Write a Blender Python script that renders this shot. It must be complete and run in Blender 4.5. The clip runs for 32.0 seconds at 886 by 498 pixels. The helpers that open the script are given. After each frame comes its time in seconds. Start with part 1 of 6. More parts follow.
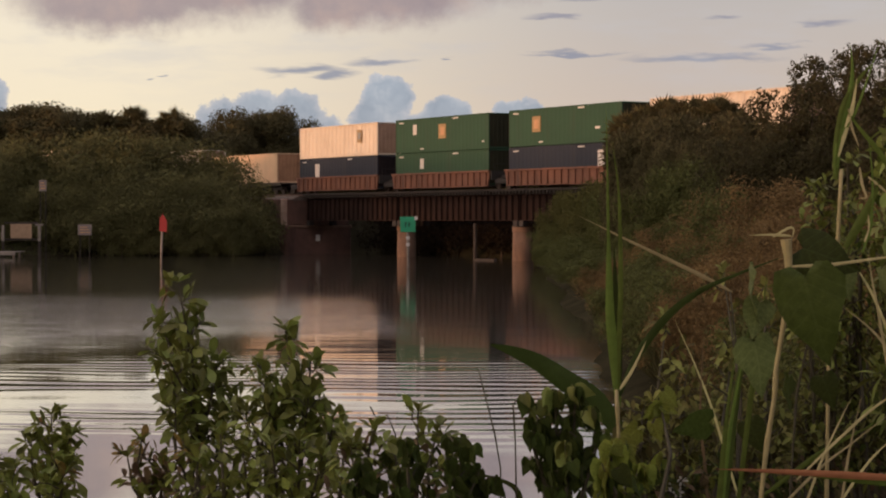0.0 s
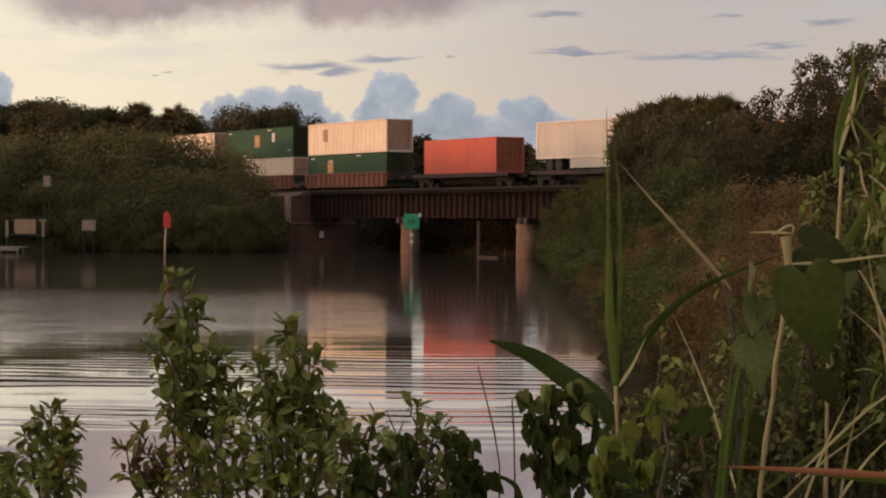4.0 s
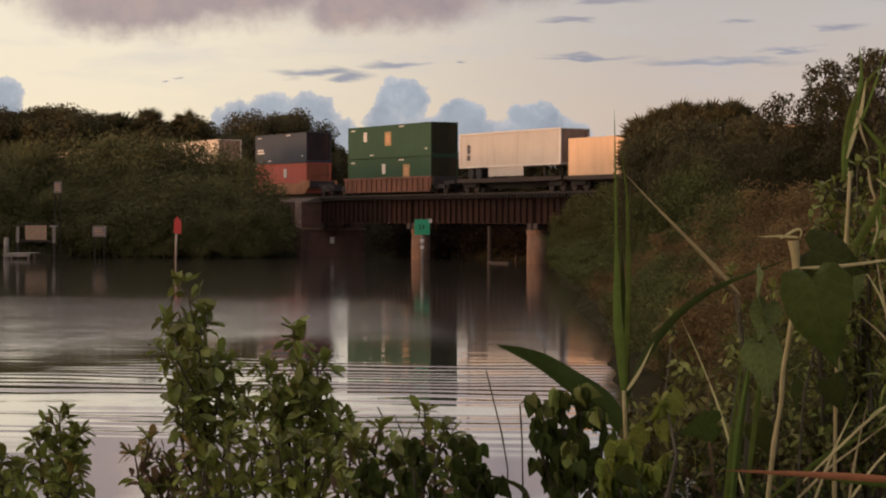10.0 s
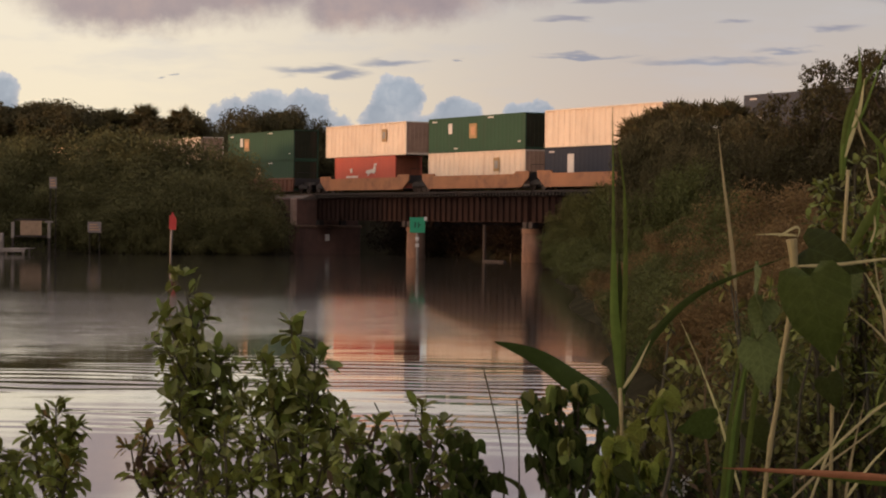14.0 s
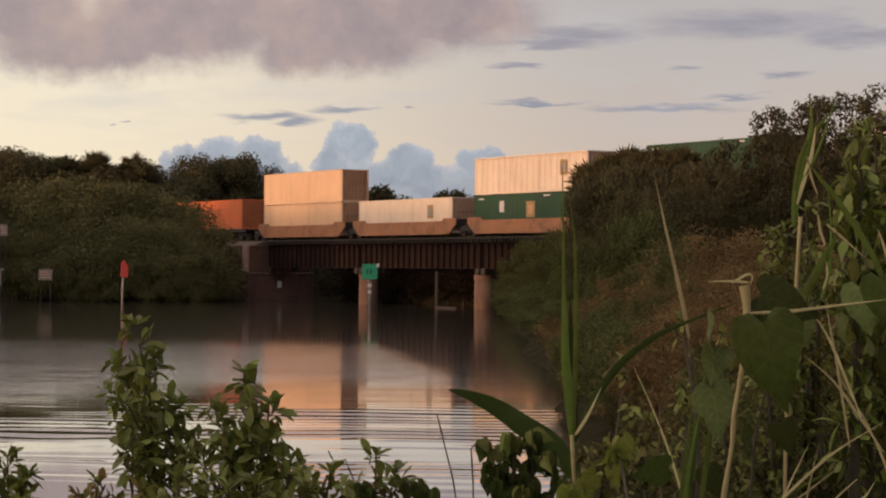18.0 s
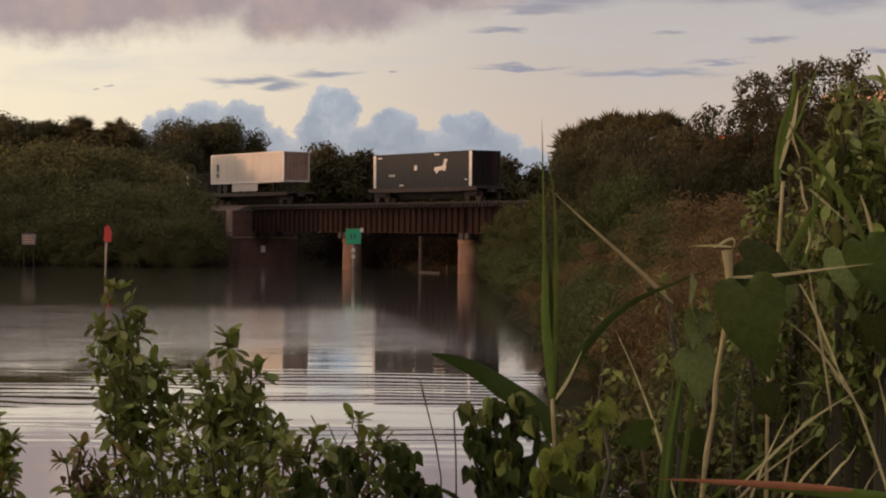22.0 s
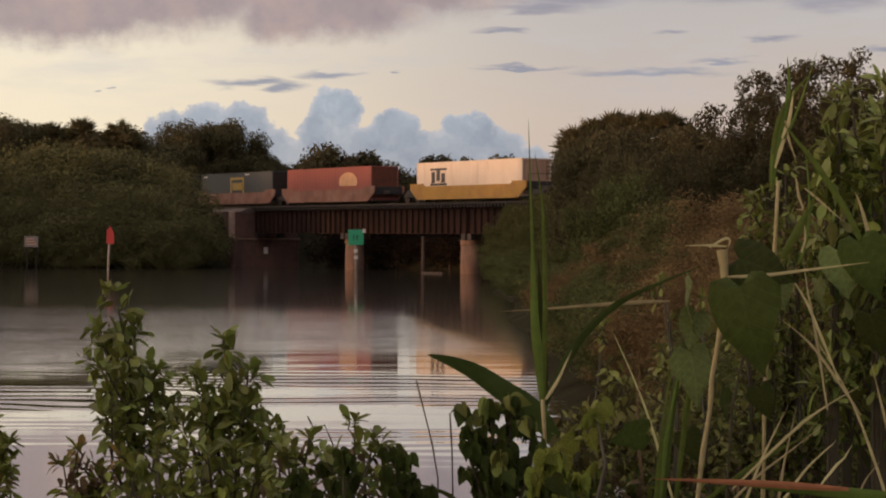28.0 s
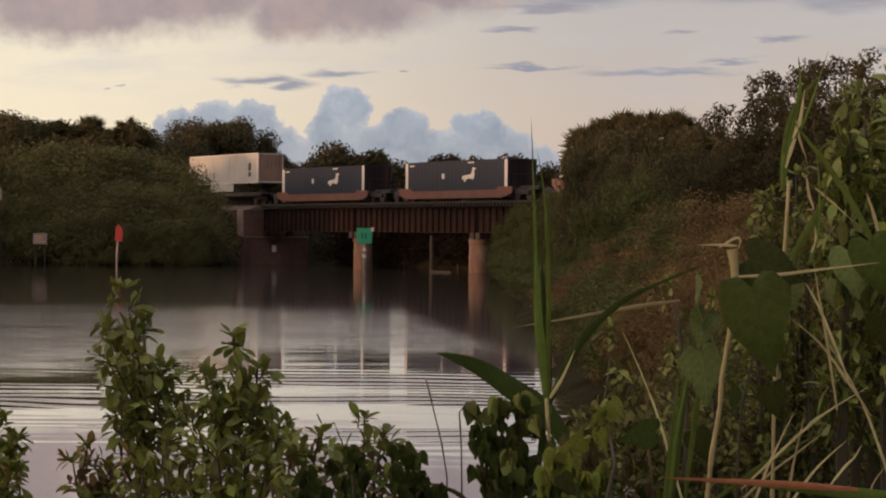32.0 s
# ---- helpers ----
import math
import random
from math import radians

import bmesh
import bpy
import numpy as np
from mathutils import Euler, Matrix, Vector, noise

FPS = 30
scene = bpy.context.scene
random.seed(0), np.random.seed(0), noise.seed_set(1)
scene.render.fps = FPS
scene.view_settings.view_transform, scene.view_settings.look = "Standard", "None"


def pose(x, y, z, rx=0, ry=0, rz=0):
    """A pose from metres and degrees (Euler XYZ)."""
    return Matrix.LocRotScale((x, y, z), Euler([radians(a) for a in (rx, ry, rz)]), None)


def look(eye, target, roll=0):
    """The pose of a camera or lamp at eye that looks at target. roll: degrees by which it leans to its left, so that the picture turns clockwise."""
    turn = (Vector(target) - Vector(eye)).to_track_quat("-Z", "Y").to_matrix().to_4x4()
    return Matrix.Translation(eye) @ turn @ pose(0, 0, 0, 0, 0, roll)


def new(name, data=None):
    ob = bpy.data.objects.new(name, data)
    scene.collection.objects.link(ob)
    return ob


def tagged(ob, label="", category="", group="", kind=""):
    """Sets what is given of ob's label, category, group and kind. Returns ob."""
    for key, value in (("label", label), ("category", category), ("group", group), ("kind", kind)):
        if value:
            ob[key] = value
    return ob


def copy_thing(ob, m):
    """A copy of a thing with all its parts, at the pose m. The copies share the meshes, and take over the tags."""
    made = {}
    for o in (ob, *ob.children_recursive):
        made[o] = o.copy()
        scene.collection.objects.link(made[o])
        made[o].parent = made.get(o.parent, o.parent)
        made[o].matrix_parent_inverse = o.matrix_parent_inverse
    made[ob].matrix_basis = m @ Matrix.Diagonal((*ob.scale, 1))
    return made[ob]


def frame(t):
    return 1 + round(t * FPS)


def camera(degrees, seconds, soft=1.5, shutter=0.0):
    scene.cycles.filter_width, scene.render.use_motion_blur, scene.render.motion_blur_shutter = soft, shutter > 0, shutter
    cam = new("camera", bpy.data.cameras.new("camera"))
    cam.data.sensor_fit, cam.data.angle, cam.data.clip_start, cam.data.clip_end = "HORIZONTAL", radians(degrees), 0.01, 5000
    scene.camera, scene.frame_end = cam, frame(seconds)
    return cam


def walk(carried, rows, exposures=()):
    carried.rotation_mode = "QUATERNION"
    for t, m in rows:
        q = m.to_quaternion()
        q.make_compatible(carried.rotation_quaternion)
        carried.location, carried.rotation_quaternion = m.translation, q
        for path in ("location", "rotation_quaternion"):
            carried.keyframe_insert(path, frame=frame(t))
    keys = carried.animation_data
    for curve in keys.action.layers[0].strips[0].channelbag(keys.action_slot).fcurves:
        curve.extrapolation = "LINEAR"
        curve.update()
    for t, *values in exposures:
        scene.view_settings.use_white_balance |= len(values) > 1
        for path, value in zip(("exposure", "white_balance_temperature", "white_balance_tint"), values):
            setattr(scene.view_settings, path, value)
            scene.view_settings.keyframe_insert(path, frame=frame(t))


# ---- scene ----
EYE_Z = 3.15
cam = camera(22.51, 32.0, soft=2.1)
# seconds, sideways and upward sway in metres, then turn to the right, tilt up, lean in degrees: hand-held on one spot
TURNS = [
    (0, -0.0000, 0.0000, 0.000, -0.742, 0.000), (0.5, 0.0069, 0.0002, 0.000, -0.813, 0.032), (1, 0.0089, 0.0003, -0.113, -0.783, -0.104),
    (1.5, 0.0078, -0.0005, -0.175, -0.692, -0.182), (2, 0.0082, -0.0006, -0.135, -0.748, -0.129), (2.5, 0.0101, -0.0013, -0.070, -0.738, -0.155),
    (3, 0.0072, -0.0008, 0.014, -0.745, -0.141), (3.5, 0.0061, -0.0020, -0.043, -0.813, -0.211), (5.5, 0.0178, -0.0027, -0.204, -0.810, -0.247),
    (6, 0.0180, -0.0030, -0.240, -0.754, -0.319), (6.5, 0.0142, -0.0008, -0.268, -0.691, -0.329), (7, 0.0148, -0.0019, -0.175, -0.682, -0.295),
    (7.5, 0.0121, -0.0028, -0.143, -0.768, -0.217), (8, 0.0137, -0.0039, -0.282, -0.814, -0.157), (8.5, 0.0148, -0.0019, -0.487, -0.773, -0.166),
    (9, 0.0128, -0.0046, -0.461, -0.773, -0.170), (9.5, 0.0102, -0.0067, -0.427, -0.814, -0.158), (10, 0.0132, -0.0047, -0.373, -0.668, -0.194),
    (10.5, 0.0094, -0.0056, -0.302, -0.646, -0.185), (11, 0.0121, -0.0037, -0.361, -0.743, -0.261), (11.5, 0.0109, -0.0036, -0.442, -0.739, -0.358),
    (12, 0.0108, -0.0057, -0.470, -0.790, -0.483), (12.5, 0.0093, -0.0053, -0.397, -0.808, -0.548), (13, 0.0096, -0.0055, -0.261, -0.795, -0.643),
    (13.5, 0.0099, -0.0081, -0.230, -0.756, -0.620), (14, 0.0075, -0.0089, -0.248, -0.715, -0.576), (14.5, 0.0066, -0.0105, -0.219, -0.804, -0.561),
    (16.5, 0.0057, -0.0100, -0.051, -0.605, -0.401), (17, 0.0020, -0.0089, 0.380, -0.337, -0.311), (17.5, 0.0063, -0.0076, 1.542, 0.395, -0.269),
    (18, 0.0048, -0.0067, 0.979, 0.492, -0.431), (18.5, 0.0011, -0.0088, 0.593, -0.003, -0.371), (19, -0.0035, -0.0052, 0.646, 0.346, -0.668),
    (19.5, -0.0016, -0.0068, 0.770, 0.453, -0.713), (20, -0.0024, -0.0072, 1.035, 0.279, -0.580), (20.5, -0.0008, -0.0060, 1.253, 0.081, -0.595),
    (21, 0.0022, -0.0068, 1.210, -0.136, -0.638), (21.5, 0.0045, -0.0066, 1.301, -0.345, -0.570), (22, 0.0069, -0.0072, 1.396, -0.413, -0.450),
    (22.5, 0.0119, -0.0065, 1.381, -0.392, -0.286), (23, 0.0167, -0.0049, 1.083, -0.206, -0.119), (23.5, 0.0210, -0.0069, 1.022, -0.254, -0.031),
    (24, 0.0203, -0.0055, 1.249, -0.319, -0.005), (24.5, 0.0212, -0.0068, 1.426, -0.364, -0.071), (25, 0.0202, -0.0061, 1.461, -0.329, -0.065),
    (25.5, 0.0197, -0.0070, 1.530, -0.181, -0.100), (27.5, 0.0217, -0.0072, 1.457, -0.327, -0.179), (28, 0.0208, -0.0066, 1.328, -0.400, -0.189),
    (28.5, 0.0206, -0.0075, 1.263, -0.392, -0.155), (29, 0.0211, -0.0073, 1.253, -0.340, -0.249), (29.5, 0.0220, -0.0071, 1.247, -0.387, -0.268),
    (30, 0.0217, -0.0070, 1.197, -0.357, -0.375), (30.5, 0.0223, -0.0069, 1.133, -0.336, -0.373), (31, 0.0185, -0.0023, 1.136, -0.355, -0.365),
    (31.5, 0.0203, -0.0078, 1.130, -0.417, -0.334), (32, 0.0172, -0.0079, 1.112, -0.428, -0.444),
]

walk(cam, [(t, pose(x, 0, EYE_Z + z, 90 + p, r, -y)) for t, x, z, y, p, r in TURNS])

# ------------------------------------------------------------------ light
SUN_AZ, SUN_EL = radians(-114), radians(3.3)     # bearing from straight ahead, clockwise


def math_node(nt, op, a, b=None, c=None, clamp=False):
    n = nt.nodes.new("ShaderNodeMath")
    n.operation, n.use_clamp = op, clamp
    for i, v in enumerate((a, b, c)):
        if v is None:
            continue
        if isinstance(v, (int, float)):
            n.inputs[i].default_value = v
        else:
            nt.links.new(v, n.inputs[i])
    return n.outputs[0]


def mix_col(nt, fac, a, b, blend="MIX"):
    n = nt.nodes.new("ShaderNodeMix")
    n.data_type, n.blend_type = "RGBA", blend
    for sock, v in ((n.inputs[0], fac), (n.inputs[6], a), (n.inputs[7], b)):
        if isinstance(v, (int, float)):
            sock.default_value = v
        elif isinstance(v, tuple):
            sock.default_value = (*v, 1)
        else:
            nt.links.new(v, sock)
    return n.outputs[2]


def smooth(nt, v, lo, hi):
    n = nt.nodes.new("ShaderNodeMapRange")
    n.interpolation_type = "SMOOTHSTEP"
    nt.links.new(v, n.inputs[0])
    n.inputs[1].default_value, n.inputs[2].default_value = lo, hi
    return n.outputs[0]


def ramp(nt, v, stops):
    n = nt.nodes.new("ShaderNodeValToRGB")
    while len(n.color_ramp.elements) < len(stops):
        n.color_ramp.elements.new(0.5)
    for e, (p, c) in zip(n.color_ramp.elements, stops):
        e.position, e.color = p, (*c, 1)
    nt.links.new(v, n.inputs[0])
    return n.outputs[0]


def noise_tex(nt, vec, scale, detail=4, rough=0.55, dims="3D"):
    n = nt.nodes.new("ShaderNodeTexNoise")
    n.noise_dimensions = dims
    n.inputs["Scale"].default_value, n.inputs["Detail"].default_value = scale, detail
    n.inputs["Roughness"].default_value = rough
    nt.links.new(vec, n.inputs["Vector"])
    return n.outputs[0]


def stretched(nt, vec, sx, sy):
    mp = nt.nodes.new("ShaderNodeVectorMath")
    mp.operation = "MULTIPLY"
    nt.links.new(vec, mp.inputs[0])
    mp.inputs[1].default_value = (sx, sy, 1)
    return mp.outputs[0]


def srgb(r, g, b):
    f = lambda v: (v / 255 / 12.92) if v <= 10 else ((v / 255 + 0.055) / 1.055) ** 2.4
    return (f(r), f(g), f(b))


def make_sky():
    """Dusk sky: the low sun's own sky under a veil of haze, cumulus along the horizon, streaks and one broad violet cloud."""
    w = bpy.data.worlds.new("world")
    scene.world = w
    w.use_nodes = True
    nt = w.node_tree
    nt.nodes.clear()
    tc = nt.nodes.new("ShaderNodeTexCoord")
    sep = nt.nodes.new("ShaderNodeSeparateXYZ")
    nt.links.new(tc.outputs["Generated"], sep.inputs[0])
    X, Y, Z = sep.outputs
    # bearings in thousandths of a radian
    az = math_node(nt, "MULTIPLY", math_node(nt, "ARCTAN2", X, Y), 1000)
    el = math_node(nt, "MULTIPLY", math_node(nt, "ARCSINE", Z), 1000)
    sky = nt.nodes.new("ShaderNodeTexSky")
    sky.sky_type, sky.sun_disc = "NISHITA", False
    sky.sun_elevation, sky.sun_rotation = SUN_EL, SUN_AZ
    sky_col = mix_col(nt, 1.0, sky.outputs[0], (0.10, 0.10, 0.10), "MULTIPLY")
    low = ramp(nt, math_node(nt, "DIVIDE", el, 1600, clamp=True), [
        (0.0, srgb(234, 212, 184)), (0.028, srgb(252, 236, 206)), (0.055, srgb(249, 236, 213)), (0.10, srgb(234, 221, 206)),
        (0.30, srgb(238, 230, 228)), (1.0, srgb(232, 236, 250))])
    pink = ramp(nt, math_node(nt, "DIVIDE", el, 1600, clamp=True), [
        (0.0, srgb(208, 184, 172)), (0.03, srgb(207, 190, 178)), (0.062, srgb(194, 187, 184)), (0.10, srgb(182, 175, 182)),
        (0.30, srgb(236, 230, 234)), (1.0, srgb(230, 236, 250))])
    col = mix_col(nt, smooth(nt, az, -170, 110), low, pink)
    col = mix_col(nt, 0.95, sky_col, col)
    # clouds live on a plane of bearings
    comb = nt.nodes.new("ShaderNodeCombineXYZ")
    nt.links.new(az, comb.inputs[0])
    nt.links.new(el, comb.inputs[1])
    vec = comb.outputs[0]
    n1 = nt.nodes.new("ShaderNodeTexNoise")
    n1.inputs["Scale"].default_value, n1.inputs["Detail"].default_value = 0.075, 5
    n1.inputs["Roughness"].default_value = 0.62
    nt.links.new(vec, n1.inputs["Vector"])
    wob = nt.nodes.new("ShaderNodeVectorMath")
    wob.operation = "MULTIPLY_ADD"
    nt.links.new(n1.outputs[1], wob.inputs[0])
    wob.inputs[1].default_value, wob.inputs[2].default_value = (15, 15, 0), (-7.5, -7.5, 0)
    wv = nt.nodes.new("ShaderNodeVectorMath")
    wv.operation = "ADD"
    nt.links.new(vec, wv.inputs[0])
    nt.links.new(wob.outputs[0], wv.inputs[1])
    wsep = nt.nodes.new("ShaderNodeSeparateXYZ")
    nt.links.new(wv.outputs[0], wsep.inputs[0])
    wx, wy = wsep.outputs[0], wsep.outputs[1]

    def blob(u, v, ru, rv, sx=wx, sy=wy):
        a = math_node(nt, "DIVIDE", math_node(nt, "SUBTRACT", sx, (u - 784) / 3.94), ru / 3.94)
        b = math_node(nt, "DIVIDE", math_node(nt, "SUBTRACT", sy, (390 - v) / 3.94), rv / 3.94)
        q = math_node(nt, "ADD", math_node(nt, "MULTIPLY", a, a), math_node(nt, "MULTIPLY", b, b))
        return math_node(nt, "SUBTRACT", 1.0, math_node(nt, "SQRT", q))

    def union(items):
        out = items[0]
        for i in items[1:]:
            out = math_node(nt, "MAXIMUM", out, i)
        return out
    # cumulus banks
    cumulus = union([blob(*b) for b in (
        (-30, 190, 62, 60), (400, 232, 62, 62), (465, 222, 75, 62), (525, 212, 62, 56), (555, 250, 60, 60), (600, 290, 80, 60),
        (683, 175, 52, 48), (672, 225, 60, 60), (790, 212, 46, 40), (760, 250, 80, 60), (905, 205, 34, 34), (930, 205, 40, 34),
        (850, 265, 110, 62), (960, 250, 75, 46), (1010, 275, 80, 40), (700, 300, 260, 60), (1620, 250, 120, 50))])
    body = smooth(nt, cumulus, 0.0, 0.10)
    shade = noise_tex(nt, wv.outputs[0], 0.055, 4)
    hi = ramp(nt, shade, [(0.30, srgb(138, 150, 166)), (0.55, srgb(164, 174, 187)), (0.72, srgb(194, 197, 203))])
    lowc = ramp(nt, shade, [(0.30, srgb(136, 147, 163)), (0.70, srgb(176, 179, 186))])
    ccol = mix_col(nt, smooth(nt, el, 30, 62), lowc, hi)
    ccol = mix_col(nt, smooth(nt, el, 22, 4), ccol, srgb(196, 176, 160))
    ccol = mix_col(nt, math_node(nt, "MULTIPLY", smooth(nt, cumulus, 0.30, 0.04), 0.45), ccol, srgb(210, 204, 206))
    col = mix_col(nt, math_node(nt, "MULTIPLY", body, 0.93), col, ccol)
    # thin blue-grey streaks, stretched noise
    smap = nt.nodes.new("ShaderNodeVectorMath")
    smap.operation = "MULTIPLY"
    nt.links.new(vec, smap.inputs[0])
    smap.inputs[1].default_value = (0.05, 0.28, 1)
    n2 = nt.nodes.new("ShaderNodeTexNoise")
    n2.inputs["Scale"].default_value, n2.inputs["Detail"].default_value = 1.0, 5
    nt.links.new(smap.outputs[0], n2.inputs["Vector"])
    sy = math_node(nt, "ADD", el, math_node(nt, "MULTIPLY_ADD", n2.outputs[0], 9, -4.5))
    sx = math_node(nt, "ADD", az, math_node(nt, "MULTIPLY_ADD", n2.outputs[0], 26, -13))
    streaks = union([blob(*b, sx, sy) for b in (
        (535, 126, 105, 12), (590, 133, 48, 9), (675, 111, 66, 9), (1240, 107, 175, 10), (1020, 97, 110, 5), (980, 33, 64, 7),
        (1445, 47, 56, 9), (1275, 36, 30, 8), (292, 137, 10, 3), (795, 104, 12, 4), (1370, 85, 70, 6), (1090, -24, 150, 22),
        (1040, -8, 120, 14), (1390, -40, 260, 34), (1560, -20, 140, 30), (1660, 70, 90, 10))])
    smask = smooth(nt, streaks, -0.05, 0.85)
    scol = mix_col(nt, smooth(nt, el, 60, 105), srgb(140, 146, 164), srgb(150, 146, 158))
    col = mix_col(nt, math_node(nt, "MULTIPLY", smask, 0.85), col, scol)
    # thin grey veils between the streaks
    wisp = noise_tex(nt, stretched(nt, vec, 0.012, 0.05), 1.0, 5, 0.6)
    band = math_node(nt, "MULTIPLY", smooth(nt, wisp, 0.46, 0.70), smooth(nt, el, 40, 80))
    col = mix_col(nt, math_node(nt, "MULTIPLY", band, 0.38), col, srgb(196, 194, 198))
    # the broad violet cloud overhead
    broad = union([blob(*b) for b in (
        (200, 2, 180, 72), (270, 0, 110, 66), (20, -48, 150, 58), (130, -46, 130, 80), (380, -34, 230, 84), (600, 4, 110, 60), (690, -8, 180, 62), (620, -50, 280, 80), (850, -56, 190, 66),
        (-330, -60, 200, 60))])
    bmask = smooth(nt, broad, -0.22, 0.50)
    bn = noise_tex(nt, vec, 0.03, 5, 0.6)
    bcol = ramp(nt, bn, [(0.3, srgb(146, 133, 140)), (0.5, srgb(164, 147, 149)), (0.7, srgb(186, 161, 154))])
    col = mix_col(nt, math_node(nt, "MULTIPLY", bmask, 0.9), col, bcol)
    # soft high veil over the rest of the dome
    veil = noise_tex(nt, tc.outputs["Generated"], 3.0, 5)
    up = smooth(nt, el, 130, 300)
    col = mix_col(nt, math_node(nt, "MULTIPLY", math_node(nt, "MULTIPLY", veil, up), 0.6), col, srgb(204, 184, 184))
    # a sheet of violet cloud overhead, ahead of the eye
    lid = math_node(nt, "MULTIPLY", smooth(nt, el, 120, 190), smooth(nt, el, 900, 450))
    lid = math_node(nt, "MULTIPLY", lid, smooth(nt, math_node(nt, "ABSOLUTE", az), 1250, 600))
    col = mix_col(nt, math_node(nt, "MULTIPLY", lid, math_node(nt, "MULTIPLY_ADD", veil, 0.5, 0.6), clamp=True), col, srgb(164, 142, 146))
    # brighter towards the set of the sun, dusky in the east
    glow = ramp(nt, math_node(nt, "MULTIPLY_ADD", az, 1 / 6283.2, 0.5), [
        (0.0, (0.46, 0.46, 0.48)), (0.06, (0.66, 0.63, 0.60)), (0.14, (1.0, 0.90, 0.78)), (0.26, (1.0, 0.90, 0.78)), (0.40, (0.62, 0.60, 0.58)), (0.46, (0.5, 0.5, 0.5)),
        (0.54, (0.5, 0.5, 0.5)), (0.66, (0.30, 0.30, 0.31)), (0.80, (0.25, 0.25, 0.265)), (0.92, (0.32, 0.32, 0.34)), (1.0, (0.46, 0.46, 0.48))])
    glow = mix_col(nt, smooth(nt, el, 1100, 1500), glow, (0.52, 0.52, 0.52))
    glow = mix_col(nt, 1.0, glow, (2.0, 2.0, 2.0), "MULTIPLY")
    col = mix_col(nt, 1.0, col, glow, "MULTIPLY")
    bg = nt.nodes.new("ShaderNodeBackground")
    nt.links.new(col, bg.inputs[0])
    bg.inputs[1].default_value = 1.0
    out = nt.nodes.new("ShaderNodeOutputWorld")
    nt.links.new(bg.outputs[0], out.inputs[0])


make_sky()
sun_data = bpy.data.lights.new("sun", "SUN")
sun_data.energy, sun_data.angle, sun_data.color = 2.35, radians(1.4), (1.0, 0.53, 0.28)
sun = new("sun", sun_data)
sun_dir = Vector((math.sin(SUN_AZ) * math.cos(SUN_EL), math.cos(SUN_AZ) * math.cos(SUN_EL), math.sin(SUN_EL)))
sun.matrix_world = look((0, 0, 60), Vector((0, 0, 60)) - sun_dir)
scene.view_settings.exposure = 0.0

# ------------------------------------------------------------------ materials


def material(name, base, rough=0.7, metal=0.0, var=0.25, scale=1.5, fine=18.0, bump=0.02, stain=None, stain_amt=0.0,
             island=0.0, obj_rand=0.0, translucent=0.0, streak=None, spec=0.5, fine_amt=0.35):
    """Procedural surface: base colour, broad and fine variation, optional stains, vertical streaks, per-piece tint and light through leaves."""
    m = bpy.data.materials.new(name)
    m.use_nodes = True
    nt = m.node_tree
    bsdf = nt.nodes["Principled BSDF"]
    tc = nt.nodes.new("ShaderNodeTexCoord")
    vec = tc.outputs["Object"]
    n1 = noise_tex(nt, vec, scale, 5)
    n2 = noise_tex(nt, vec, fine, 3)
    mixn = math_node(nt, "ADD", math_node(nt, "MULTIPLY", n1, 1 - fine_amt), math_node(nt, "MULTIPLY", n2, fine_amt))
    dark = tuple(c * (1 - var) for c in base)
    lite = tuple(min(1, c * (1 + var)) for c in base)
    col = ramp(nt, mixn, [(0.32, dark), (0.68, lite)])
    if stain:
        vs = vec
        if streak:
            mp = nt.nodes.new("ShaderNodeVectorMath")
            mp.operation = "MULTIPLY"
            nt.links.new(vec, mp.inputs[0])
            mp.inputs[1].default_value = streak
            vs = mp.outputs[0]
        n3 = noise_tex(nt, vs, 0.9, 6, 0.65)
        col = mix_col(nt, math_node(nt, "MULTIPLY", smooth(nt, n3, 0.48, 0.72), stain_amt), col, stain)
    if island or obj_rand:
        if island:
            r = nt.nodes.new("ShaderNodeNewGeometry").outputs["Random Per Island"]
            k = island
        else:
            r = nt.nodes.new("ShaderNodeObjectInfo").outputs["Random"]
            k = obj_rand
        hsv = nt.nodes.new("ShaderNodeHueSaturation")
        nt.links.new(col, hsv.inputs["Color"])
        nt.links.new(math_node(nt, "MULTIPLY_ADD", r, 2 * k, 1 - k), hsv.inputs["Value"])
        nt.links.new(math_node(nt, "MULTIPLY_ADD", r, 0.10 * k, 0.5 - 0.05 * k), hsv.inputs["Hue"])
        col = hsv.outputs[0]
    nt.links.new(col, bsdf.inputs["Base Color"])
    bsdf.inputs["Roughness"].default_value, bsdf.inputs["Metallic"].default_value = rough, metal
    bsdf.inputs["Specular IOR Level"].default_value = spec
    rr = math_node(nt, "MULTIPLY_ADD", n2, 0.25, rough - 0.12, clamp=True)
    nt.links.new(rr, bsdf.inputs["Roughness"])
    if bump:
        b = nt.nodes.new("ShaderNodeBump")
        b.inputs["Distance"].default_value = bump
        b.inputs["Strength"].default_value = 0.6
        nt.links.new(n2, b.inputs["Height"])
        nt.links.new(b.outputs[0], bsdf.inputs["Normal"])
    if translucent:
        tr = nt.nodes.new("ShaderNodeBsdfTranslucent")
        nt.links.new(col, tr.inputs[0])
        mx = nt.nodes.new("ShaderNodeMixShader")
        mx.inputs[0].default_value = translucent
        nt.links.new(bsdf.outputs[0], mx.inputs[1])
        nt.links.new(tr.outputs[0], mx.inputs[2])
        nt.links.new(mx.outputs[0], nt.nodes["Material Output"].inputs[0])
    return m


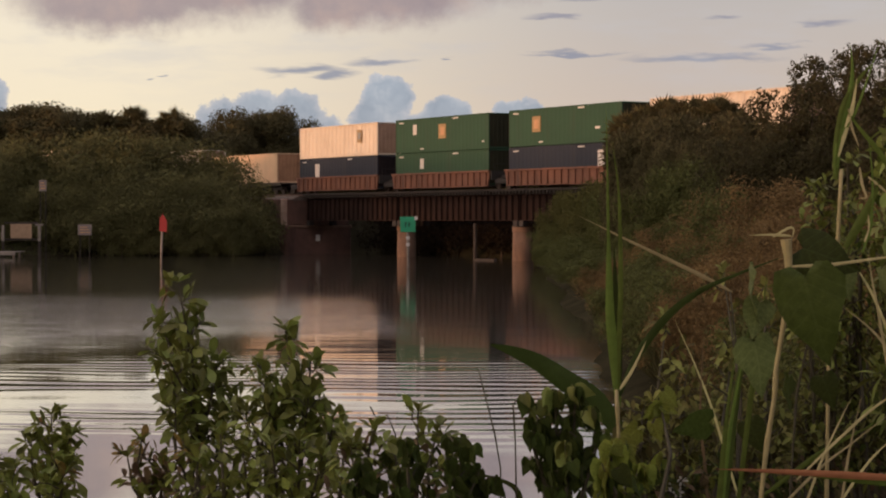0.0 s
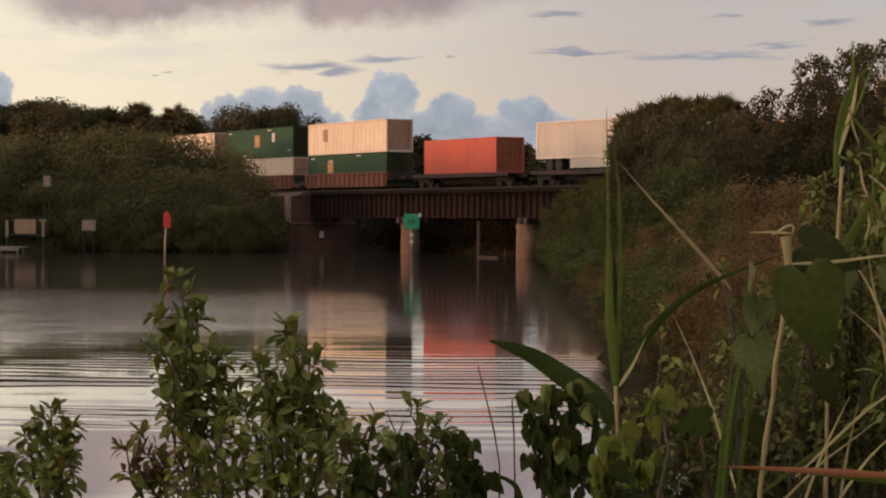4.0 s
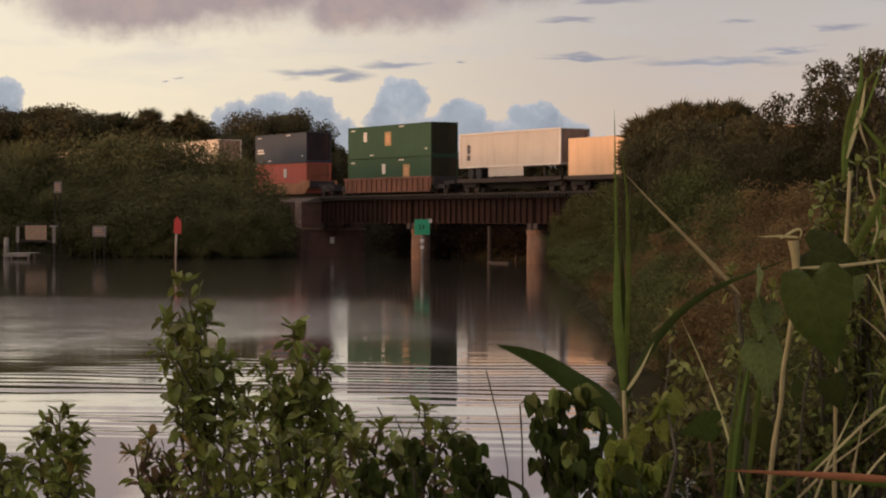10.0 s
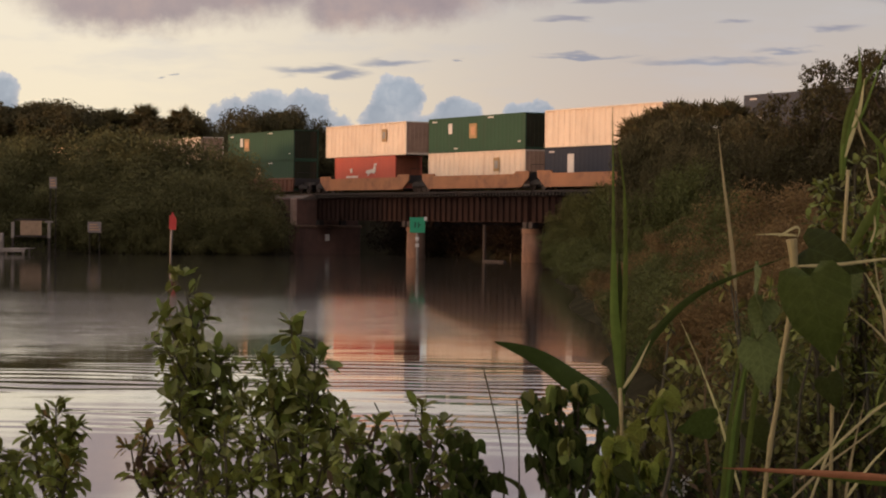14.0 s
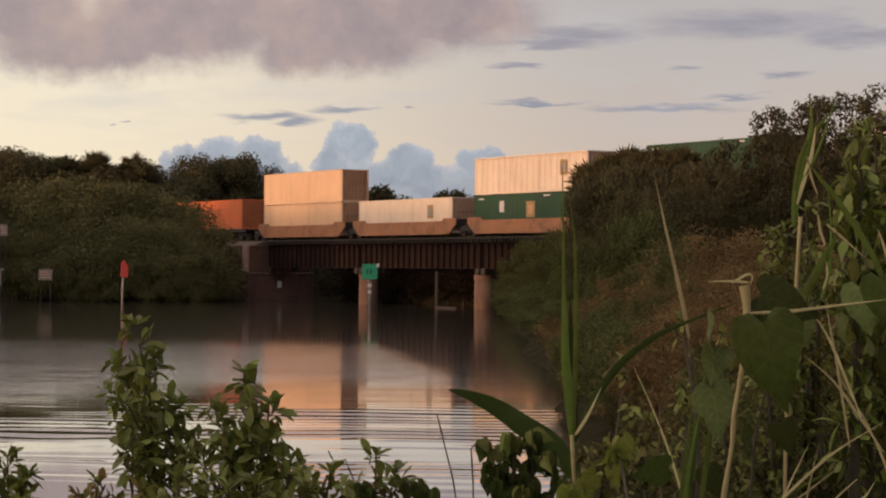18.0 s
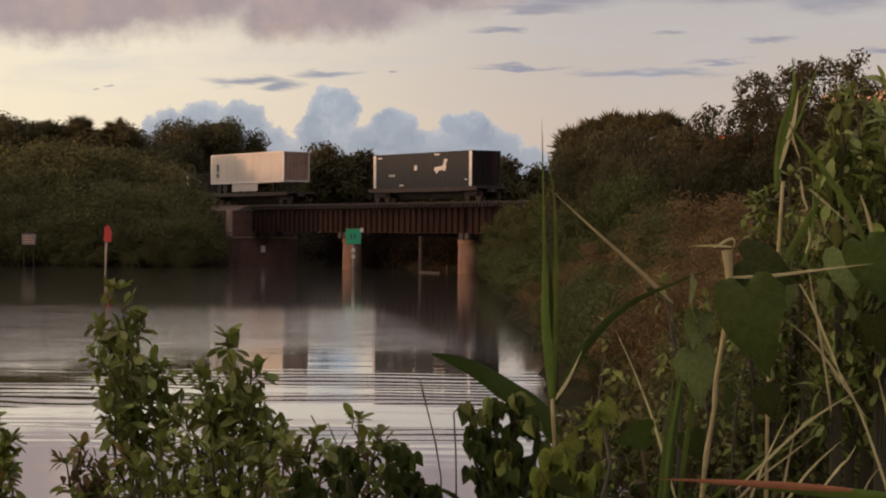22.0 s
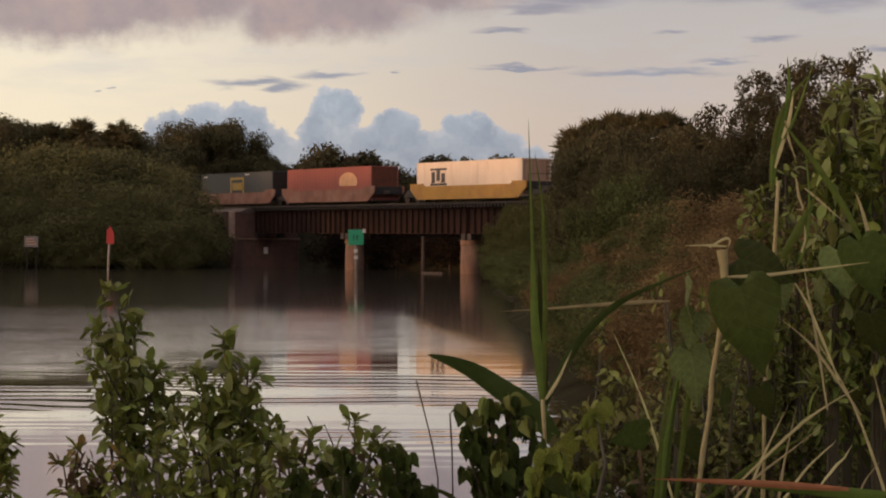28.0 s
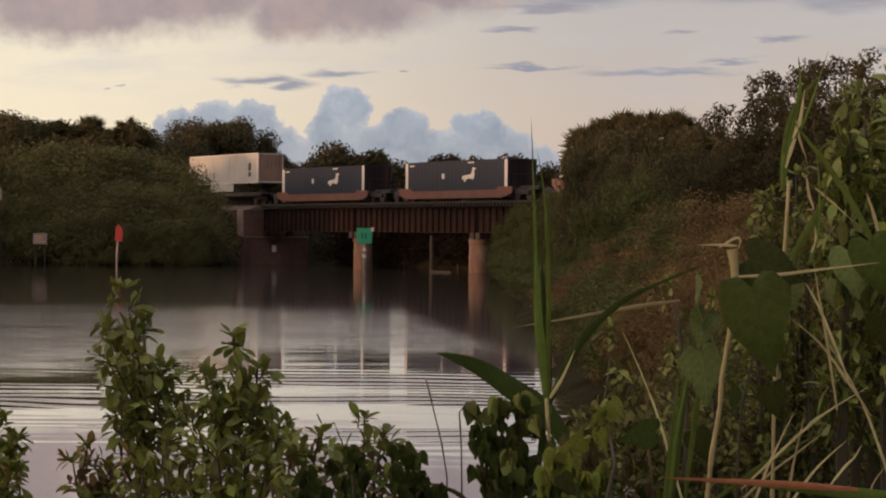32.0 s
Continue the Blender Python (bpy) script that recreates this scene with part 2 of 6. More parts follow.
def water_material():
    m = bpy.data.materials.new("river_water")
    m.use_nodes = True
    nt = m.node_tree
    bsdf = nt.nodes["Principled BSDF"]
    tc = nt.nodes.new("ShaderNodeTexCoord")
    sep = nt.nodes.new("ShaderNodeSeparateXYZ")
    nt.links.new(tc.outputs["Object"], sep.inputs[0])
    x, y = sep.outputs[0], sep.outputs[1]
    patch = noise_tex(nt, tc.outputs["Object"], 0.05, 3)
    yy = math_node(nt, "ADD", y, math_node(nt, "MULTIPLY_ADD", patch, 14, -7))
    edge = math_node(nt, "ADD", y, math_node(nt, "MULTIPLY_ADD", patch, 12, -6))
    edge = math_node(nt, "MULTIPLY_ADD", math_node(nt, "MAXIMUM", math_node(nt, "ADD", x, 1.8), 0.0), 12.0, edge)     # the lee of the right bank
    wind = smooth(nt, edge, 102, 84)
    near = smooth(nt, yy, 36, 26)
    far = smooth(nt, edge, 84, 102)
    reach = math_node(nt, "MULTIPLY_ADD", math_node(nt, "MAXIMUM", math_node(nt, "SUBTRACT", -4.0, x), 0.0), 1.3, yy)     # the breeze comes nearer in the open
    chop = math_node(nt, "MULTIPLY", wind, smooth(nt, reach, 53, 67))
    gust = smooth(nt, noise_tex(nt, stretched(nt, tc.outputs["Object"], 0.10, 0.75), 1.0, 3), 0.30, 0.52)
    chop = math_node(nt, "MULTIPLY", chop, math_node(nt, "MULTIPLY_ADD", gust, 0.35, 0.65))
    rough = math_node(nt, "MULTIPLY_ADD", chop, 0.075, math_node(nt, "MULTIPLY_ADD", far, 0.052, 0.026))
    nt.links.new(math_node(nt, "MULTIPLY_ADD", wind, 0.02, rough), bsdf.inputs["Roughness"])
    bsdf.inputs["Base Color"].default_value = (0.028, 0.025, 0.018, 1)
    bsdf.inputs["IOR"].default_value = 1.4
    # wavelets with long crests: steep along the view, nearly level across it
    def crests(sx, sy, detail):
        mp = nt.nodes.new("ShaderNodeVectorMath")
        mp.operation = "MULTIPLY"
        nt.links.new(tc.outputs["Object"], mp.inputs[0])
        mp.inputs[1].default_value = (sx, sy, 1)
        return math_node(nt, "SUBTRACT", noise_tex(nt, mp.outputs[0], 1.0, detail, 0.7), 0.5)
    small = crests(0.35, 7.0, 3)
    broad = crests(0.12, 0.8, 2)
    amp = math_node(nt, "ADD", math_node(nt, "MULTIPLY", chop, 0.10), 0.009)
    amp = math_node(nt, "ADD", amp, math_node(nt, "MULTIPLY", near, 0.003))
    slope = math_node(nt, "MULTIPLY", small, amp)
    slope = math_node(nt, "ADD", slope, math_node(nt, "MULTIPLY", broad, math_node(nt, "MULTIPLY_ADD", far, -0.006, 0.014)))
    # long parallel ripples of a passing wake
    warp = noise_tex(nt, tc.outputs["Object"], 0.10, 2)
    ph = math_node(nt, "ADD", math_node(nt, "MULTIPLY", y, 6.6), math_node(nt, "MULTIPLY", x, 0.35))
    ph = math_node(nt, "ADD", ph, math_node(nt, "MULTIPLY", warp, 26))
    wake = math_node(nt, "MULTIPLY", smooth(nt, yy, 31, 36), smooth(nt, yy, 54, 47))
    wake = math_node(nt, "MULTIPLY", wake, smooth(nt, crests(0.07, 0.22, 2), -0.14, 0.10))
    slope = math_node(nt, "ADD", slope, math_node(nt, "MULTIPLY", math_node(nt, "SINE", ph), math_node(nt, "MULTIPLY", wake, 0.024)))
    slope = math_node(nt, "ADD", slope, math_node(nt, "MULTIPLY", chop, -0.009))     # the faces of the chop that show lean to the near bank
    # one ruffled dark patch
    px = math_node(nt, "DIVIDE", math_node(nt, "ADD", x, 9.4), 1.9)
    py = math_node(nt, "DIVIDE", math_node(nt, "SUBTRACT", y, 47.4), 1.5)
    pd = math_node(nt, "ADD", math_node(nt, "MULTIPLY", px, px), math_node(nt, "MULTIPLY", py, py))
    pd = math_node(nt, "ADD", pd, math_node(nt, "MULTIPLY", crests(0.5, 3.4, 4), 3.0))
    slope = math_node(nt, "ADD", slope, math_node(nt, "MULTIPLY", smooth(nt, pd, 1.2, 0.1), 0.0045))
    cross = math_node(nt, "MULTIPLY", crests(0.8, 2.0, 2), 0.006)
    nv = nt.nodes.new("ShaderNodeCombineXYZ")
    nt.links.new(cross, nv.inputs[0])
    nt.links.new(slope, nv.inputs[1])
    nv.inputs[2].default_value = 1.0
    nn = nt.nodes.new("ShaderNodeVectorMath")
    nn.operation = "NORMALIZE"
    nt.links.new(nv.outputs[0], nn.inputs[0])
    nt.links.new(nn.outputs[0], bsdf.inputs["Normal"])
    # coat added on the nearer water, only to brighten its reflection of the sky
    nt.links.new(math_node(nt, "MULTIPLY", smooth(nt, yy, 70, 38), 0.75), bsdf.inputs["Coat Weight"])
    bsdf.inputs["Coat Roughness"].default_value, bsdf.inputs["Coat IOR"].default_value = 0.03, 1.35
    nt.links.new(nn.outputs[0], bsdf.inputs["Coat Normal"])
    return m


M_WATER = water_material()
M_GROUND = material("earth_and_grass", (0.034, 0.030, 0.018), 1.0, spec=0.0, var=0.45, scale=0.4, fine=9, bump=0.05)
M_CONCRETE = material("old_concrete", (0.165, 0.098, 0.066), 0.9, var=0.25, scale=0.7, fine=12, bump=0.03, stain=(0.07, 0.038, 0.03),
                      stain_amt=0.8, streak=(1, 1, 0.25))
# stained corner strip, paler than the wall: the lit edge put into colour
M_QUOIN = material("pale_weathered_concrete", (0.40, 0.28, 0.22), 0.9, var=0.3, scale=1.2, fine=14, bump=0.03, stain=(0.14, 0.085, 0.065), stain_amt=0.8, streak=(1, 1, 0.25))
M_ABUTMENT = material("reddish_abutment_concrete", (0.120, 0.062, 0.046), 0.9, var=0.4, scale=0.7, fine=12, bump=0.03, stain=(0.06, 0.035, 0.03), stain_amt=0.7, streak=(1, 1, 0.25))
M_GIRDER = material("rusted_girder_paint", (0.021, 0.0108, 0.0085), 0.85, 0.0, spec=0.12, var=0.4, scale=0.8, fine=10, bump=0.01,
                    stain=(0.03, 0.016, 0.014), stain_amt=0.8, streak=(1, 1, 0.2))
M_TIE = material("creosoted_tie", (0.035, 0.026, 0.022), 0.95, var=0.3, scale=2, fine=14)
M_RAIL = material("rail_steel", (0.12, 0.07, 0.055), 0.5, 0.7, var=0.3)
M_DARKSTEEL = material("grimy_dark_steel", (0.035, 0.028, 0.026), 0.8, 0.2, var=0.4)
M_WHEEL = material("wheel_steel", (0.06, 0.042, 0.036), 0.6, 0.6, var=0.3)

# ------------------------------------------------------------------ building tools


class Mesh:
    """Collects boxes, prisms and tubes into one mesh."""

    def __init__(self):
        self.v, self.f = [], []

    def add(self, verts, faces):
        k = len(self.v)
        self.v += [tuple(p) for p in verts]
        self.f += [tuple(i + k for i in q) for q in faces]
        return self

    def box(self, x0, x1, y0, y1, z0, z1, bevel=0.0):
        if bevel <= 0:
            return self.add([(x, y, z) for z in (z0, z1) for y in (y0, y1) for x in (x0, x1)],
                            [(0, 2, 3, 1), (4, 5, 7, 6), (0, 1, 5, 4), (2, 6, 7, 3), (0, 4, 6, 2), (1, 3, 7, 5)])
        b = bevel
        ring = [(x0 + b, y0), (x1 - b, y0), (x1, y0 + b), (x1, y1 - b), (x1 - b, y1), (x0 + b, y1), (x0, y1 - b), (x0, y0 + b)]
        core = [(x0 + b, y0 + b), (x1 - b, y0 + b), (x1 - b, y1 - b), (x0 + b, y1 - b)]
        v = [(*p, z0) for p in core] + [(*p, z0 + b) for p in ring] + [(*p, z1 - b) for p in ring] + [(*p, z1) for p in core]
        f = [(0, 3, 2, 1), (20, 21, 22, 23)] + [(4 + i, 4 + (i + 1) % 8, 12 + (i + 1) % 8, 12 + i) for i in range(8)]
        for i in range(4):
            j, c, d = (i + 1) % 4, 2 * i, 2 * i + 1
            e = (2 * i + 2) % 8
            f += [(i, j, 4 + d, 4 + c), (j, 4 + e, 4 + d), (20 + i, 12 + c, 12 + d, 20 + j), (20 + j, 12 + d, 12 + e)]
        return self.add(v, f)

    def extrude(self, outline, axis, a, b):
        """A closed outline (two coordinates) drawn out along x, y or z from a to b."""
        n = len(outline)
        put = {"x": lambda p, q: (q, *p), "y": lambda p, q: (p[0], q, p[1]), "z": lambda p, q: (*p, q)}[axis]
        v = [put(p, a) for p in outline] + [put(p, b) for p in outline]
        f = [(i, (i + 1) % n, n + (i + 1) % n, n + i) for i in range(n)]
        return self.add(v, f + [tuple(range(n - 1, -1, -1)), tuple(range(n, 2 * n))])

    def tube(self, pts, radii, sides=6):
        pts = [Vector(p) for p in pts]
        v, f = [], []
        for i, p in enumerate(pts):
            d = (pts[min(i + 1, len(pts) - 1)] - pts[max(i - 1, 0)]).normalized()
            a = d.orthogonal().normalized()
            b = d.cross(a)
            for j in range(sides):
                t = 2 * math.pi * j / sides
                v.append(p + (a * math.cos(t) + b * math.sin(t)) * radii[i])
        for i in range(len(pts) - 1):
            for j in range(sides):
                f.append((i * sides + j, i * sides + (j + 1) % sides, (i + 1) * sides + (j + 1) % sides, (i + 1) * sides + j))
        f += [tuple(range(sides - 1, -1, -1)), tuple(range((len(pts) - 1) * sides, len(pts) * sides))]
        return self.add(v, f)

    def data(self, name, mat=None, smooth_faces=False):
        me = bpy.data.meshes.new(name)
        me.from_pydata(self.v, [], self.f)
        bm = bmesh.new()
        bm.from_mesh(me)
        bmesh.ops.recalc_face_normals(bm, faces=bm.faces)
        bm.to_mesh(me)
        bm.free()
        if smooth_faces:
            me.polygons.foreach_set("use_smooth", [True] * len(me.polygons))
        if mat:
            me.materials.append(mat)
        return me


def part(name, mesh, mat, parent=None, label="", smooth_faces=False):
    me = mesh if isinstance(mesh, bpy.types.Mesh) else mesh.data(name, mat, smooth_faces)
    ob = new(name, me)
    if parent:
        ob.parent = parent
    if label:
        tagged(ob, label)
    return ob


def thing(name, label, category, group="", kind="", at=None):
    ob = new(name)
    ob.empty_display_size = 0.3
    if at is not None:
        ob.matrix_basis = at
    return tagged(ob, label, category, group, kind)


def sight(u, v, d):
    """A place d metres ahead on a bearing grid of 3940 steps to the radian, level at 390, straight ahead at 784."""
    return Vector(((u - 784) / 3940 * d, d, EYE_Z + (390 - v) / 3940 * d))


# the railway: s runs along the line in the train's direction, q across it away from the camera
LINE_ANGLE = radians(28.43)
ALONG = Vector((math.sin(LINE_ANGLE), -math.cos(LINE_ANGLE), 0))
ACROSS = Vector((math.cos(LINE_ANGLE), math.sin(LINE_ANGLE), 0))
LINE_0 = Vector((0, 183.8, 0)) + ACROSS * 1.3
RAIL_Z = 5.62


def on_line(s, q=0.0, z=0.0):
    """A pose on the line: x along the train's way, y across towards the far side."""
    p = LINE_0 + ALONG * s + ACROSS * q
    m = Matrix((ALONG, ACROSS, Vector((0, 0, 1)))).transposed().to_4x4()
    return Matrix.Translation((p.x, p.y, z)) @ m


# ------------------------------------------------------------------ ground and water
def ground_height(x, y):
    x, y = np.asarray(x, float), np.asarray(y, float)
    rx, ry = x - LINE_0.x, y - LINE_0.y
    s = rx * ALONG.x + ry * ALONG.y
    q = rx * ACROSS.x + ry * ACROSS.y
    wob = 1.2 * np.sin(x * 0.21) + 0.9 * np.sin(y * 0.17 + x * 0.05)
    left = np.minimum(-27 - s, y - 193 + wob)
    right = x - (2.4 + 0.033 * y) + 0.4 * wob
    near = 17.5 - y + 0.4 * wob
    front = np.maximum(np.maximum(left, np.where(s > 12, right, -60)), np.maximum(near, np.maximum(-112 - x + 2 * wob, -60 + 0 * x)))
    back = np.maximum(np.maximum(-27 - s, s - 20), (q - 6) * 1.6)
    sd = np.where(q <= 0, front, back)
    z = np.where(sd < 0, np.maximum(-1.4, sd * 0.35), np.minimum(0.38 * sd, 0.9 + 0.012 * np.minimum(sd, 60) + np.where((q > 5) & (s > -40) & (s < 40), 1.0, 0)))
    bank = 1.55 * np.clip((17.5 - y) / 11, 0, 1)
    z = np.where((near > 0), np.maximum(z, bank), z)
    emb = np.clip(5.05 - np.maximum(np.abs(q) - 3.2, 0) * 0.62, -2, 5.05)
    room = np.where(s > 0, right * 0.75, (y - 193) * 0.6)
    emb = np.where(q < 0, np.minimum(emb, room), emb)
    onland = (s < -28.5) | (s > 20.5)
    z = np.where(onland & (emb > z), emb, z)
    return z + 0.05 * np.sin(x * 1.3) * np.sin(y * 1.1)


def make_ground():
    def axis(lo, hi, step, far):
        inner = list(np.arange(lo, hi + step, step))
        grow, out = step, [inner[-1]]
        while out[-1] < far:
            grow *= 1.35
            out.append(out[-1] + grow)
        grow, neg = step, [inner[0]]
        while neg[-1] > -far:
            grow *= 1.35
            neg.append(neg[-1] - grow)
        return np.array(neg[:0:-1] + inner + out[1:])
    xs, ys = axis(-80, 70, 1.6, 4200), axis(-16, 290, 1.6, 4200)
    gx, gy = np.meshgrid(xs, ys)
    gz = ground_height(gx, gy)
    v = np.c_[gx.ravel(), gy.ravel(), gz.ravel()]
    nx, ny = len(xs), len(ys)
    i = (np.arange(ny - 1)[:, None] * nx + np.arange(nx - 1)[None]).ravel()
    f = np.c_[i, i + 1, i + nx + 1, i + nx]
    me = bpy.data.meshes.new("ground")
    me.from_pydata(v.tolist(), [], f.tolist())
    me.polygons.foreach_set("use_smooth", [True] * len(me.polygons))
    me.materials.append(M_GROUND)
    tagged(new("ground", me), "dark earth banks with rough grass around the river", "ground", kind="structure")


make_ground()
w = Mesh()
w.add([(-700, 2, 0), (300, 2, 0), (300, 420, 0), (-700, 420, 0)], [(0, 1, 2, 3)])
river = part("water", w, M_WATER)
tagged(river, "calm dusk river reflecting the pink sky and the train", "water", kind="structure")


# ------------------------------------------------------------------ bridge
def make_bridge():
    span = [(-26.5, -8.3), (-8.1, 12.3), (12.5, 30.0)]
    top, bot = 5.16, 3.12
    br = thing("railway_bridge", "rusty brown plate-girder railway bridge on concrete piers", "bridge", at=on_line(0))
    for a, b in span:
        for q in (-1.15, 1.15):
            g = part("girder", Mesh().box(a, b, q - 0.012, q + 0.012, bot, top), M_GIRDER, br)
            for zz in (bot, top - 0.05):
                part("flange", Mesh().box(a, b, q - 0.2, q + 0.2, zz - 0.003, zz + 0.045), M_GIRDER, g)
            if q < 0:
                n = int(round((b - a) / 0.98))
                st = Mesh().box(-0.012, 0.012, -0.17, 0, bot + 0.05, top - 0.06)
                st.box(-0.075, 0.075, -0.025, 0, bot + 0.05, top - 0.06)
                me = st.data("stiffener", M_GIRDER)
                for i in range(n + 1):
                    o = part("stiffener", me, None, g)
                    o.location = (a + 0.05 + (b - a - 0.1) * i / n, q - 0.014, 0)
        for k in range(5):
            x = a + 1.5 + (b - a - 3) * k / 4
            part("cross_brace", Mesh().tube([(x, -1.1, bot + 0.2), (x, 1.1, top - 0.2)], [0.05, 0.05], 4), M_DARKSTEEL, br)
        for x in (a + 0.35, b - 0.35):
            for q in (-1.15, 1.15):
                part("bearing", Mesh().box(x - 0.3, x + 0.3, q - 0.25, q + 0.25, 2.66, bot), M_DARKSTEEL, br)
    me = Mesh().box(-0.115, 0.115, -1.55, 1.55, 5.215, 5.45).data("tie", M_TIE)
    for i in range(110):
        o = part("tie", me, None, br)
        o.location = (-26.3 + i * 0.515, 0, 0)
        o.rotation_euler = (0, 0, random.uniform(-0.02, 0.02))
    for q in (-1.5,):
        part("guard_timber", Mesh().box(-27, 30, q - 0.1, q + 0.1, 5.455, 5.58), M_TIE, br)
    part("walkway", Mesh().box(-27, 30, 1.6, 2.3, 5.2, 5.26), M_DARKSTEEL, br)
    for q in (-0.7175, 0.7175):
        r = Mesh()
        r.extrude([(q - 0.07, RAIL_Z - 0.17), (q + 0.07, RAIL_Z - 0.17), (q + 0.07, RAIL_Z - 0.155), (q + 0.012, RAIL_Z - 0.13), (q + 0.012, RAIL_Z - 0.045),
                   (q + 0.036, RAIL_Z - 0.035), (q + 0.036, RAIL_Z), (q - 0.036, RAIL_Z), (q - 0.036, RAIL_Z - 0.035), (q - 0.012, RAIL_Z - 0.045),
                   (q - 0.012, RAIL_Z - 0.13), (q - 0.07, RAIL_Z - 0.155)], "x", -780, 740)
        rail = part("rail", r, M_RAIL)
        rail.matrix_basis = on_line(0)
        tagged(rail, "worn steel rail of the single track", "rail", group="rails")
    # masonry
    shaft = Mesh().tube([(0, 0, -1.5), (0, 0, 0.5), (0, 0, 2.3)], [0.84, 0.81, 0.78], 28).data("shaft", M_CONCRETE, True)
    for s, q in ((-8.2, -0.42), (12.1, -0.78)):
        p = thing("bridge_pier", "stained round concrete bridge pier standing in the river", "pier", group="bridge piers", at=on_line(s, q))
        part("shaft", shaft, None, p)
        part("cap", Mesh().tube([(0, 0, 2.25), (0, 0, 2.62)], [0.83, 0.83], 28), M_CONCRETE, p)
        part("crosshead", Mesh().box(-0.55, 0.55, -1.6 - q, 1.6 - q, 2.625, 2.655), M_DARKSTEEL, p)
    ab = thing("abutment", "weathered concrete abutment at the bridge end, pale on its edge", "abutment", at=on_line(-29.2))
    part("breast_wall", Mesh().box(-3.2, 2.4, -3.4, 3.4, -1.5, 2.655, 0.12), M_ABUTMENT, ab)
    part("back_wall", Mesh().box(-3.2, 1.9, -3.4, 3.4, 2.66, 5.15, 0.1), M_ABUTMENT, ab)
    part("wing_wall", Mesh().extrude([(-3.2, -1.5), (-8.5, -1.5), (-8.5, 2.2), (-3.2, 4.9)], "y", -3.5, -2.9), M_ABUTMENT, ab)
    ab2 = thing("abutment", "weathered concrete abutment at the bushy bridge end", "abutment", at=on_line(31.5))
    part("breast_wall", Mesh().box(-1.6, 3.0, -3.4, 3.4, -1.5, 5.1, 0.12), M_ABUTMENT, ab2)
    pl = part("reflector_plate", Mesh().box(-0.22, 0.22, -0.03, 0.03, -0.3, 0.3, 0.02), material("white_plate", (0.7, 0.66, 0.62), 0.5, var=0.1), ab, "small white plate")
    pl.matrix_basis = pose(2.44, -0.1, 1.5, 0, 0, 90)
    part("quoin", Mesh().box(1.45, 1.96, -3.47, -3.02, 2.67, 5.1, 0.04), M_QUOIN, ab, "weathered corner strip coloured pale as the lit edge")
    part("bridge_seat", Mesh().box(1.8, 2.5, -3.45, 3.45, 2.4, 2.68, 0.05), M_CONCRETE, ab)
    for s, q in ((8.8, -3.2),):
        pile = part("mooring_post", Mesh().tube([(0, 0, -1.4), (0.03, 0, 1.3), (0, 0, 2.9)], [0.16, 0.15, 0.13], 8), M_TIE)
        pile.matrix_basis = on_line(s, q)
        tagged(pile, "dark timber post standing in the water by the pier", "post")
    log = part("timber_waler", Mesh().box(-1.6, 1.6, -0.12, 0.12, -0.1, 0.14), M_TIE)
    log.matrix_basis = on_line(10.8, -3.4)
    tagged(log, "low timber waler along the pier at the waterline", "timber")


make_bridge()
bal = Mesh()
bal.extrude([(-2.9, 5.0), (-1.7, 5.44), (1.7, 5.44), (2.9, 5.0)], "x", -780, -27.2)
bal.extrude([(-2.9, 5.0), (-1.7, 5.44), (1.7, 5.44), (2.9, 5.0)], "x", 30.2, 740)
ballast = part("ballast", bal, material("grey_ballast", (0.12, 0.09, 0.075), 0.95, var=0.5, scale=6, fine=30, bump=0.06))
ballast.matrix_basis = on_line(0)
tagged(ballast, "grey-brown crushed stone ballast under the track", "ballast", kind="structure")

# ------------------------------------------------------------------ train
PAINT = {
    "white": ((0.66, 0.54, 0.43), (0.30, 0.20, 0.14)), "beige": ((0.66, 0.43, 0.27), (0.34, 0.20, 0.12)), "green": ((0.026, 0.064, 0.035), (0.05, 0.05, 0.035)),
    "navy": ((0.022, 0.026, 0.040), (0.05, 0.04, 0.04)), "slate": ((0.050, 0.055, 0.070), (0.06, 0.05, 0.05)), "red": ((0.42, 0.085, 0.055), (0.18, 0.05, 0.04)),
    "orange": ((0.60, 0.13, 0.035), (0.30, 0.08, 0.04)), "grey": ((0.44, 0.40, 0.36), (0.20, 0.16, 0.14)), "black": ((0.024, 0.024, 0.026), (0.04, 0.035, 0.03)),
    "brick": ((0.24, 0.065, 0.05), (0.12, 0.05, 0.04)), "iron": ((0.060, 0.062, 0.062), (0.06, 0.04, 0.03)),
}
M_PAINT = {k: material(k + "_container_paint", c, 0.62, spec=0.22 if max(c) < 0.1 else 0.4, var=0.10, scale=0.5, fine=7, bump=0.006, stain=s, stain_amt=0.28, streak=(1.2, 1.2, 0.16))
           for k, (c, s) in PAINT.items()}
# end sheets: grime stains, plus shade put into the colour as darker brown
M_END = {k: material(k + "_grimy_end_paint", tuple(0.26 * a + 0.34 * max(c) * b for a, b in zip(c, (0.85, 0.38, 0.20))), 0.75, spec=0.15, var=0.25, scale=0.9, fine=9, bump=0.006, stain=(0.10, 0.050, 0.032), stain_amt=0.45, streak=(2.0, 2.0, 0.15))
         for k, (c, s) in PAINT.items()}
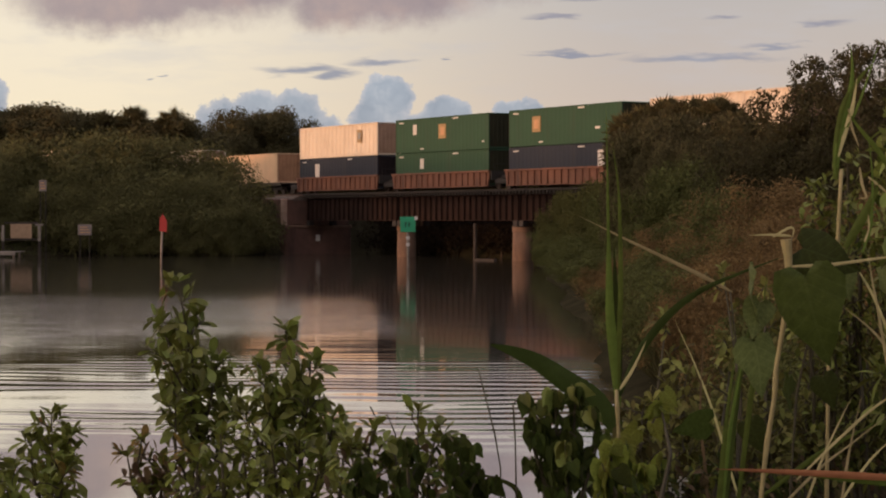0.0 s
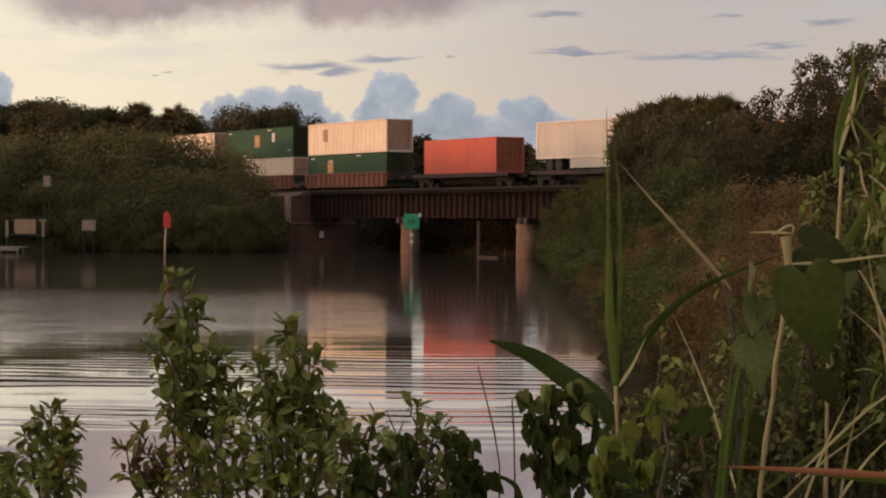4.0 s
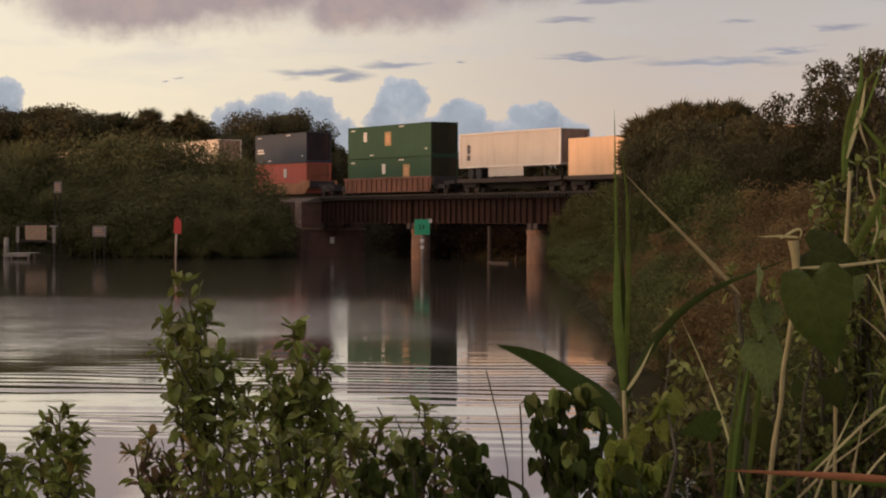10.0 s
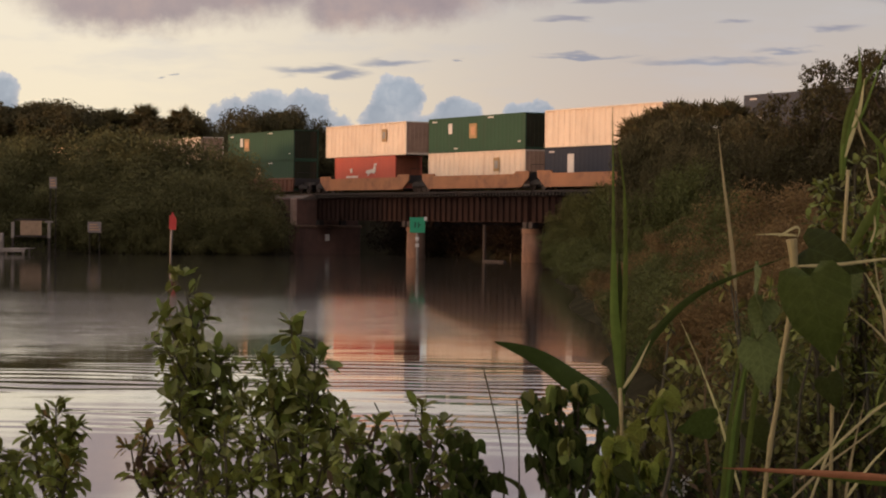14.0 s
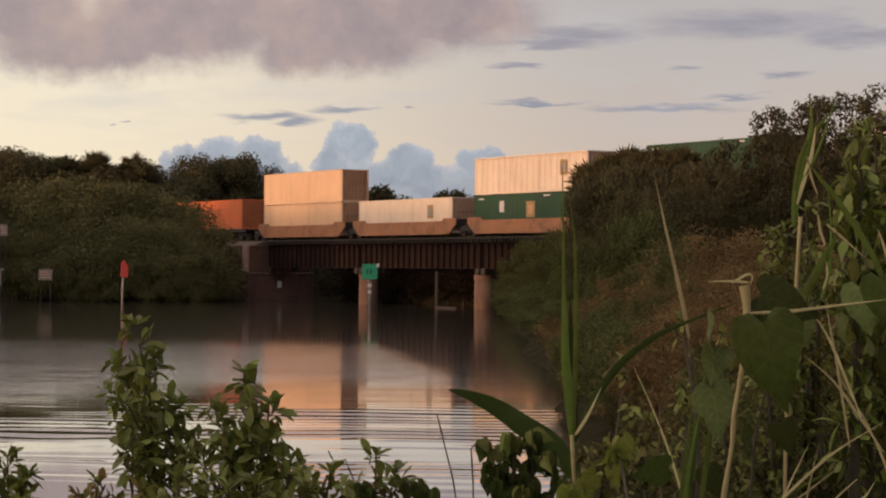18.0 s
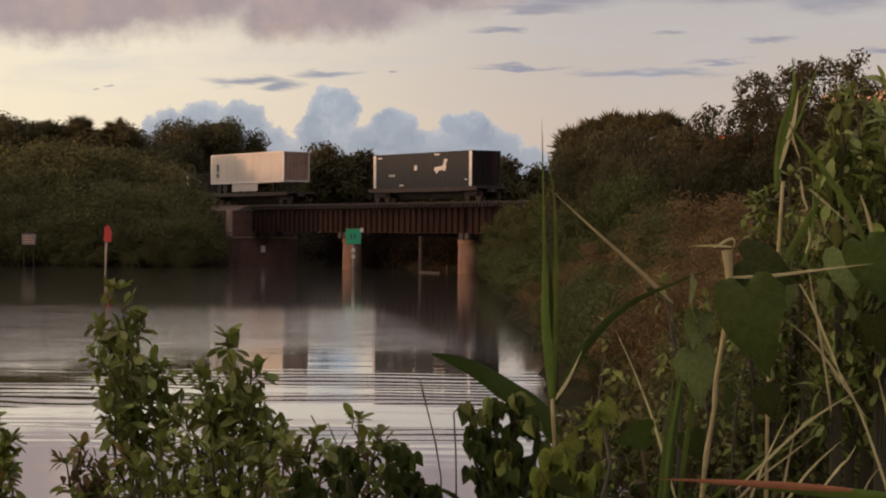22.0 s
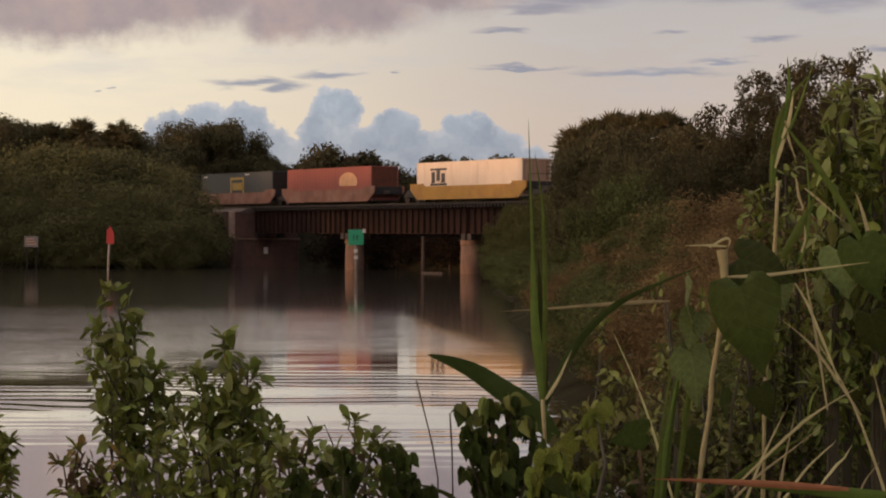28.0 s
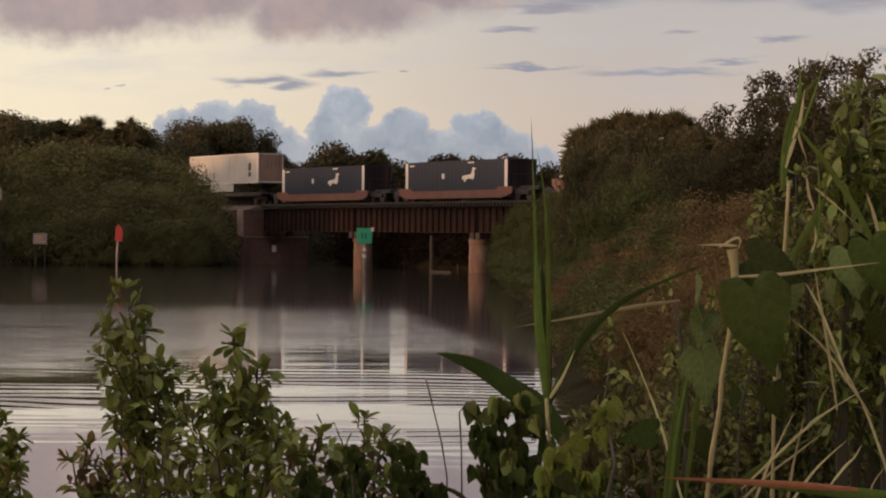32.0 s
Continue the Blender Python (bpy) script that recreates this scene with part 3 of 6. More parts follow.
M_WELL = {
    "rust": material("rust_brown_well_paint", (0.19, 0.075, 0.045), 0.75, var=0.25, scale=0.9, bump=0.01, stain=(0.07, 0.035, 0.028), stain_amt=0.8, streak=(1.5, 1, 0.3)),
    "tan": material("tan_well_paint", (0.36, 0.155, 0.072), 0.7, var=0.22, scale=0.8, bump=0.01, stain=(0.17, 0.075, 0.045), stain_amt=0.8, streak=(0.6, 1, 0.8)),
    "yellow": material("yellow_well_paint", (0.374, 0.194, 0.036), 0.65, var=0.2, scale=0.8, bump=0.01, stain=(0.22, 0.10, 0.04), stain_amt=0.5, streak=(0.6, 1, 0.8)),
    "grime": material("grimy_graffitied_well_paint", (0.20, 0.088, 0.058), 0.75, var=0.4, scale=0.7, bump=0.01, stain=(0.26, 0.19, 0.16), stain_amt=0.5, streak=(0.8, 1, 1)),
    "brown": material("dark_brown_well_paint", (0.137, 0.054, 0.036), 0.7, var=0.22, scale=0.6, bump=0.01, stain=(0.10, 0.045, 0.035), stain_amt=0.6, streak=(0.4, 1, 1)),
}
M_MARK = {
    "gold": material("gold_sign_panel", (0.30, 0.19, 0.08), 0.5, var=0.15), "pale": material("pale_decal", (0.55, 0.51, 0.48), 0.5, var=0.12),
    "iron": material("grey_decal", (0.25, 0.24, 0.23), 0.6, var=0.2), "ink": material("dark_decal", (0.05, 0.045, 0.045), 0.6, var=0.2), "sand": material("sand_patch", (0.50, 0.28, 0.15), 0.7, var=0.2),
    "yellowmark": material("yellow_decal", (0.36, 0.23, 0.04), 0.5, var=0.12),
}
HALF_W = 1.30


def corrugated(length, z0, z1, ribs, depth, inset=0.10):
    """A side sheet with upright ribs; its face looks to -y at y = 0."""
    m = Mesh()
    xs = [-length / 2 + inset]
    ys = [0.0]
    step = (length - 2 * inset) / ribs
    for i in range(ribs):
        a = -length / 2 + inset + i * step
        for fx, fy in ((0.10, 0), (0.22, depth), (0.78, depth), (0.90, 0)):
            xs.append(a + fx * step)
            ys.append(fy)
    xs.append(length / 2 - inset)
    ys.append(0.0)
    n = len(xs)
    m.v = [(x, y, z) for z in (z0, z1) for x, y in zip(xs, ys)] + [(x, depth + 0.03, z) for z in (z0, z1) for x in (xs[0], xs[-1])]
    m.f = [(i, i + 1, n + i + 1, n + i) for i in range(n - 1)]
    m.f += [(2 * n, 2 * n + 1, 2 * n + 3, 2 * n + 2), (0, 2 * n, 2 * n + 2, n), (n - 1, 2 * n - 1, 2 * n + 3, 2 * n + 1)]
    return m


cache = {}


def shared(key, build):
    if key not in cache:
        cache[key] = build()
    return cache[key]


def box_shell(ob, paint, L, H, ribs, depth):
    """Frame, sheets, roof and doors of a container or trailer body, floor at z = 0."""
    mat = M_PAINT[paint]
    k = (paint, round(L, 2), round(H, 2), ribs)

    def frame_mesh():
        m = Mesh()
        for x in (-L / 2 + 0.06, L / 2 - 0.06):
            for y in (-HALF_W + 0.06, HALF_W - 0.06):
                m.box(x - 0.06, x + 0.06, y - 0.06, y + 0.06, 0, H, 0.015)
        for y in (-HALF_W + 0.05, HALF_W - 0.05):
            m.box(-L / 2 + 0.12, L / 2 - 0.12, y - 0.05, y + 0.05, 0, 0.16)
            m.box(-L / 2 + 0.12, L / 2 - 0.12, y - 0.05, y + 0.05, H - 0.10, H)
        for x in (-L / 2 + 0.05, L / 2 - 0.05):
            m.box(x - 0.05, x + 0.05, -HALF_W + 0.12, HALF_W - 0.12, 0, 0.16)
            m.box(x - 0.05, x + 0.05, -HALF_W + 0.12, HALF_W - 0.12, H - 0.10, H)
        return m.data("frame", mat)
    part("frame", shared(("fr", k), frame_mesh), None, ob)
    side = shared(("sd", k), lambda: corrugated(L, 0.16, H - 0.10, ribs, depth).data("side_panel", mat))
    a = part("side_panel", side, None, ob)
    a.location = (0, -HALF_W + 0.015, 0)
    b = part("side_panel", side, None, ob)
    b.matrix_basis = pose(0, HALF_W - 0.015, 0, 0, 0, 180)
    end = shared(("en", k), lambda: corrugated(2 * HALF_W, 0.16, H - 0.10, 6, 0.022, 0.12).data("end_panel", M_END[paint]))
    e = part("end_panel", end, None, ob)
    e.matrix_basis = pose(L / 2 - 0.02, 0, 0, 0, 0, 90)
    part("roof", shared(("rf", k), lambda: Mesh().box(-L / 2 + 0.1, L / 2 - 0.1, -HALF_W + 0.1, HALF_W - 0.1, H - 0.06, H - 0.02).data("roof", mat)), None, ob)
    door = shared(("dr", k), lambda: Mesh().box(-0.03, 0.03, -HALF_W / 2 + 0.07, HALF_W / 2 - 0.01, 0.16, H - 0.1, 0.012).data("door", mat))
    bar = shared(("bar", round(H, 2)), lambda: Mesh().tube([(0, 0, 0.1), (0, 0, H - 0.12)], [0.022, 0.022], 5).data("lock_rod", M_DARKSTEEL))
    for y in (-HALF_W / 2, HALF_W / 2):
        d = part("door", door, None, ob)
        d.location = (-L / 2 + 0.03, y, 0)
        for dy in (-0.25, 0.25):
            r = part("lock_rod", bar, None, d)
            r.location = (-0.05, dy, 0)


def decal(ob, name, x0, x1, z0, z1, mat, label=""):
    """A thin plate on the camera's side of a box."""
    part(name, Mesh().box(x0, x1, -HALF_W - 0.022, -HALF_W + 0.012, z0, z1), M_MARK[mat], ob, label)


def bars_mark(ob, name, x, z, mat, rows=3, w=1.0, h=0.18):
    m = Mesh()
    for i in range(rows):
        m.box(x - w / 2, x + w / 2 - 0.12 * (i % 2), -HALF_W - 0.022, -HALF_W + 0.012, z + i * h * 1.5, z + i * h * 1.5 + h)
    part(name, m, M_MARK[mat], ob)


moving = []     # (thing, place along the train at the start, height, offset across)
LOOK = {"white": "white", "beige": "tan-beige", "green": "dark green", "navy": "navy blue", "slate": "slate blue", "red": "red", "orange": "bright orange",
        "grey": "pale grey", "black": "near-black", "brick": "brick red", "iron": "dark grey"}


def container(paint, s0, s1, z, ribs=0, marks=(), label_extra=""):
    L = 16.15 if s1 - s0 > 14 else 12.19
    mid = (s0 + s1) / 2
    ribbed = ribs > 0
    lab = f"{LOOK[paint]} {'ribbed' if ribbed else 'flat-sided'} steel freight container{label_extra}"
    ob = thing("freight_container", lab, "container", "containers on the train")
    box_shell(ob, paint, L, 2.85, ribs or int(L / 0.62), 0.080 if ribbed else 0.010)
    lock = shared("lock", lambda: Mesh().box(-0.09, 0.09, -0.09, 0.09, -0.05, -0.002).data("twist_lock", M_DARKSTEEL))
    for x in (-L / 2 + 0.12, L / 2 - 0.12):
        for y in (-HALF_W + 0.12, HALF_W - 0.12):
            part("twist_lock", lock, None, ob).location = (x, y, 0)
    if paint in ("green", "navy", "slate", "black", "iron"):
        for x, w_, z_ in ((-L / 2 + 1.1, 0.75, 2.50), (L * 0.16, 0.9, 2.60), (L / 2 - 0.9, 0.35, 0.55), (-L * 0.2, 0.6, 0.22)):
            decal(ob, "rail_mark", x - w_ / 2, x + w_ / 2, z_, z_ + 0.11, "pale")
    for mk in marks:
        kind, x = mk[0], mk[1] * L
        if kind == "sign":
            decal(ob, "sign_panel", x - 0.62, x + 0.62, 1.05, 2.25, mk[2])
            decal_in = Mesh().box(x - 0.34, x + 0.34, -HALF_W - 0.030, -HALF_W, 1.3, 2.0)
            part("sign_field", decal_in, M_MARK["sand" if mk[2] == "gold" else "pale"], ob)
        elif kind == "plate":
            decal(ob, "plate", x - 0.32, x + 0.32, 1.5, 2.35, "pale", "small pale plate")
        elif kind == "tall":
            decal(ob, "placard", x - 0.45, x + 0.45, 0.75, 2.35, "pale", "upright white placard")
        elif kind == "dark":
            decal(ob, "sign_panel", x - 0.45, x + 0.45, 1.2, 2.3, "gold", "small brown panel")
            part("panel_field", Mesh().box(x - 0.28, x + 0.28, -HALF_W - 0.030, -HALF_W, 1.45, 2.05), M_MARK["iron"], ob)
        elif kind == "bars":
            bars_mark(ob, "lettering", x, 1.0, mk[2], mk[3], mk[4])
        elif kind == "figure":
            m = Mesh()
            m.extrude([(x - 1.1, 1.35), (x - 1.0, 1.62), (x + 0.3, 1.75), (x + 0.55, 2.1), (x + 0.5, 2.28), (x + 1.05, 2.22), (x + 1.0, 2.08), (x + 0.8, 2.05), (x + 0.85, 1.6), (x + 0.6, 1.3), (x + 0.1, 1.42), (x - 0.4, 1.36), (x - 0.6, 1.15), (x - 0.8, 1.15), (x - 0.75, 1.38)], "y",
                      -HALF_W - 0.022, -HALF_W + 0.01)
            part("emblem", m, M_MARK["pale"], ob, "white emblem")
            decal(ob, "plate", x - 4.3, x - 3.9, 1.45, 1.85, "pale")
        elif kind == "logo":
            m = Mesh()
            m.box(x - 1.3, x + 1.3, -HALF_W - 0.02, -HALF_W + 0.01, 1.0, 1.16).box(x - 1.3, x + 1.3, -HALF_W - 0.02, -HALF_W + 0.01, 2.2, 2.36)
            for i, (a, b) in enumerate(((1.2, 2.1), (1.35, 2.2), (1.2, 1.95))):
                m.box(x - 1.1 + i * 0.8, x - 0.6 + i * 0.8, -HALF_W - 0.02, -HALF_W + 0.01, a, b)
            part("emblem", m, M_MARK["ink"], ob, "dark square emblem")
        elif kind == "frame":
            m = Mesh()
            for a, b, c, d in ((-1.5, 1.5, 0.75, 0.95), (-1.5, 1.5, 2.2, 2.4), (-1.5, -1.25, 0.95, 2.2), (1.25, 1.5, 0.95, 2.2)):
                m.box(x + a, x + b, -HALF_W - 0.02, -HALF_W + 0.01, c, d)
            for i in range(4):
                m.box(x - 1.0 + 0.55 * i, x - 0.6 + 0.55 * i, -HALF_W - 0.02, -HALF_W + 0.01, 1.2, 1.9)
            part("emblem", m, M_MARK["yellowmark"], ob, "yellow framed emblem")
        elif kind == "patch":
            m = Mesh()
            m.extrude([(x + 1.7 * math.cos(a), 1.55 + 0.85 * math.sin(a)) for a in [i * math.pi / 8 for i in range(-1, 10)]], "y", -HALF_W - 0.02, -HALF_W + 0.01)
            part("patch", m, M_MARK["sand"], ob, "sand-coloured worn patch")
        elif kind == "posts":
            for e in (-L / 2 + 0.22, L / 2 - 0.22):
                decal(ob, "corner_strip", e - 0.2, e + 0.2, 0.1, 2.8, "pale", "white corner strip")
    moving.append((ob, mid, z, 0))
    return ob


def bogie(car, x):
    b = part("bogie", shared("bog", lambda: Mesh().box(-1.05, 1.05, -1.02, -0.86, 0.42, 0.78, 0.04).box(-1.05, 1.05, 0.86, 1.02, 0.42, 0.78, 0.04)
                             .box(-0.25, 0.25, -1.0, 1.0, 0.45, 0.85).data("bogie", M_DARKSTEEL)), None, car)
    b.location = (x, 0, 0)
    wh = shared("whl", lambda: Mesh().extrude([(0.455 * math.cos(i * math.pi / 9), 0.455 * math.sin(i * math.pi / 9)) for i in range(18)], "y", -0.07, 0.07)
                .extrude([(0.49 * math.cos(i * math.pi / 9), 0.49 * math.sin(i * math.pi / 9)) for i in range(18)], "y", 0.07, 0.10).data("wheel", M_WHEEL))
    for dx in (-0.85, 0.85):
        for dy, turn in ((-0.76, 0), (0.76, 180)):
            w_ = part("wheel", wh, None, b)
            w_.matrix_basis = pose(dx, dy, 0.458, 0, 0, turn)


def well_car(style, mid, half, L=16.15, ends=(True, True)):
    """Double-stack well car: side sills, posts, floor, end platforms, bogies. half: coupler reach on both sides."""
    ribbed = style == "rust"
    words = {"rust": "rust-brown ribbed well car", "tan": "tan smooth-sided well car with worn paint", "yellow": "yellow smooth-sided well car",
             "grime": "graffiti-stained brown well car", "brown": "dark brown low-sided well car"}[style]
    ob = thing("well_car", words + " on steel bogies", "rail car", "well cars of the train")
    mat = M_WELL[style]
    h = L / 2 + 0.35
    z1 = 1.50 if style != "brown" else 1.05
    for sgn in (-1, 1):
        if ribbed:
            o = [(-h, z1), (-h, z1 - 0.28), (-h + 0.25, 0.22), (h - 0.25, 0.22), (h, z1 - 0.28), (h, z1)]
        else:
            o = [(-h - 0.5, z1), (-h - 0.45, z1 - 0.5), (-h + 0.7, 0.22), (h - 0.7, 0.22), (h + 0.45, z1 - 0.5), (h + 0.5, z1), (h - 1.5, z1), (h - 1.8, z1 - 0.22), (-h + 1.8, z1 - 0.22), (-h + 1.5, z1)]
        y = sgn * 1.40
        sill = part("side_sill", Mesh().extrude(o, "y", y - 0.05, y + 0.05), mat, ob)
        if ribbed and sgn < 0:
            n = 17
            rib = shared("rib" + style, lambda: Mesh().box(-0.11, 0.11, -0.12, 0, 0.30, 1.32, 0.02).data("rib", mat))
            for i in range(n):
                r = part("rib", rib, None, sill)
                r.location = (-h + 0.5 + (2 * h - 1.0) * i / (n - 1), -1.452, 0)
            part("top_chord", Mesh().box(-h, h, -1.56, -1.452, 1.34, 1.50, 0.02), mat, sill)
            part("bottom_chord", Mesh().box(-h + 0.25, h - 0.25, -1.52, -1.452, 0.21, 0.31), mat, sill)
        elif sgn < 0:
            part("bottom_chord", Mesh().box(-h + 0.8, h - 0.8, -1.50, -1.452, 0.22, 0.34), mat, sill)
    part("floor", Mesh().box(-h, h, -1.3, 1.3, 0.24, 0.33), M_DARKSTEEL, ob)
    for sgn in (-1, 1):
        part("end_platform", Mesh().box(min(sgn * h, sgn * half), max(sgn * h, sgn * half), -0.45, 0.45, 0.80, 1.10, 0.03)
             .box(sgn * (h + 0.12) - 0.1, sgn * (h + 0.12) + 0.1, -1.35, 1.35, 0.75, z1 - 0.05, 0.02), M_DARKSTEEL, ob)
    for sgn, own in zip((-1, 1), ends):
        if own:
            bogie(ob, sgn * (half - 0.05) if half < 10.5 else sgn * (half - 1.6))
    part("handrail", Mesh().tube([(h + 0.4, -1.2, 1.05), (h + 0.4, -1.2, 2.0), (h + 0.4, 1.2, 2.0), (h + 0.4, 1.2, 1.05)], [0.025] * 4, 4), M_DARKSTEEL, ob)
    moving.append((ob, mid, RAIL_Z, 0))


def flat_car(mid, half):
    ob = thing("flat_car", "low dark steel flat car carrying a box trailer", "rail car", "flat cars of the train")
    part("deck", Mesh().box(-half + 0.4, half - 0.4, -1.32, 1.32, 0.98, 1.10, 0.02), M_DARKSTEEL, ob)
    part("centre_sill", Mesh().extrude([(-half + 0.3, 0.98), (-half + 0.3, 0.72), (-half + 3.4, 0.62), (-half + 4.4, 0.34), (half - 4.4, 0.34), (half - 3.4, 0.62), (half - 0.3, 0.72), (half - 0.3, 0.98)],
                                        "y", -0.35, 0.35), M_DARKSTEEL, ob)
    for y in (-1.34, 1.34):
        part("side_sill", Mesh().extrude([(-half + 0.4, 1.14), (-half + 0.4, 0.86), (-half + 4, 0.80), (half - 4, 0.80), (half - 0.4, 0.86), (half - 0.4, 1.14)], "y", y - 0.05, y + 0.05), M_WHEEL, ob)
    for sgn in (-1, 1):
        bogie(ob, sgn * (half - 1.9))
        part("coupler", Mesh().box(min(sgn * (half - 0.5), sgn * (half + 0.1)), max(sgn * (half - 0.5), sgn * (half + 0.1)), -0.14, 0.14, 0.72, 0.98), M_DARKSTEEL, ob)
        part("hitch_stand", Mesh().tube([(sgn * (half - 2.6), 0, 1.1), (sgn * (half - 2.9), 0, 1.7)], [0.14, 0.10], 6), M_DARKSTEEL, ob)
    moving.append((ob, mid, RAIL_Z, 0))


def trailer(paint, s0, s1, marks=()):
    """A road semi-trailer riding on a flat car; its floor is at z = 0."""
    mid, L, H = (s0 + s1) / 2, 16.15, 2.75
    ob = thing("semi_trailer", f"{LOOK[paint]} box semi-trailer riding on a flat car", "trailer", "trailers on the train")
    box_shell(ob, paint, L, H, 13, 0.006)
    for z in (-0.02, H - 0.08):
        part("edge_rail", shared(("rail", z), lambda: Mesh().box(-L / 2 - 0.02, L / 2 + 0.02, -HALF_W - 0.035, -HALF_W - 0.002, z, z + 0.12).data("edge_rail", M_MARK["pale"])), None, ob)
    for x in (-L / 2 + 0.12, L / 2 - 0.12):
        part("corner_post", shared(("cp", x), lambda: Mesh().box(x - 0.15, x + 0.15, -HALF_W - 0.03, -HALF_W - 0.002, 0.11, H - 0.085).data("corner_post", M_MARK["pale"])), None, ob)
    part("side_skirt", shared("skirt", lambda: Mesh().box(-3.2, 2.4, -HALF_W + 0.02, -HALF_W + 0.06, -0.77, -0.03).data("side_skirt", M_PAINT["grey"])), None, ob)
    ax = part("axle_group", shared("axg", lambda: Mesh().box(-1.6, 1.6, -0.5, 0.5, -0.45, -0.02).data("axle_group", M_DARKSTEEL)), None, ob)
    ax.location = (-5.6, 0, 0)
    tyre = shared("tyre", lambda: Mesh().extrude([(0.5 * math.cos(i * math.pi / 9), 0.5 * math.sin(i * math.pi / 9)) for i in range(18)], "y", -0.28, 0.28).data("tyre", material("tyre_rubber", (0.02, 0.02, 0.02), 0.85)))
    for dx in (-0.65, 0.65):
        for y in (-0.95, 0.95):
            t_ = part("tyre", tyre, None, ax)
            t_.location = (dx, y, -0.46)
    for y in (-0.82, 0.82):
        lg = part("landing_leg", shared("lgear", lambda: Mesh().box(-0.09, 0.09, -0.08, 0.08, -0.92, -0.02).box(-0.18, 0.18, -0.14, 0.14, -0.96, -0.92).data("landing_leg", M_DARKSTEEL)), None, ob)
        lg.location = (5.0, y, 0)
    part("roof_vent", shared("rvent", lambda: Mesh().box(-0.5, 0.5, -0.5, 0.5, H - 0.018, H + 0.10, 0.03).data("roof_vent", M_DARKSTEEL)), None, ob)
    for kind, x in marks:
        m = Mesh()
        m.extrude([(x * L + 0.22 * math.cos(a) * (1.6 if i % 2 else 1), 1.5 + 0.42 * math.sin(a)) for i, a in enumerate([j * math.pi / 6 for j in range(12)])], "y", -HALF_W - 0.016, -HALF_W + 0.01)
        m.box(x * L - 0.3, x * L + 0.25, -HALF_W - 0.016, -HALF_W + 0.01, 0.6, 1.0)
        part("emblem", m, M_MARK["ink"], ob, "small dark emblem")
    moving.append((ob, mid, RAIL_Z + 2.04, 0))


Z_LOW, Z_HIGH, Z_FLAT = RAIL_Z + 0.335, RAIL_Z + 0.335 + 2.9, RAIL_Z + 1.10


def stack(style, s0, s1, low, high=None, low40=False, half=9.8, ribs=(0, 0), marks=((), ()), ends=(True, False)):
    mid = (s0 + s1) / 2
    well_car(style, mid, half, 16.15 if s1 - s0 > 14 else 12.6, ends)
    lo = (mid - 6.1, mid + 6.1) if low40 else (s0, s1)
    container(low, *lo, Z_LOW, ribs[0], marks[0], " sitting in a well car")
    if high:
        container(high, s0, s1, Z_HIGH, ribs[1], marks[1], " stacked on top of another")


def on_flat(paint, s0, s1, half=9.3, ribs=0, marks=()):
    flat_car((s0 + s1) / 2, half)
    container(paint, s0, s1, Z_FLAT, ribs, marks, " riding on a flat car")


def trailer_on_flat(paint, s0, s1, half=9.3, marks=()):
    flat_car((s0 + s1) / 2, half)
    trailer(paint, s0, s1, marks)


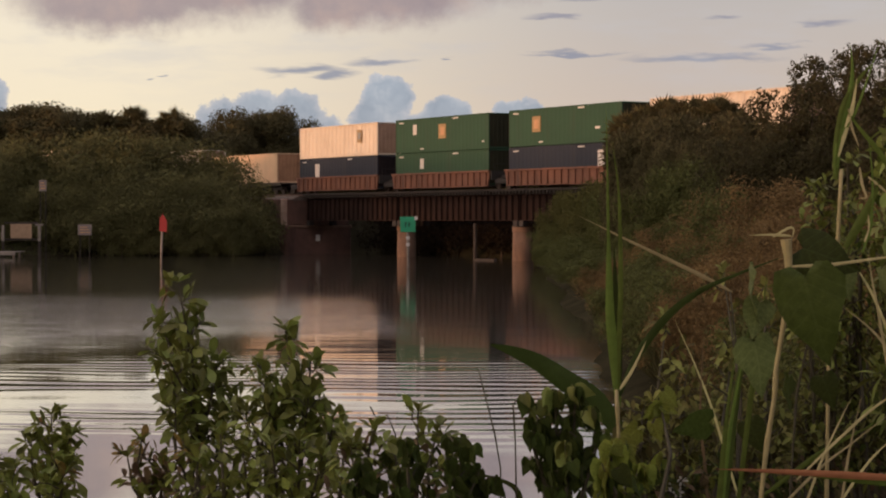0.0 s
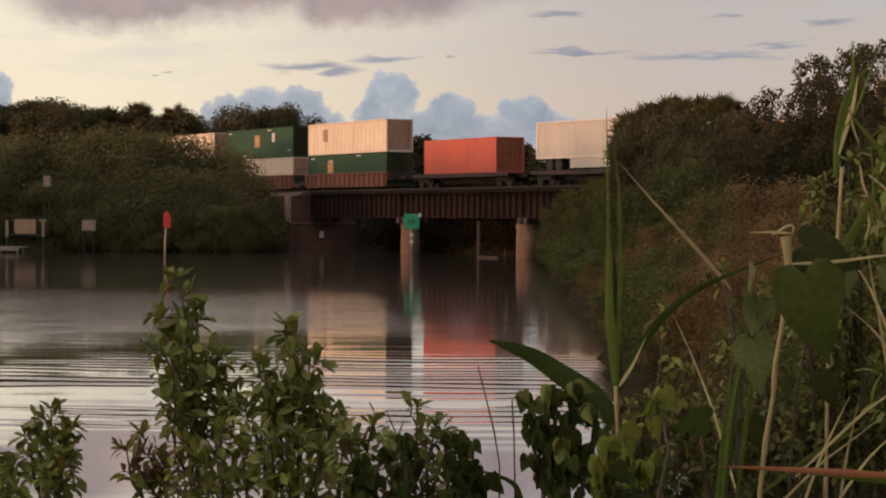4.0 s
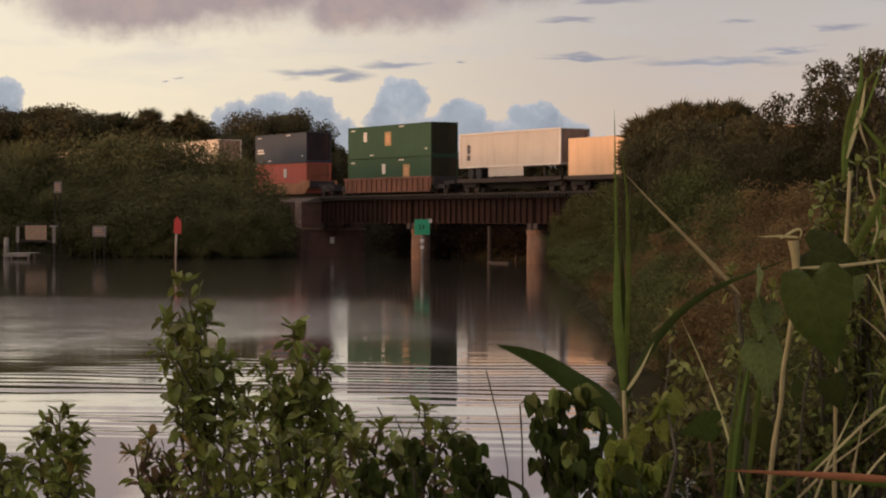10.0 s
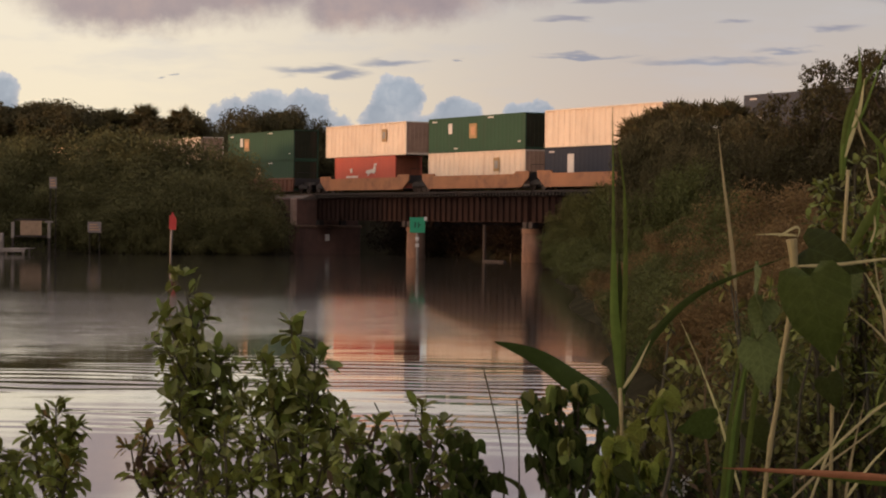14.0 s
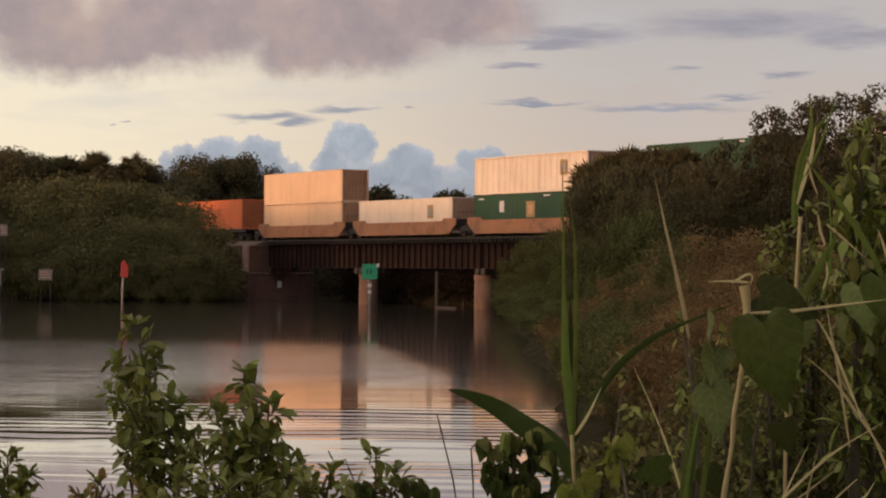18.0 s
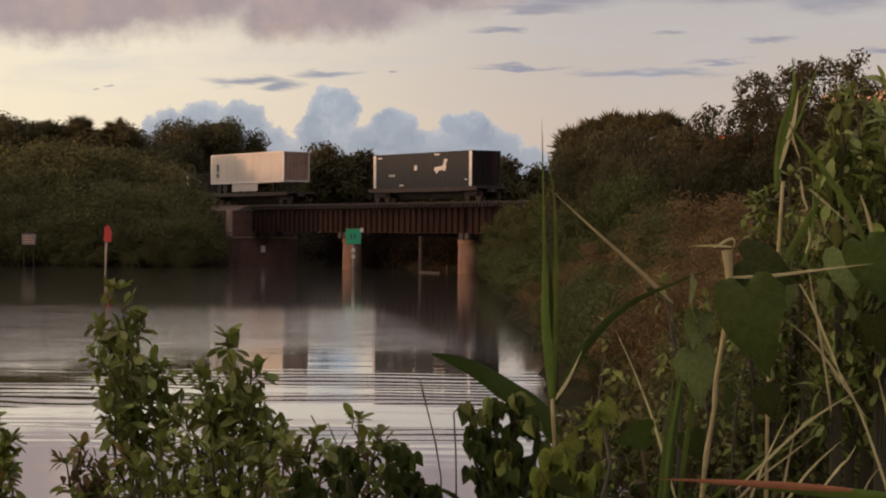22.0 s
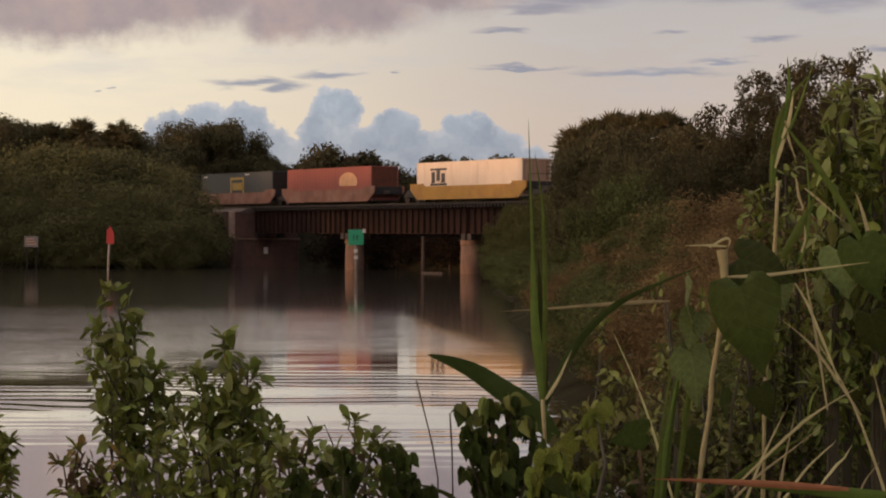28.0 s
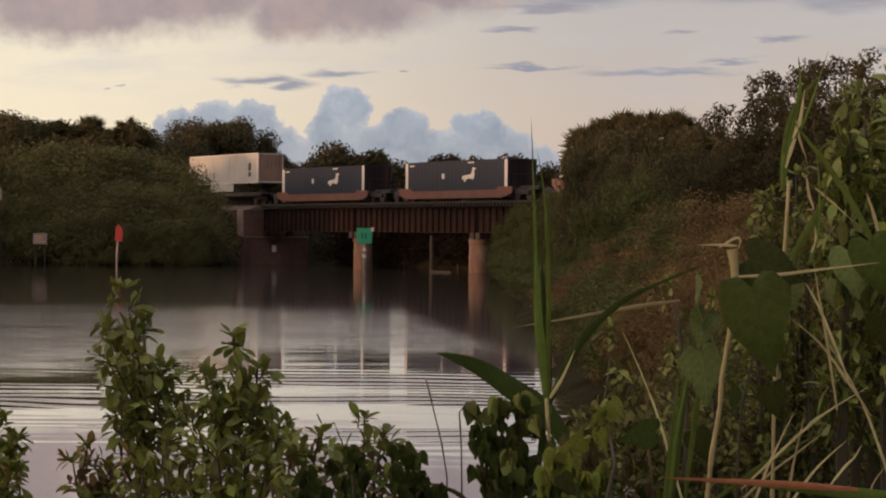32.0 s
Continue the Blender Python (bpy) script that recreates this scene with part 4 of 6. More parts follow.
def make_train():
    stack("rust", 30.6, 46.75, "green", "white", ribs=(0, 19))
    stack("rust", 10.83, 27.01, "navy", "green", marks=((("tall", 0.33),), (("sign", -0.24, "gold"), ("bars", 0.3, "pale", 1, 0.6))))
    stack("rust", -8.5, 7.6, "green", "green", marks=((("plate", -0.2), ("bars", 0.35, "pale", 1, 0.5)), (("sign", 0.02, "gold"), ("plate", -0.28))))
    stack("rust", -28.2, -12.0, "navy", "white", ribs=(0, 19), marks=((("tall", -0.26),), (("dark", 0.28),)), ends=(True, True))
    on_flat("beige", -49.5, -33.35, 9.5)
    trailer_on_flat("grey", -68.3, -52.1, 9.3, (("e", 0.38),))
    on_flat("red", -86.75, -74.6, 8.5)
    stack("rust", -109.9, -93.8, "green", "white", ribs=(0, 19), marks=((("tall", -0.2), ("sign", -0.2, "gold")), (("dark", -0.27),)))
    stack("rust", -129.5, -113.4, "white", "green", ribs=(19, 0), marks=((("dark", -0.26),), (("sign", -0.02, "gold"), ("plate", 0.22))))
    stack("rust", -149.0, -132.8, "green", "white", ribs=(0, 19), marks=((("tall", -0.08), ("tall", 0.03)), (("dark", 0.22),)), ends=(True, True))
    on_flat("beige", -170.2, -154.0, 9.6)
    on_flat("beige", -189.0, -172.8, 9.0)
    trailer_on_flat("grey", -206.2, -190.1, 8.7, (("e", -0.4),))
    stack("rust", -227.4, -211.3, "green", "green", half=10.6, marks=((("sign", 0.22, "gold"), ("plate", -0.05)), (("sign", 0.0, "gold"), ("plate", -0.28))), ends=(True, True))
    stack("tan", -248.7, -236.6, "red", "slate", half=9.9, marks=((("plate", 0.1),), (("bars", -0.38, "pale", 2, 1.6),)), ends=(True, True))
    stack("tan", -274.5, -258.4, "navy", "white", ribs=(0, 19), marks=((("tall", -0.26),), ()))
    stack("tan", -293.6, -277.5, "white", "green", ribs=(19, 0), marks=((("dark", 0.22),), (("sign", -0.02, "gold"), ("plate", -0.26))))
    stack("tan", -313.9, -297.8, "red", "white", low40=True, ribs=(0, 19), marks=((("figure", 0.12), ("bars", -0.2, "pale", 1, 2.4)), (("dark", 0.24),)), ends=(True, True))
    stack("rust", -337.3, -321.1, "green", "green", half=11.2, marks=((("sign", -0.02, "gold"), ("plate", -0.27)), (("sign", -0.2, "gold"), ("plate", -0.28))), ends=(True, True))
    stack("tan", -360.8, -344.7, "green", "white", ribs=(0, 19), marks=((("sign", 0.02, "gold"), ("plate", -0.24)), (("dark", 0.3),)))
    stack("tan", -380.5, -364.3, "white", marks=((("dark", 0.28),), ()))
    stack("tan", -399.9, -383.7, "beige", "beige", ends=(True, True))
    on_flat("orange", -421.0, -404.8, 9.6, marks=(("bars", -0.24, "ink", 2, 1.2),))
    on_flat("black", -457.9, -441.8, 9.3, marks=(("figure", 0.2), ("posts", 0), ("bars", -0.3, "iron", 1, 1.0)))
    trailer_on_flat("grey", -491.3, -475.2, 9.3, (("e", -0.4),))
    stack("brown", -512.9, -496.8, "slate", half=10.0, marks=((("figure", 0.12), ("posts", 0)), ()))
    stack("grime", -532.5, -516.3, "white", marks=((("logo", -0.28),), ()))
    stack("grime", -552.0, -535.8, "orange", marks=((("bars", -0.24, "ink", 2, 1.2),), ()), ends=(True, True))
    stack("yellow", -575.7, -559.4, "white", half=11.2, marks=((("logo", -0.28),), ()), ends=(True, True))
    stack("grime", -599.7, -583.4, "brick", marks=((("patch", 0.24),), ()))
    stack("grime", -619.0, -602.7, "iron", marks=((("frame", 0.02),), ()))
    stack("grime", -638.3, -622.1, "navy", marks=((("figure", 0.14), ("posts", 0)), ()), ends=(True, True))
    stack("brown", -661.8, -645.6, "navy", half=11.2, marks=((("figure", 0.14), ("posts", 0)), ()), ends=(True, True))
    stack("brown", -685.3, -669.1, "navy", half=11.2, marks=((("figure", 0.14), ("posts", 0)), ()), ends=(True, True))
    trailer_on_flat("grey", -706.8, -690.5, 9.3, (("e", 0.38),))


make_train()


def travelled(t):
    """How far the train has come at t seconds, at about 20.7 m/s."""
    k = t / 16
    return 331.637 * k - 3.972 * k ** 2 + 4.063 * k ** 3 - 1.070 * k ** 4

# ------------------------------------------------------------------ trees and bushes of the banks
def leaf_mat(name, base, var=0.3, island=0.28, tr=0.25, rough=0.75):
    return material(name, base, rough, var=var, scale=0.5, fine=3.0, bump=0, island=island, translucent=tr, spec=0.1)


M_LEAF = {
    "dark": leaf_mat("dark_oak_leaves", (0.062, 0.053, 0.025)), "mangrove": leaf_mat("mangrove_leaves", (0.112, 0.106, 0.044), 0.4, 0.14), "oak": leaf_mat("oak_leaves", (0.086, 0.075, 0.036), 0.35, 0.16),
    "olive": leaf_mat("olive_scrub_leaves", (0.100, 0.104, 0.034), 0.5), "brown": leaf_mat("dry_brown_scrub", (0.185, 0.118, 0.050), 0.6, 0.10),
    # thicket: the shade under the bridge put into a near-black leaf colour
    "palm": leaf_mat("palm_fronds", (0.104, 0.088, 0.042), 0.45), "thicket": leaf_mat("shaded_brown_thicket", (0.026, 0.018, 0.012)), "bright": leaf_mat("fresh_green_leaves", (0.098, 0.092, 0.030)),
}
M_BARK = material("grey_brown_bark", (0.09, 0.065, 0.048), 0.95, var=0.35, scale=3, fine=20, bump=0.03)
rng = np.random.default_rng(7)


def leaf_cloud(clumps, count, size, mat, flat=0.55, long=1.0):
    """A crown: leaf blades strewn through the outer part of many clumps. clumps: rows of x, y, z, radius."""
    cl = np.array(clumps, float)
    wgt = cl[:, 3] ** 2
    pick = rng.choice(len(cl), count, p=wgt / wgt.sum())
    d = rng.normal(size=(count, 3))
    d /= np.linalg.norm(d, axis=1)[:, None]
    r = cl[pick, 3] * (0.40 + 0.85 * rng.random(count) ** 0.9)
    c = cl[pick, :3] + d * r[:, None] * np.array([1, 1, flat + 0.3])
    nrm = d + rng.normal(scale=0.7, size=(count, 3))
    nrm /= np.linalg.norm(nrm, axis=1)[:, None]
    t = np.cross(nrm, rng.normal(size=(count, 3)))
    t /= np.linalg.norm(t, axis=1)[:, None] + 1e-9
    b = np.cross(nrm, t)
    sz = size * rng.uniform(0.6, 1.4, count)[:, None]
    v = np.stack([c - t * sz * long, c - b * sz * 0.42 + nrm * sz * 0.12, c + t * sz * long, c + b * sz * 0.42 + nrm * sz * 0.12], 1).reshape(-1, 3)
    n = count
    me = bpy.data.meshes.new("crown")
    me.vertices.add(4 * n)
    me.vertices.foreach_set("co", v.ravel())
    me.loops.add(4 * n)
    me.loops.foreach_set("vertex_index", np.arange(4 * n))
    me.polygons.add(n)
    me.polygons.foreach_set("loop_start", np.arange(0, 4 * n, 4))
    me.polygons.foreach_set("loop_total", np.full(n, 4))
    me.update(calc_edges=True)
    me.materials.append(mat)
    return me


TOP = {}     # how high each kind of tree stands


def crown_clumps(w, h, base, n, small=0.16):
    """Clumps that fill an uneven dome w wide whose foliage reaches from base to h."""
    out = []
    for i in range(n):
        a, rr = rng.uniform(0, 2 * np.pi), np.sqrt(rng.random())
        up = rng.random()
        dome = np.sqrt(max(0.0, 1 - (0.92 * rr) ** 2))
        z = base + (h - base) * (0.1 + 0.88 * up) * (0.35 + 0.65 * dome)
        out.append((0.5 * w * rr * np.cos(a), 0.5 * w * rr * np.sin(a), z, w * small * rng.uniform(0.6, 1.3)))
    return out


def make_tree(name, label, category, w, h, base, mat, count, size, n=26, small=0.16, trunk=0.22, group="", limbs=5):
    ob = thing(name, label, category, group)
    cl = crown_clumps(w, h, base, n, small)
    m = Mesh()
    lean = rng.uniform(-0.04, 0.04, 2)
    fork = base + (h - base) * 0.3
    branches = []
    m.tube([(0, 0, -0.6), (lean[0] * fork, lean[1] * fork, fork * 0.5), (2 * lean[0] * fork, 2 * lean[1] * fork, fork)], [trunk, trunk * 0.8, trunk * 0.6], 7)
    for c in sorted(cl, key=lambda q: -q[3])[:limbs]:
        mid = (c[0] * 0.45, c[1] * 0.45, fork + (c[2] - fork) * 0.6)
        branches.append(Mesh().tube([(2 * lean[0] * fork, 2 * lean[1] * fork, fork * rng.uniform(0.6, 0.95)), mid, c[:3]], [trunk * 0.42, trunk * 0.28, trunk * 0.08], 5))
    part("trunk", m, M_BARK, ob)
    for b_ in branches:
        part("limb", b_, M_BARK, ob)
    me = leaf_cloud(cl, count, size, M_LEAF[mat])
    part("crown", me, None, ob)
    zs = np.zeros(len(me.vertices) * 3)
    me.vertices.foreach_get("co", zs)
    TOP[ob.name] = float(np.percentile(zs[2::3], 99.6))
    return ob


def make_palm(h, frond, label):
    """Cabbage palm: bare trunk and a round head of folded fan fronds."""
    ob = thing("cabbage_palm", label, "palm", "cabbage palms on the bank")
    m = Mesh()
    m.tube([(0, 0, -0.6), (0.08, 0.03, h * 0.5), (0.02, -0.05, h - 0.1)], [0.24, 0.19, 0.2], 9)
    part("trunk", m, M_BARK, ob)
    verts, faces = [], []
    for i in range(64):
        a, e = rng.uniform(0, 2 * np.pi), math.asin(rng.uniform(-0.75, 1.0))
        d = Vector((math.cos(a) * math.cos(e), math.sin(a) * math.cos(e), math.sin(e)))
        hub = Vector((0.02, -0.05, h)) + d * frond * 0.55
        side = d.cross(Vector((0, 0, 1))).normalized()
        up = side.cross(d)
        for j in range(11):
            t = (j - 5) / 5 * 1.25
            tip = hub + (d * math.cos(t) + side * math.sin(t)) * frond * rng.uniform(0.5, 0.75) - Vector((0, 0, 0.06 * frond * abs(t)))
            wv = (d * -math.sin(t) + side * math.cos(t)) * 0.075
            k = len(verts)
            mid = (hub + tip) / 2 + up * 0.05
            verts += [hub, mid + wv, tip, mid - wv]
            faces.append((k, k + 1, k + 2, k + 3))
        k = len(verts)
        st = Vector((0.02, -0.05, h - 0.15))
        verts += [st + side * 0.02, hub + side * 0.02, hub - side * 0.02, st - side * 0.02]
        faces.append((k, k + 1, k + 2, k + 3))
    me = bpy.data.meshes.new("fronds")
    me.from_pydata([tuple(v) for v in verts], [], faces)
    me.materials.append(M_LEAF["palm"])
    part("fronds", me, None, ob)
    return ob


def copy_sized(src, m):
    """A copy at the pose and size m, whatever the size of the first."""
    k = src.scale
    return copy_thing(src, m @ Matrix.Diagonal((1 / k[0], 1 / k[1], 1 / k[2], 1)))


def ground_at(x, y):
    return float(ground_height(np.array([x]), np.array([y]))[0])


def plant(proto, u, d, top_v, used, spin=None, wide=1.0):
    """Stand a copy of a proto on the ground at a bearing and distance, so tall that its top shows level top_v."""
    p = sight(u, 390, d)
    z = max(ground_at(p.x, p.y), 0.02)
    want = sight(u, top_v, d).z - z
    k = want / TOP[proto.name]
    m = Matrix.Translation((p.x, p.y, z)) @ Matrix.Rotation(rng.uniform(0, 6.28) if spin is None else spin, 4, "Z") @ Matrix.Diagonal((k * wide, k * wide, k, 1))
    if used.get(proto.name):
        return copy_sized(proto, m)
    used[proto.name] = True
    proto.matrix_basis = m
    return proto


def make_woods():
    used = {}
    oaks = [make_tree("oak_tree", "tall dark spreading tree behind the railway line", "tree", 9.5, 12, 2.2, "oak", 30000, 0.165, 40, 0.15, 0.32, "far bank trees") for _ in range(3)]
    scrub = [make_tree("mangrove_bush", "dense dark green waterside bush reaching to the water", "bush", 7.5, 6.5, 0.1, "mangrove", 15000, 0.10, 44, 0.15, 0.14, "far bank bushes", 0) for _ in range(3)]
    small = [make_tree("tree", "small dark distant tree", "tree", 7, 7, 0.8, "dark", 9000, 0.2, 26, 0.16, 0.2, "distant trees", 0) for _ in range(2)]
    # tall trees beyond the line
    for u, d, v in ((-190, 292, 198), (-120, 286, 194), (-60, 290, 196), (-5, 283, 191), (48, 280, 186), (92, 285, 194), (140, 290, 208), (185, 284, 214),
                    (228, 288, 207), (272, 284, 212), (304, 280, 212), (340, 300, 240), (-160, 300, 210), (10, 305, 205), (210, 305, 220),
                    (20, 286, 195), (70, 288, 197), (116, 288, 205), (162, 290, 213), (250, 288, 215), (206, 288, 217), (288, 286, 218), (-32, 288, 200), (-90, 288, 203)):
        plant(oaks[int(rng.integers(3))], u, d, v, used, wide=1.2)
    for u, d, v in ((406, 318, 216), (436, 312, 199), (478, 315, 197), (512, 318, 208), (545, 322, 242), (585, 326, 266), (458, 322, 210), (372, 330, 248)):
        plant(oaks[int(rng.integers(3))], u, d, v, used, wide=0.85)
    for u, d, v in ((640, 345, 242), (668, 350, 240), (700, 355, 252), (735, 360, 260), (775, 365, 270), (815, 370, 280), (852, 360, 258), (885, 365, 275), (930, 350, 257),
                    (965, 350, 262), (1005, 360, 280), (1045, 350, 272), (1085, 350, 280), (610, 350, 268), (1130, 340, 280), (1180, 330, 270)):
        plant(small[int(rng.integers(2))], u, d, v, used)
    # bushes along the far shore, in front of the line
    for u, d, v in ((-150, 200, 268), (-100, 203, 262), (-50, 199, 275), (0, 204, 258), (45, 206, 262), (90, 204, 246), (130, 206, 240), (172, 205, 244), (215, 206, 246), (255, 207, 250),
                    (295, 208, 250), (335, 209, 252), (275, 206, 254), (315, 207, 254), (235, 207, 250), (190, 208, 242), (150, 208, 240), (372, 205, 276), (395, 203, 290), (412, 202, 318), (-20, 198, 330), (110, 199, 312), (150, 198, 330), (190, 198, 318),
                    (235, 198, 310), (280, 198, 312), (325, 198, 308), (365, 198, 322), (385, 197, 335), (400, 197.5, 352), (420, 199, 372), (215, 196, 375), (265, 195.5, 372),
                    (315, 195.5, 362), (360, 195.5, 372), (385, 195, 380), (405, 195.5, 388), (425, 198, 396), (60, 212, 262), (20, 214, 250), (-80, 212, 250)):
        plant(scrub[int(rng.integers(3))], u, d, v, used, wide=1.0)
    # thicket behind the bridge, across the channel, its leaves coloured as deep shade
    shade = [make_tree("thicket", "dense thicket beyond the bridge, coloured near black for the shade there", "bush", 8.0, 6.5, 0.0, "thicket", 5200, 0.17, 46, 0.16, 0.12, "thicket beyond the bridge", 0) for _ in range(2)]
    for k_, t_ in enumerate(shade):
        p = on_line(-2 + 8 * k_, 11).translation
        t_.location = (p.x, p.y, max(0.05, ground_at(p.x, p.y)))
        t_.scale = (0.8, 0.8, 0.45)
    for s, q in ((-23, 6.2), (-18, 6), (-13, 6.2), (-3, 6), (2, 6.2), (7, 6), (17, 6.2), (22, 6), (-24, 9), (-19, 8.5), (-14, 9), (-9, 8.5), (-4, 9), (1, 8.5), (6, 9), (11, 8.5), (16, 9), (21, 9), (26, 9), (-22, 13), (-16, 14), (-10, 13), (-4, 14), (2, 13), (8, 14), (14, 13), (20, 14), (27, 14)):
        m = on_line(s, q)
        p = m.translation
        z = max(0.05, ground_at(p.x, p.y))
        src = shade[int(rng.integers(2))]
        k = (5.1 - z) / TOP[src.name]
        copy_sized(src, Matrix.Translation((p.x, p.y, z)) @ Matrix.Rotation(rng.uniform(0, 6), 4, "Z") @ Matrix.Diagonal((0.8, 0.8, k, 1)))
    # the near right bank
    rb = [make_tree("riverside_bush", "thick green bush on the river bank", "bush", 6.0, 5.0, 0.1, "olive", 13000, 0.085, 28, 0.14, 0.1, "right bank bushes", 0) for _ in range(2)]
    br = [make_tree("dry_scrub", "brownish dry scrub on the bank slope", "bush", 4.5, 3.6, 0.1, "brown", 13000, 0.055, 26, 0.14, 0.07, "dry scrub on the bank", 0) for _ in range(2)]
    dk = [make_tree("bank_tree", "dark leafy tree on the river bank", "tree", 6.0, 6.0, 0.6, "dark", 14000, 0.078, 30, 0.14, 0.14, "bank trees") for _ in range(2)]
    rg = [make_tree("fresh_bush", "fresh yellow-green bush beside the bridge end", "bush", 6.0, 5.0, 0.1, "bright", 13000, 0.085, 28, 0.14, 0.1, "right bank bushes", 0) for _ in range(2)]
    for u, d, v in ((988, 158, 356), (1012, 155, 338), (1040, 152, 324), (1066, 148, 312), (1092, 146, 300), (972, 152, 400), (1005, 142, 385), (1040, 135, 365), (960, 150, 432), (1075, 128, 370), (1105, 130, 345), (1150, 138, 285),
                    (1030, 120, 440), (1065, 112, 425), (1100, 105, 400), (1168, 128, 262), (1130, 130, 300), (1190, 118, 265), (1225, 116, 262), (1270, 112, 258)):
        plant((rg if u < 1110 and d > 120 else rb)[int(rng.integers(2))], u, d, v, used, wide=0.72)
    for u, d, v in ((1112, 126, 322), (1128, 120, 300), (1152, 118, 318), (1192, 115, 300), (1235, 112, 322), (1285, 108, 300), (1140, 112, 350), (1215, 104, 345), (1185, 105, 296), (1222, 104, 282), (1262, 103, 284), (1240, 102, 305)):
        plant(rb[int(rng.integers(2))], u, d, v, used, wide=0.8)
    for u, d, v in ((1175, 124, 240), (1185, 126, 225), (1205, 124, 222), (1250, 124, 220), (1300, 120, 218), (1340, 118, 216), (1385, 115, 217), (1425, 112, 210), (1470, 110, 200), (1520, 106, 196),
                    (1570, 104, 190), (1620, 100, 185), (1670, 98, 180), (1310, 100, 240), (1360, 98, 250), (1420, 95, 250), (1480, 90, 255), (1540, 88, 250), (1600, 84, 240), (1660, 80, 230), (1295, 113, 216), (1332, 112, 214), (1365, 110, 215), (1345, 106, 226)):
        plant(dk[int(rng.integers(2))], u, d, v, used, wide=0.45 if u < 1230 else 0.7)
    for u, d, v in ((1130, 88, 420), (1160, 80, 400), (1200, 78, 380), (1240, 76, 360), (1280, 74, 345), (1320, 72, 330), (1360, 70, 320), (1400, 66, 322), (1150, 62, 450), (1190, 58, 430), (1235, 55, 415), (1280, 52, 405),
                    (1325, 50, 395), (1370, 48, 390), (1420, 46, 370), (1480, 44, 350), (1540, 42, 340), (1600, 40, 330), (1125, 48, 520), (1165, 44, 500), (1210, 40, 480), (1260, 38, 470), (1320, 36, 460), (1400, 33, 450), (1480, 30, 430), (1560, 28, 420)):
        plant((br if rng.random() < 0.58 else rb)[int(rng.integers(2))], u, d, v, used)
    for y in (24, 28, 33, 38, 43, 49, 55, 62, 69, 77, 85, 94, 103, 112, 121, 130, 139, 148, 156):
        for off, k in ((0.7, 0.55), (2.6, 0.85), (5.0, 1.0)):
            src = (rb if rng.random() < 0.6 or y > 100 else br)[int(rng.integers(2))]
            x, yy = 2.4 + 0.033 * y + off + rng.uniform(-0.3, 0.3), y + rng.uniform(-2, 2)
            z = max(0.0, ground_at(x, yy))
            cap = (EYE_Z + (390 - (520 - y * 0.8)) / 3940 * yy - z) / TOP[src.name]
            f = min(k * rng.uniform(0.55, 0.8), max(0.12, cap))
            wd = max(f, 0.3 + 0.002 * y)
            copy_sized(src, Matrix.Translation((x, yy, z)) @ Matrix.Rotation(rng.uniform(0, 6), 4, "Z") @ Matrix.Diagonal((wd, wd, f, 1)))
    pf = [make_tree("palmetto_bush", "bushy palmetto thicket under the palms", "bush", 5.5, 5.0, 0.1, "palm", 15000, 0.085, 28, 0.14, 0.1, "palmetto bushes", 0) for _ in range(2)]
    for u, d, v in ((1108, 113, 262), (1118, 112, 232), (1104, 112, 300), (1128, 112, 215), (1148, 114, 225), (1160, 112, 206), (1180, 112, 204), (1200, 111, 208), (1240, 111, 203), (1280, 110, 203), (1320, 109, 205), (1145, 110, 285), (1135, 112, 250), (1180, 108, 250), (1225, 112, 215), (1300, 112, 212), (1210, 107, 250), (1265, 106, 248)):
        plant(pf[int(rng.integers(2))], u, d, v, used, wide=0.42 if u < 1230 else 0.6)
    tall = [make_tree("open_tree", "tall open-branched tree with small dark leaves", "tree", 5.2, 7.5, 2.6, "dark", 6800, 0.085, 74, 0.068, 0.13, "open trees on the bank", 10) for _ in range(2)]
    for u, d, v in ((1522, 92, 84), (1560, 90, 78), (1650, 80, 70), (1600, 95, 120), (1490, 96, 100), (1442, 97, 104)):
        plant(tall[int(rng.integers(2))], u, d, v, used, wide=0.8)
    for u, d, v, f in ((1112, 117, 196, 1.35), (1140, 118, 184, 1.3), (1172, 118, 170, 1.35), (1203, 116, 175, 1.25), (1232, 117, 171, 1.3), (1266, 115, 168, 1.35), (1298, 116, 186, 1.25),
                       (1106, 114, 232, 1.2), (236, 280, 186, 2.2), (306, 279, 190, 2.3), (180, 282, 196, 2.0)):
        p = sight(u, v, d)
        z = max(ground_at(p.x, p.y), 0.1)
        pm = make_palm(p.z - z - f * 1.05, f, "cabbage palm with a round head of fan fronds")
        pm.matrix_basis = Matrix.Translation((p.x, p.y, z))


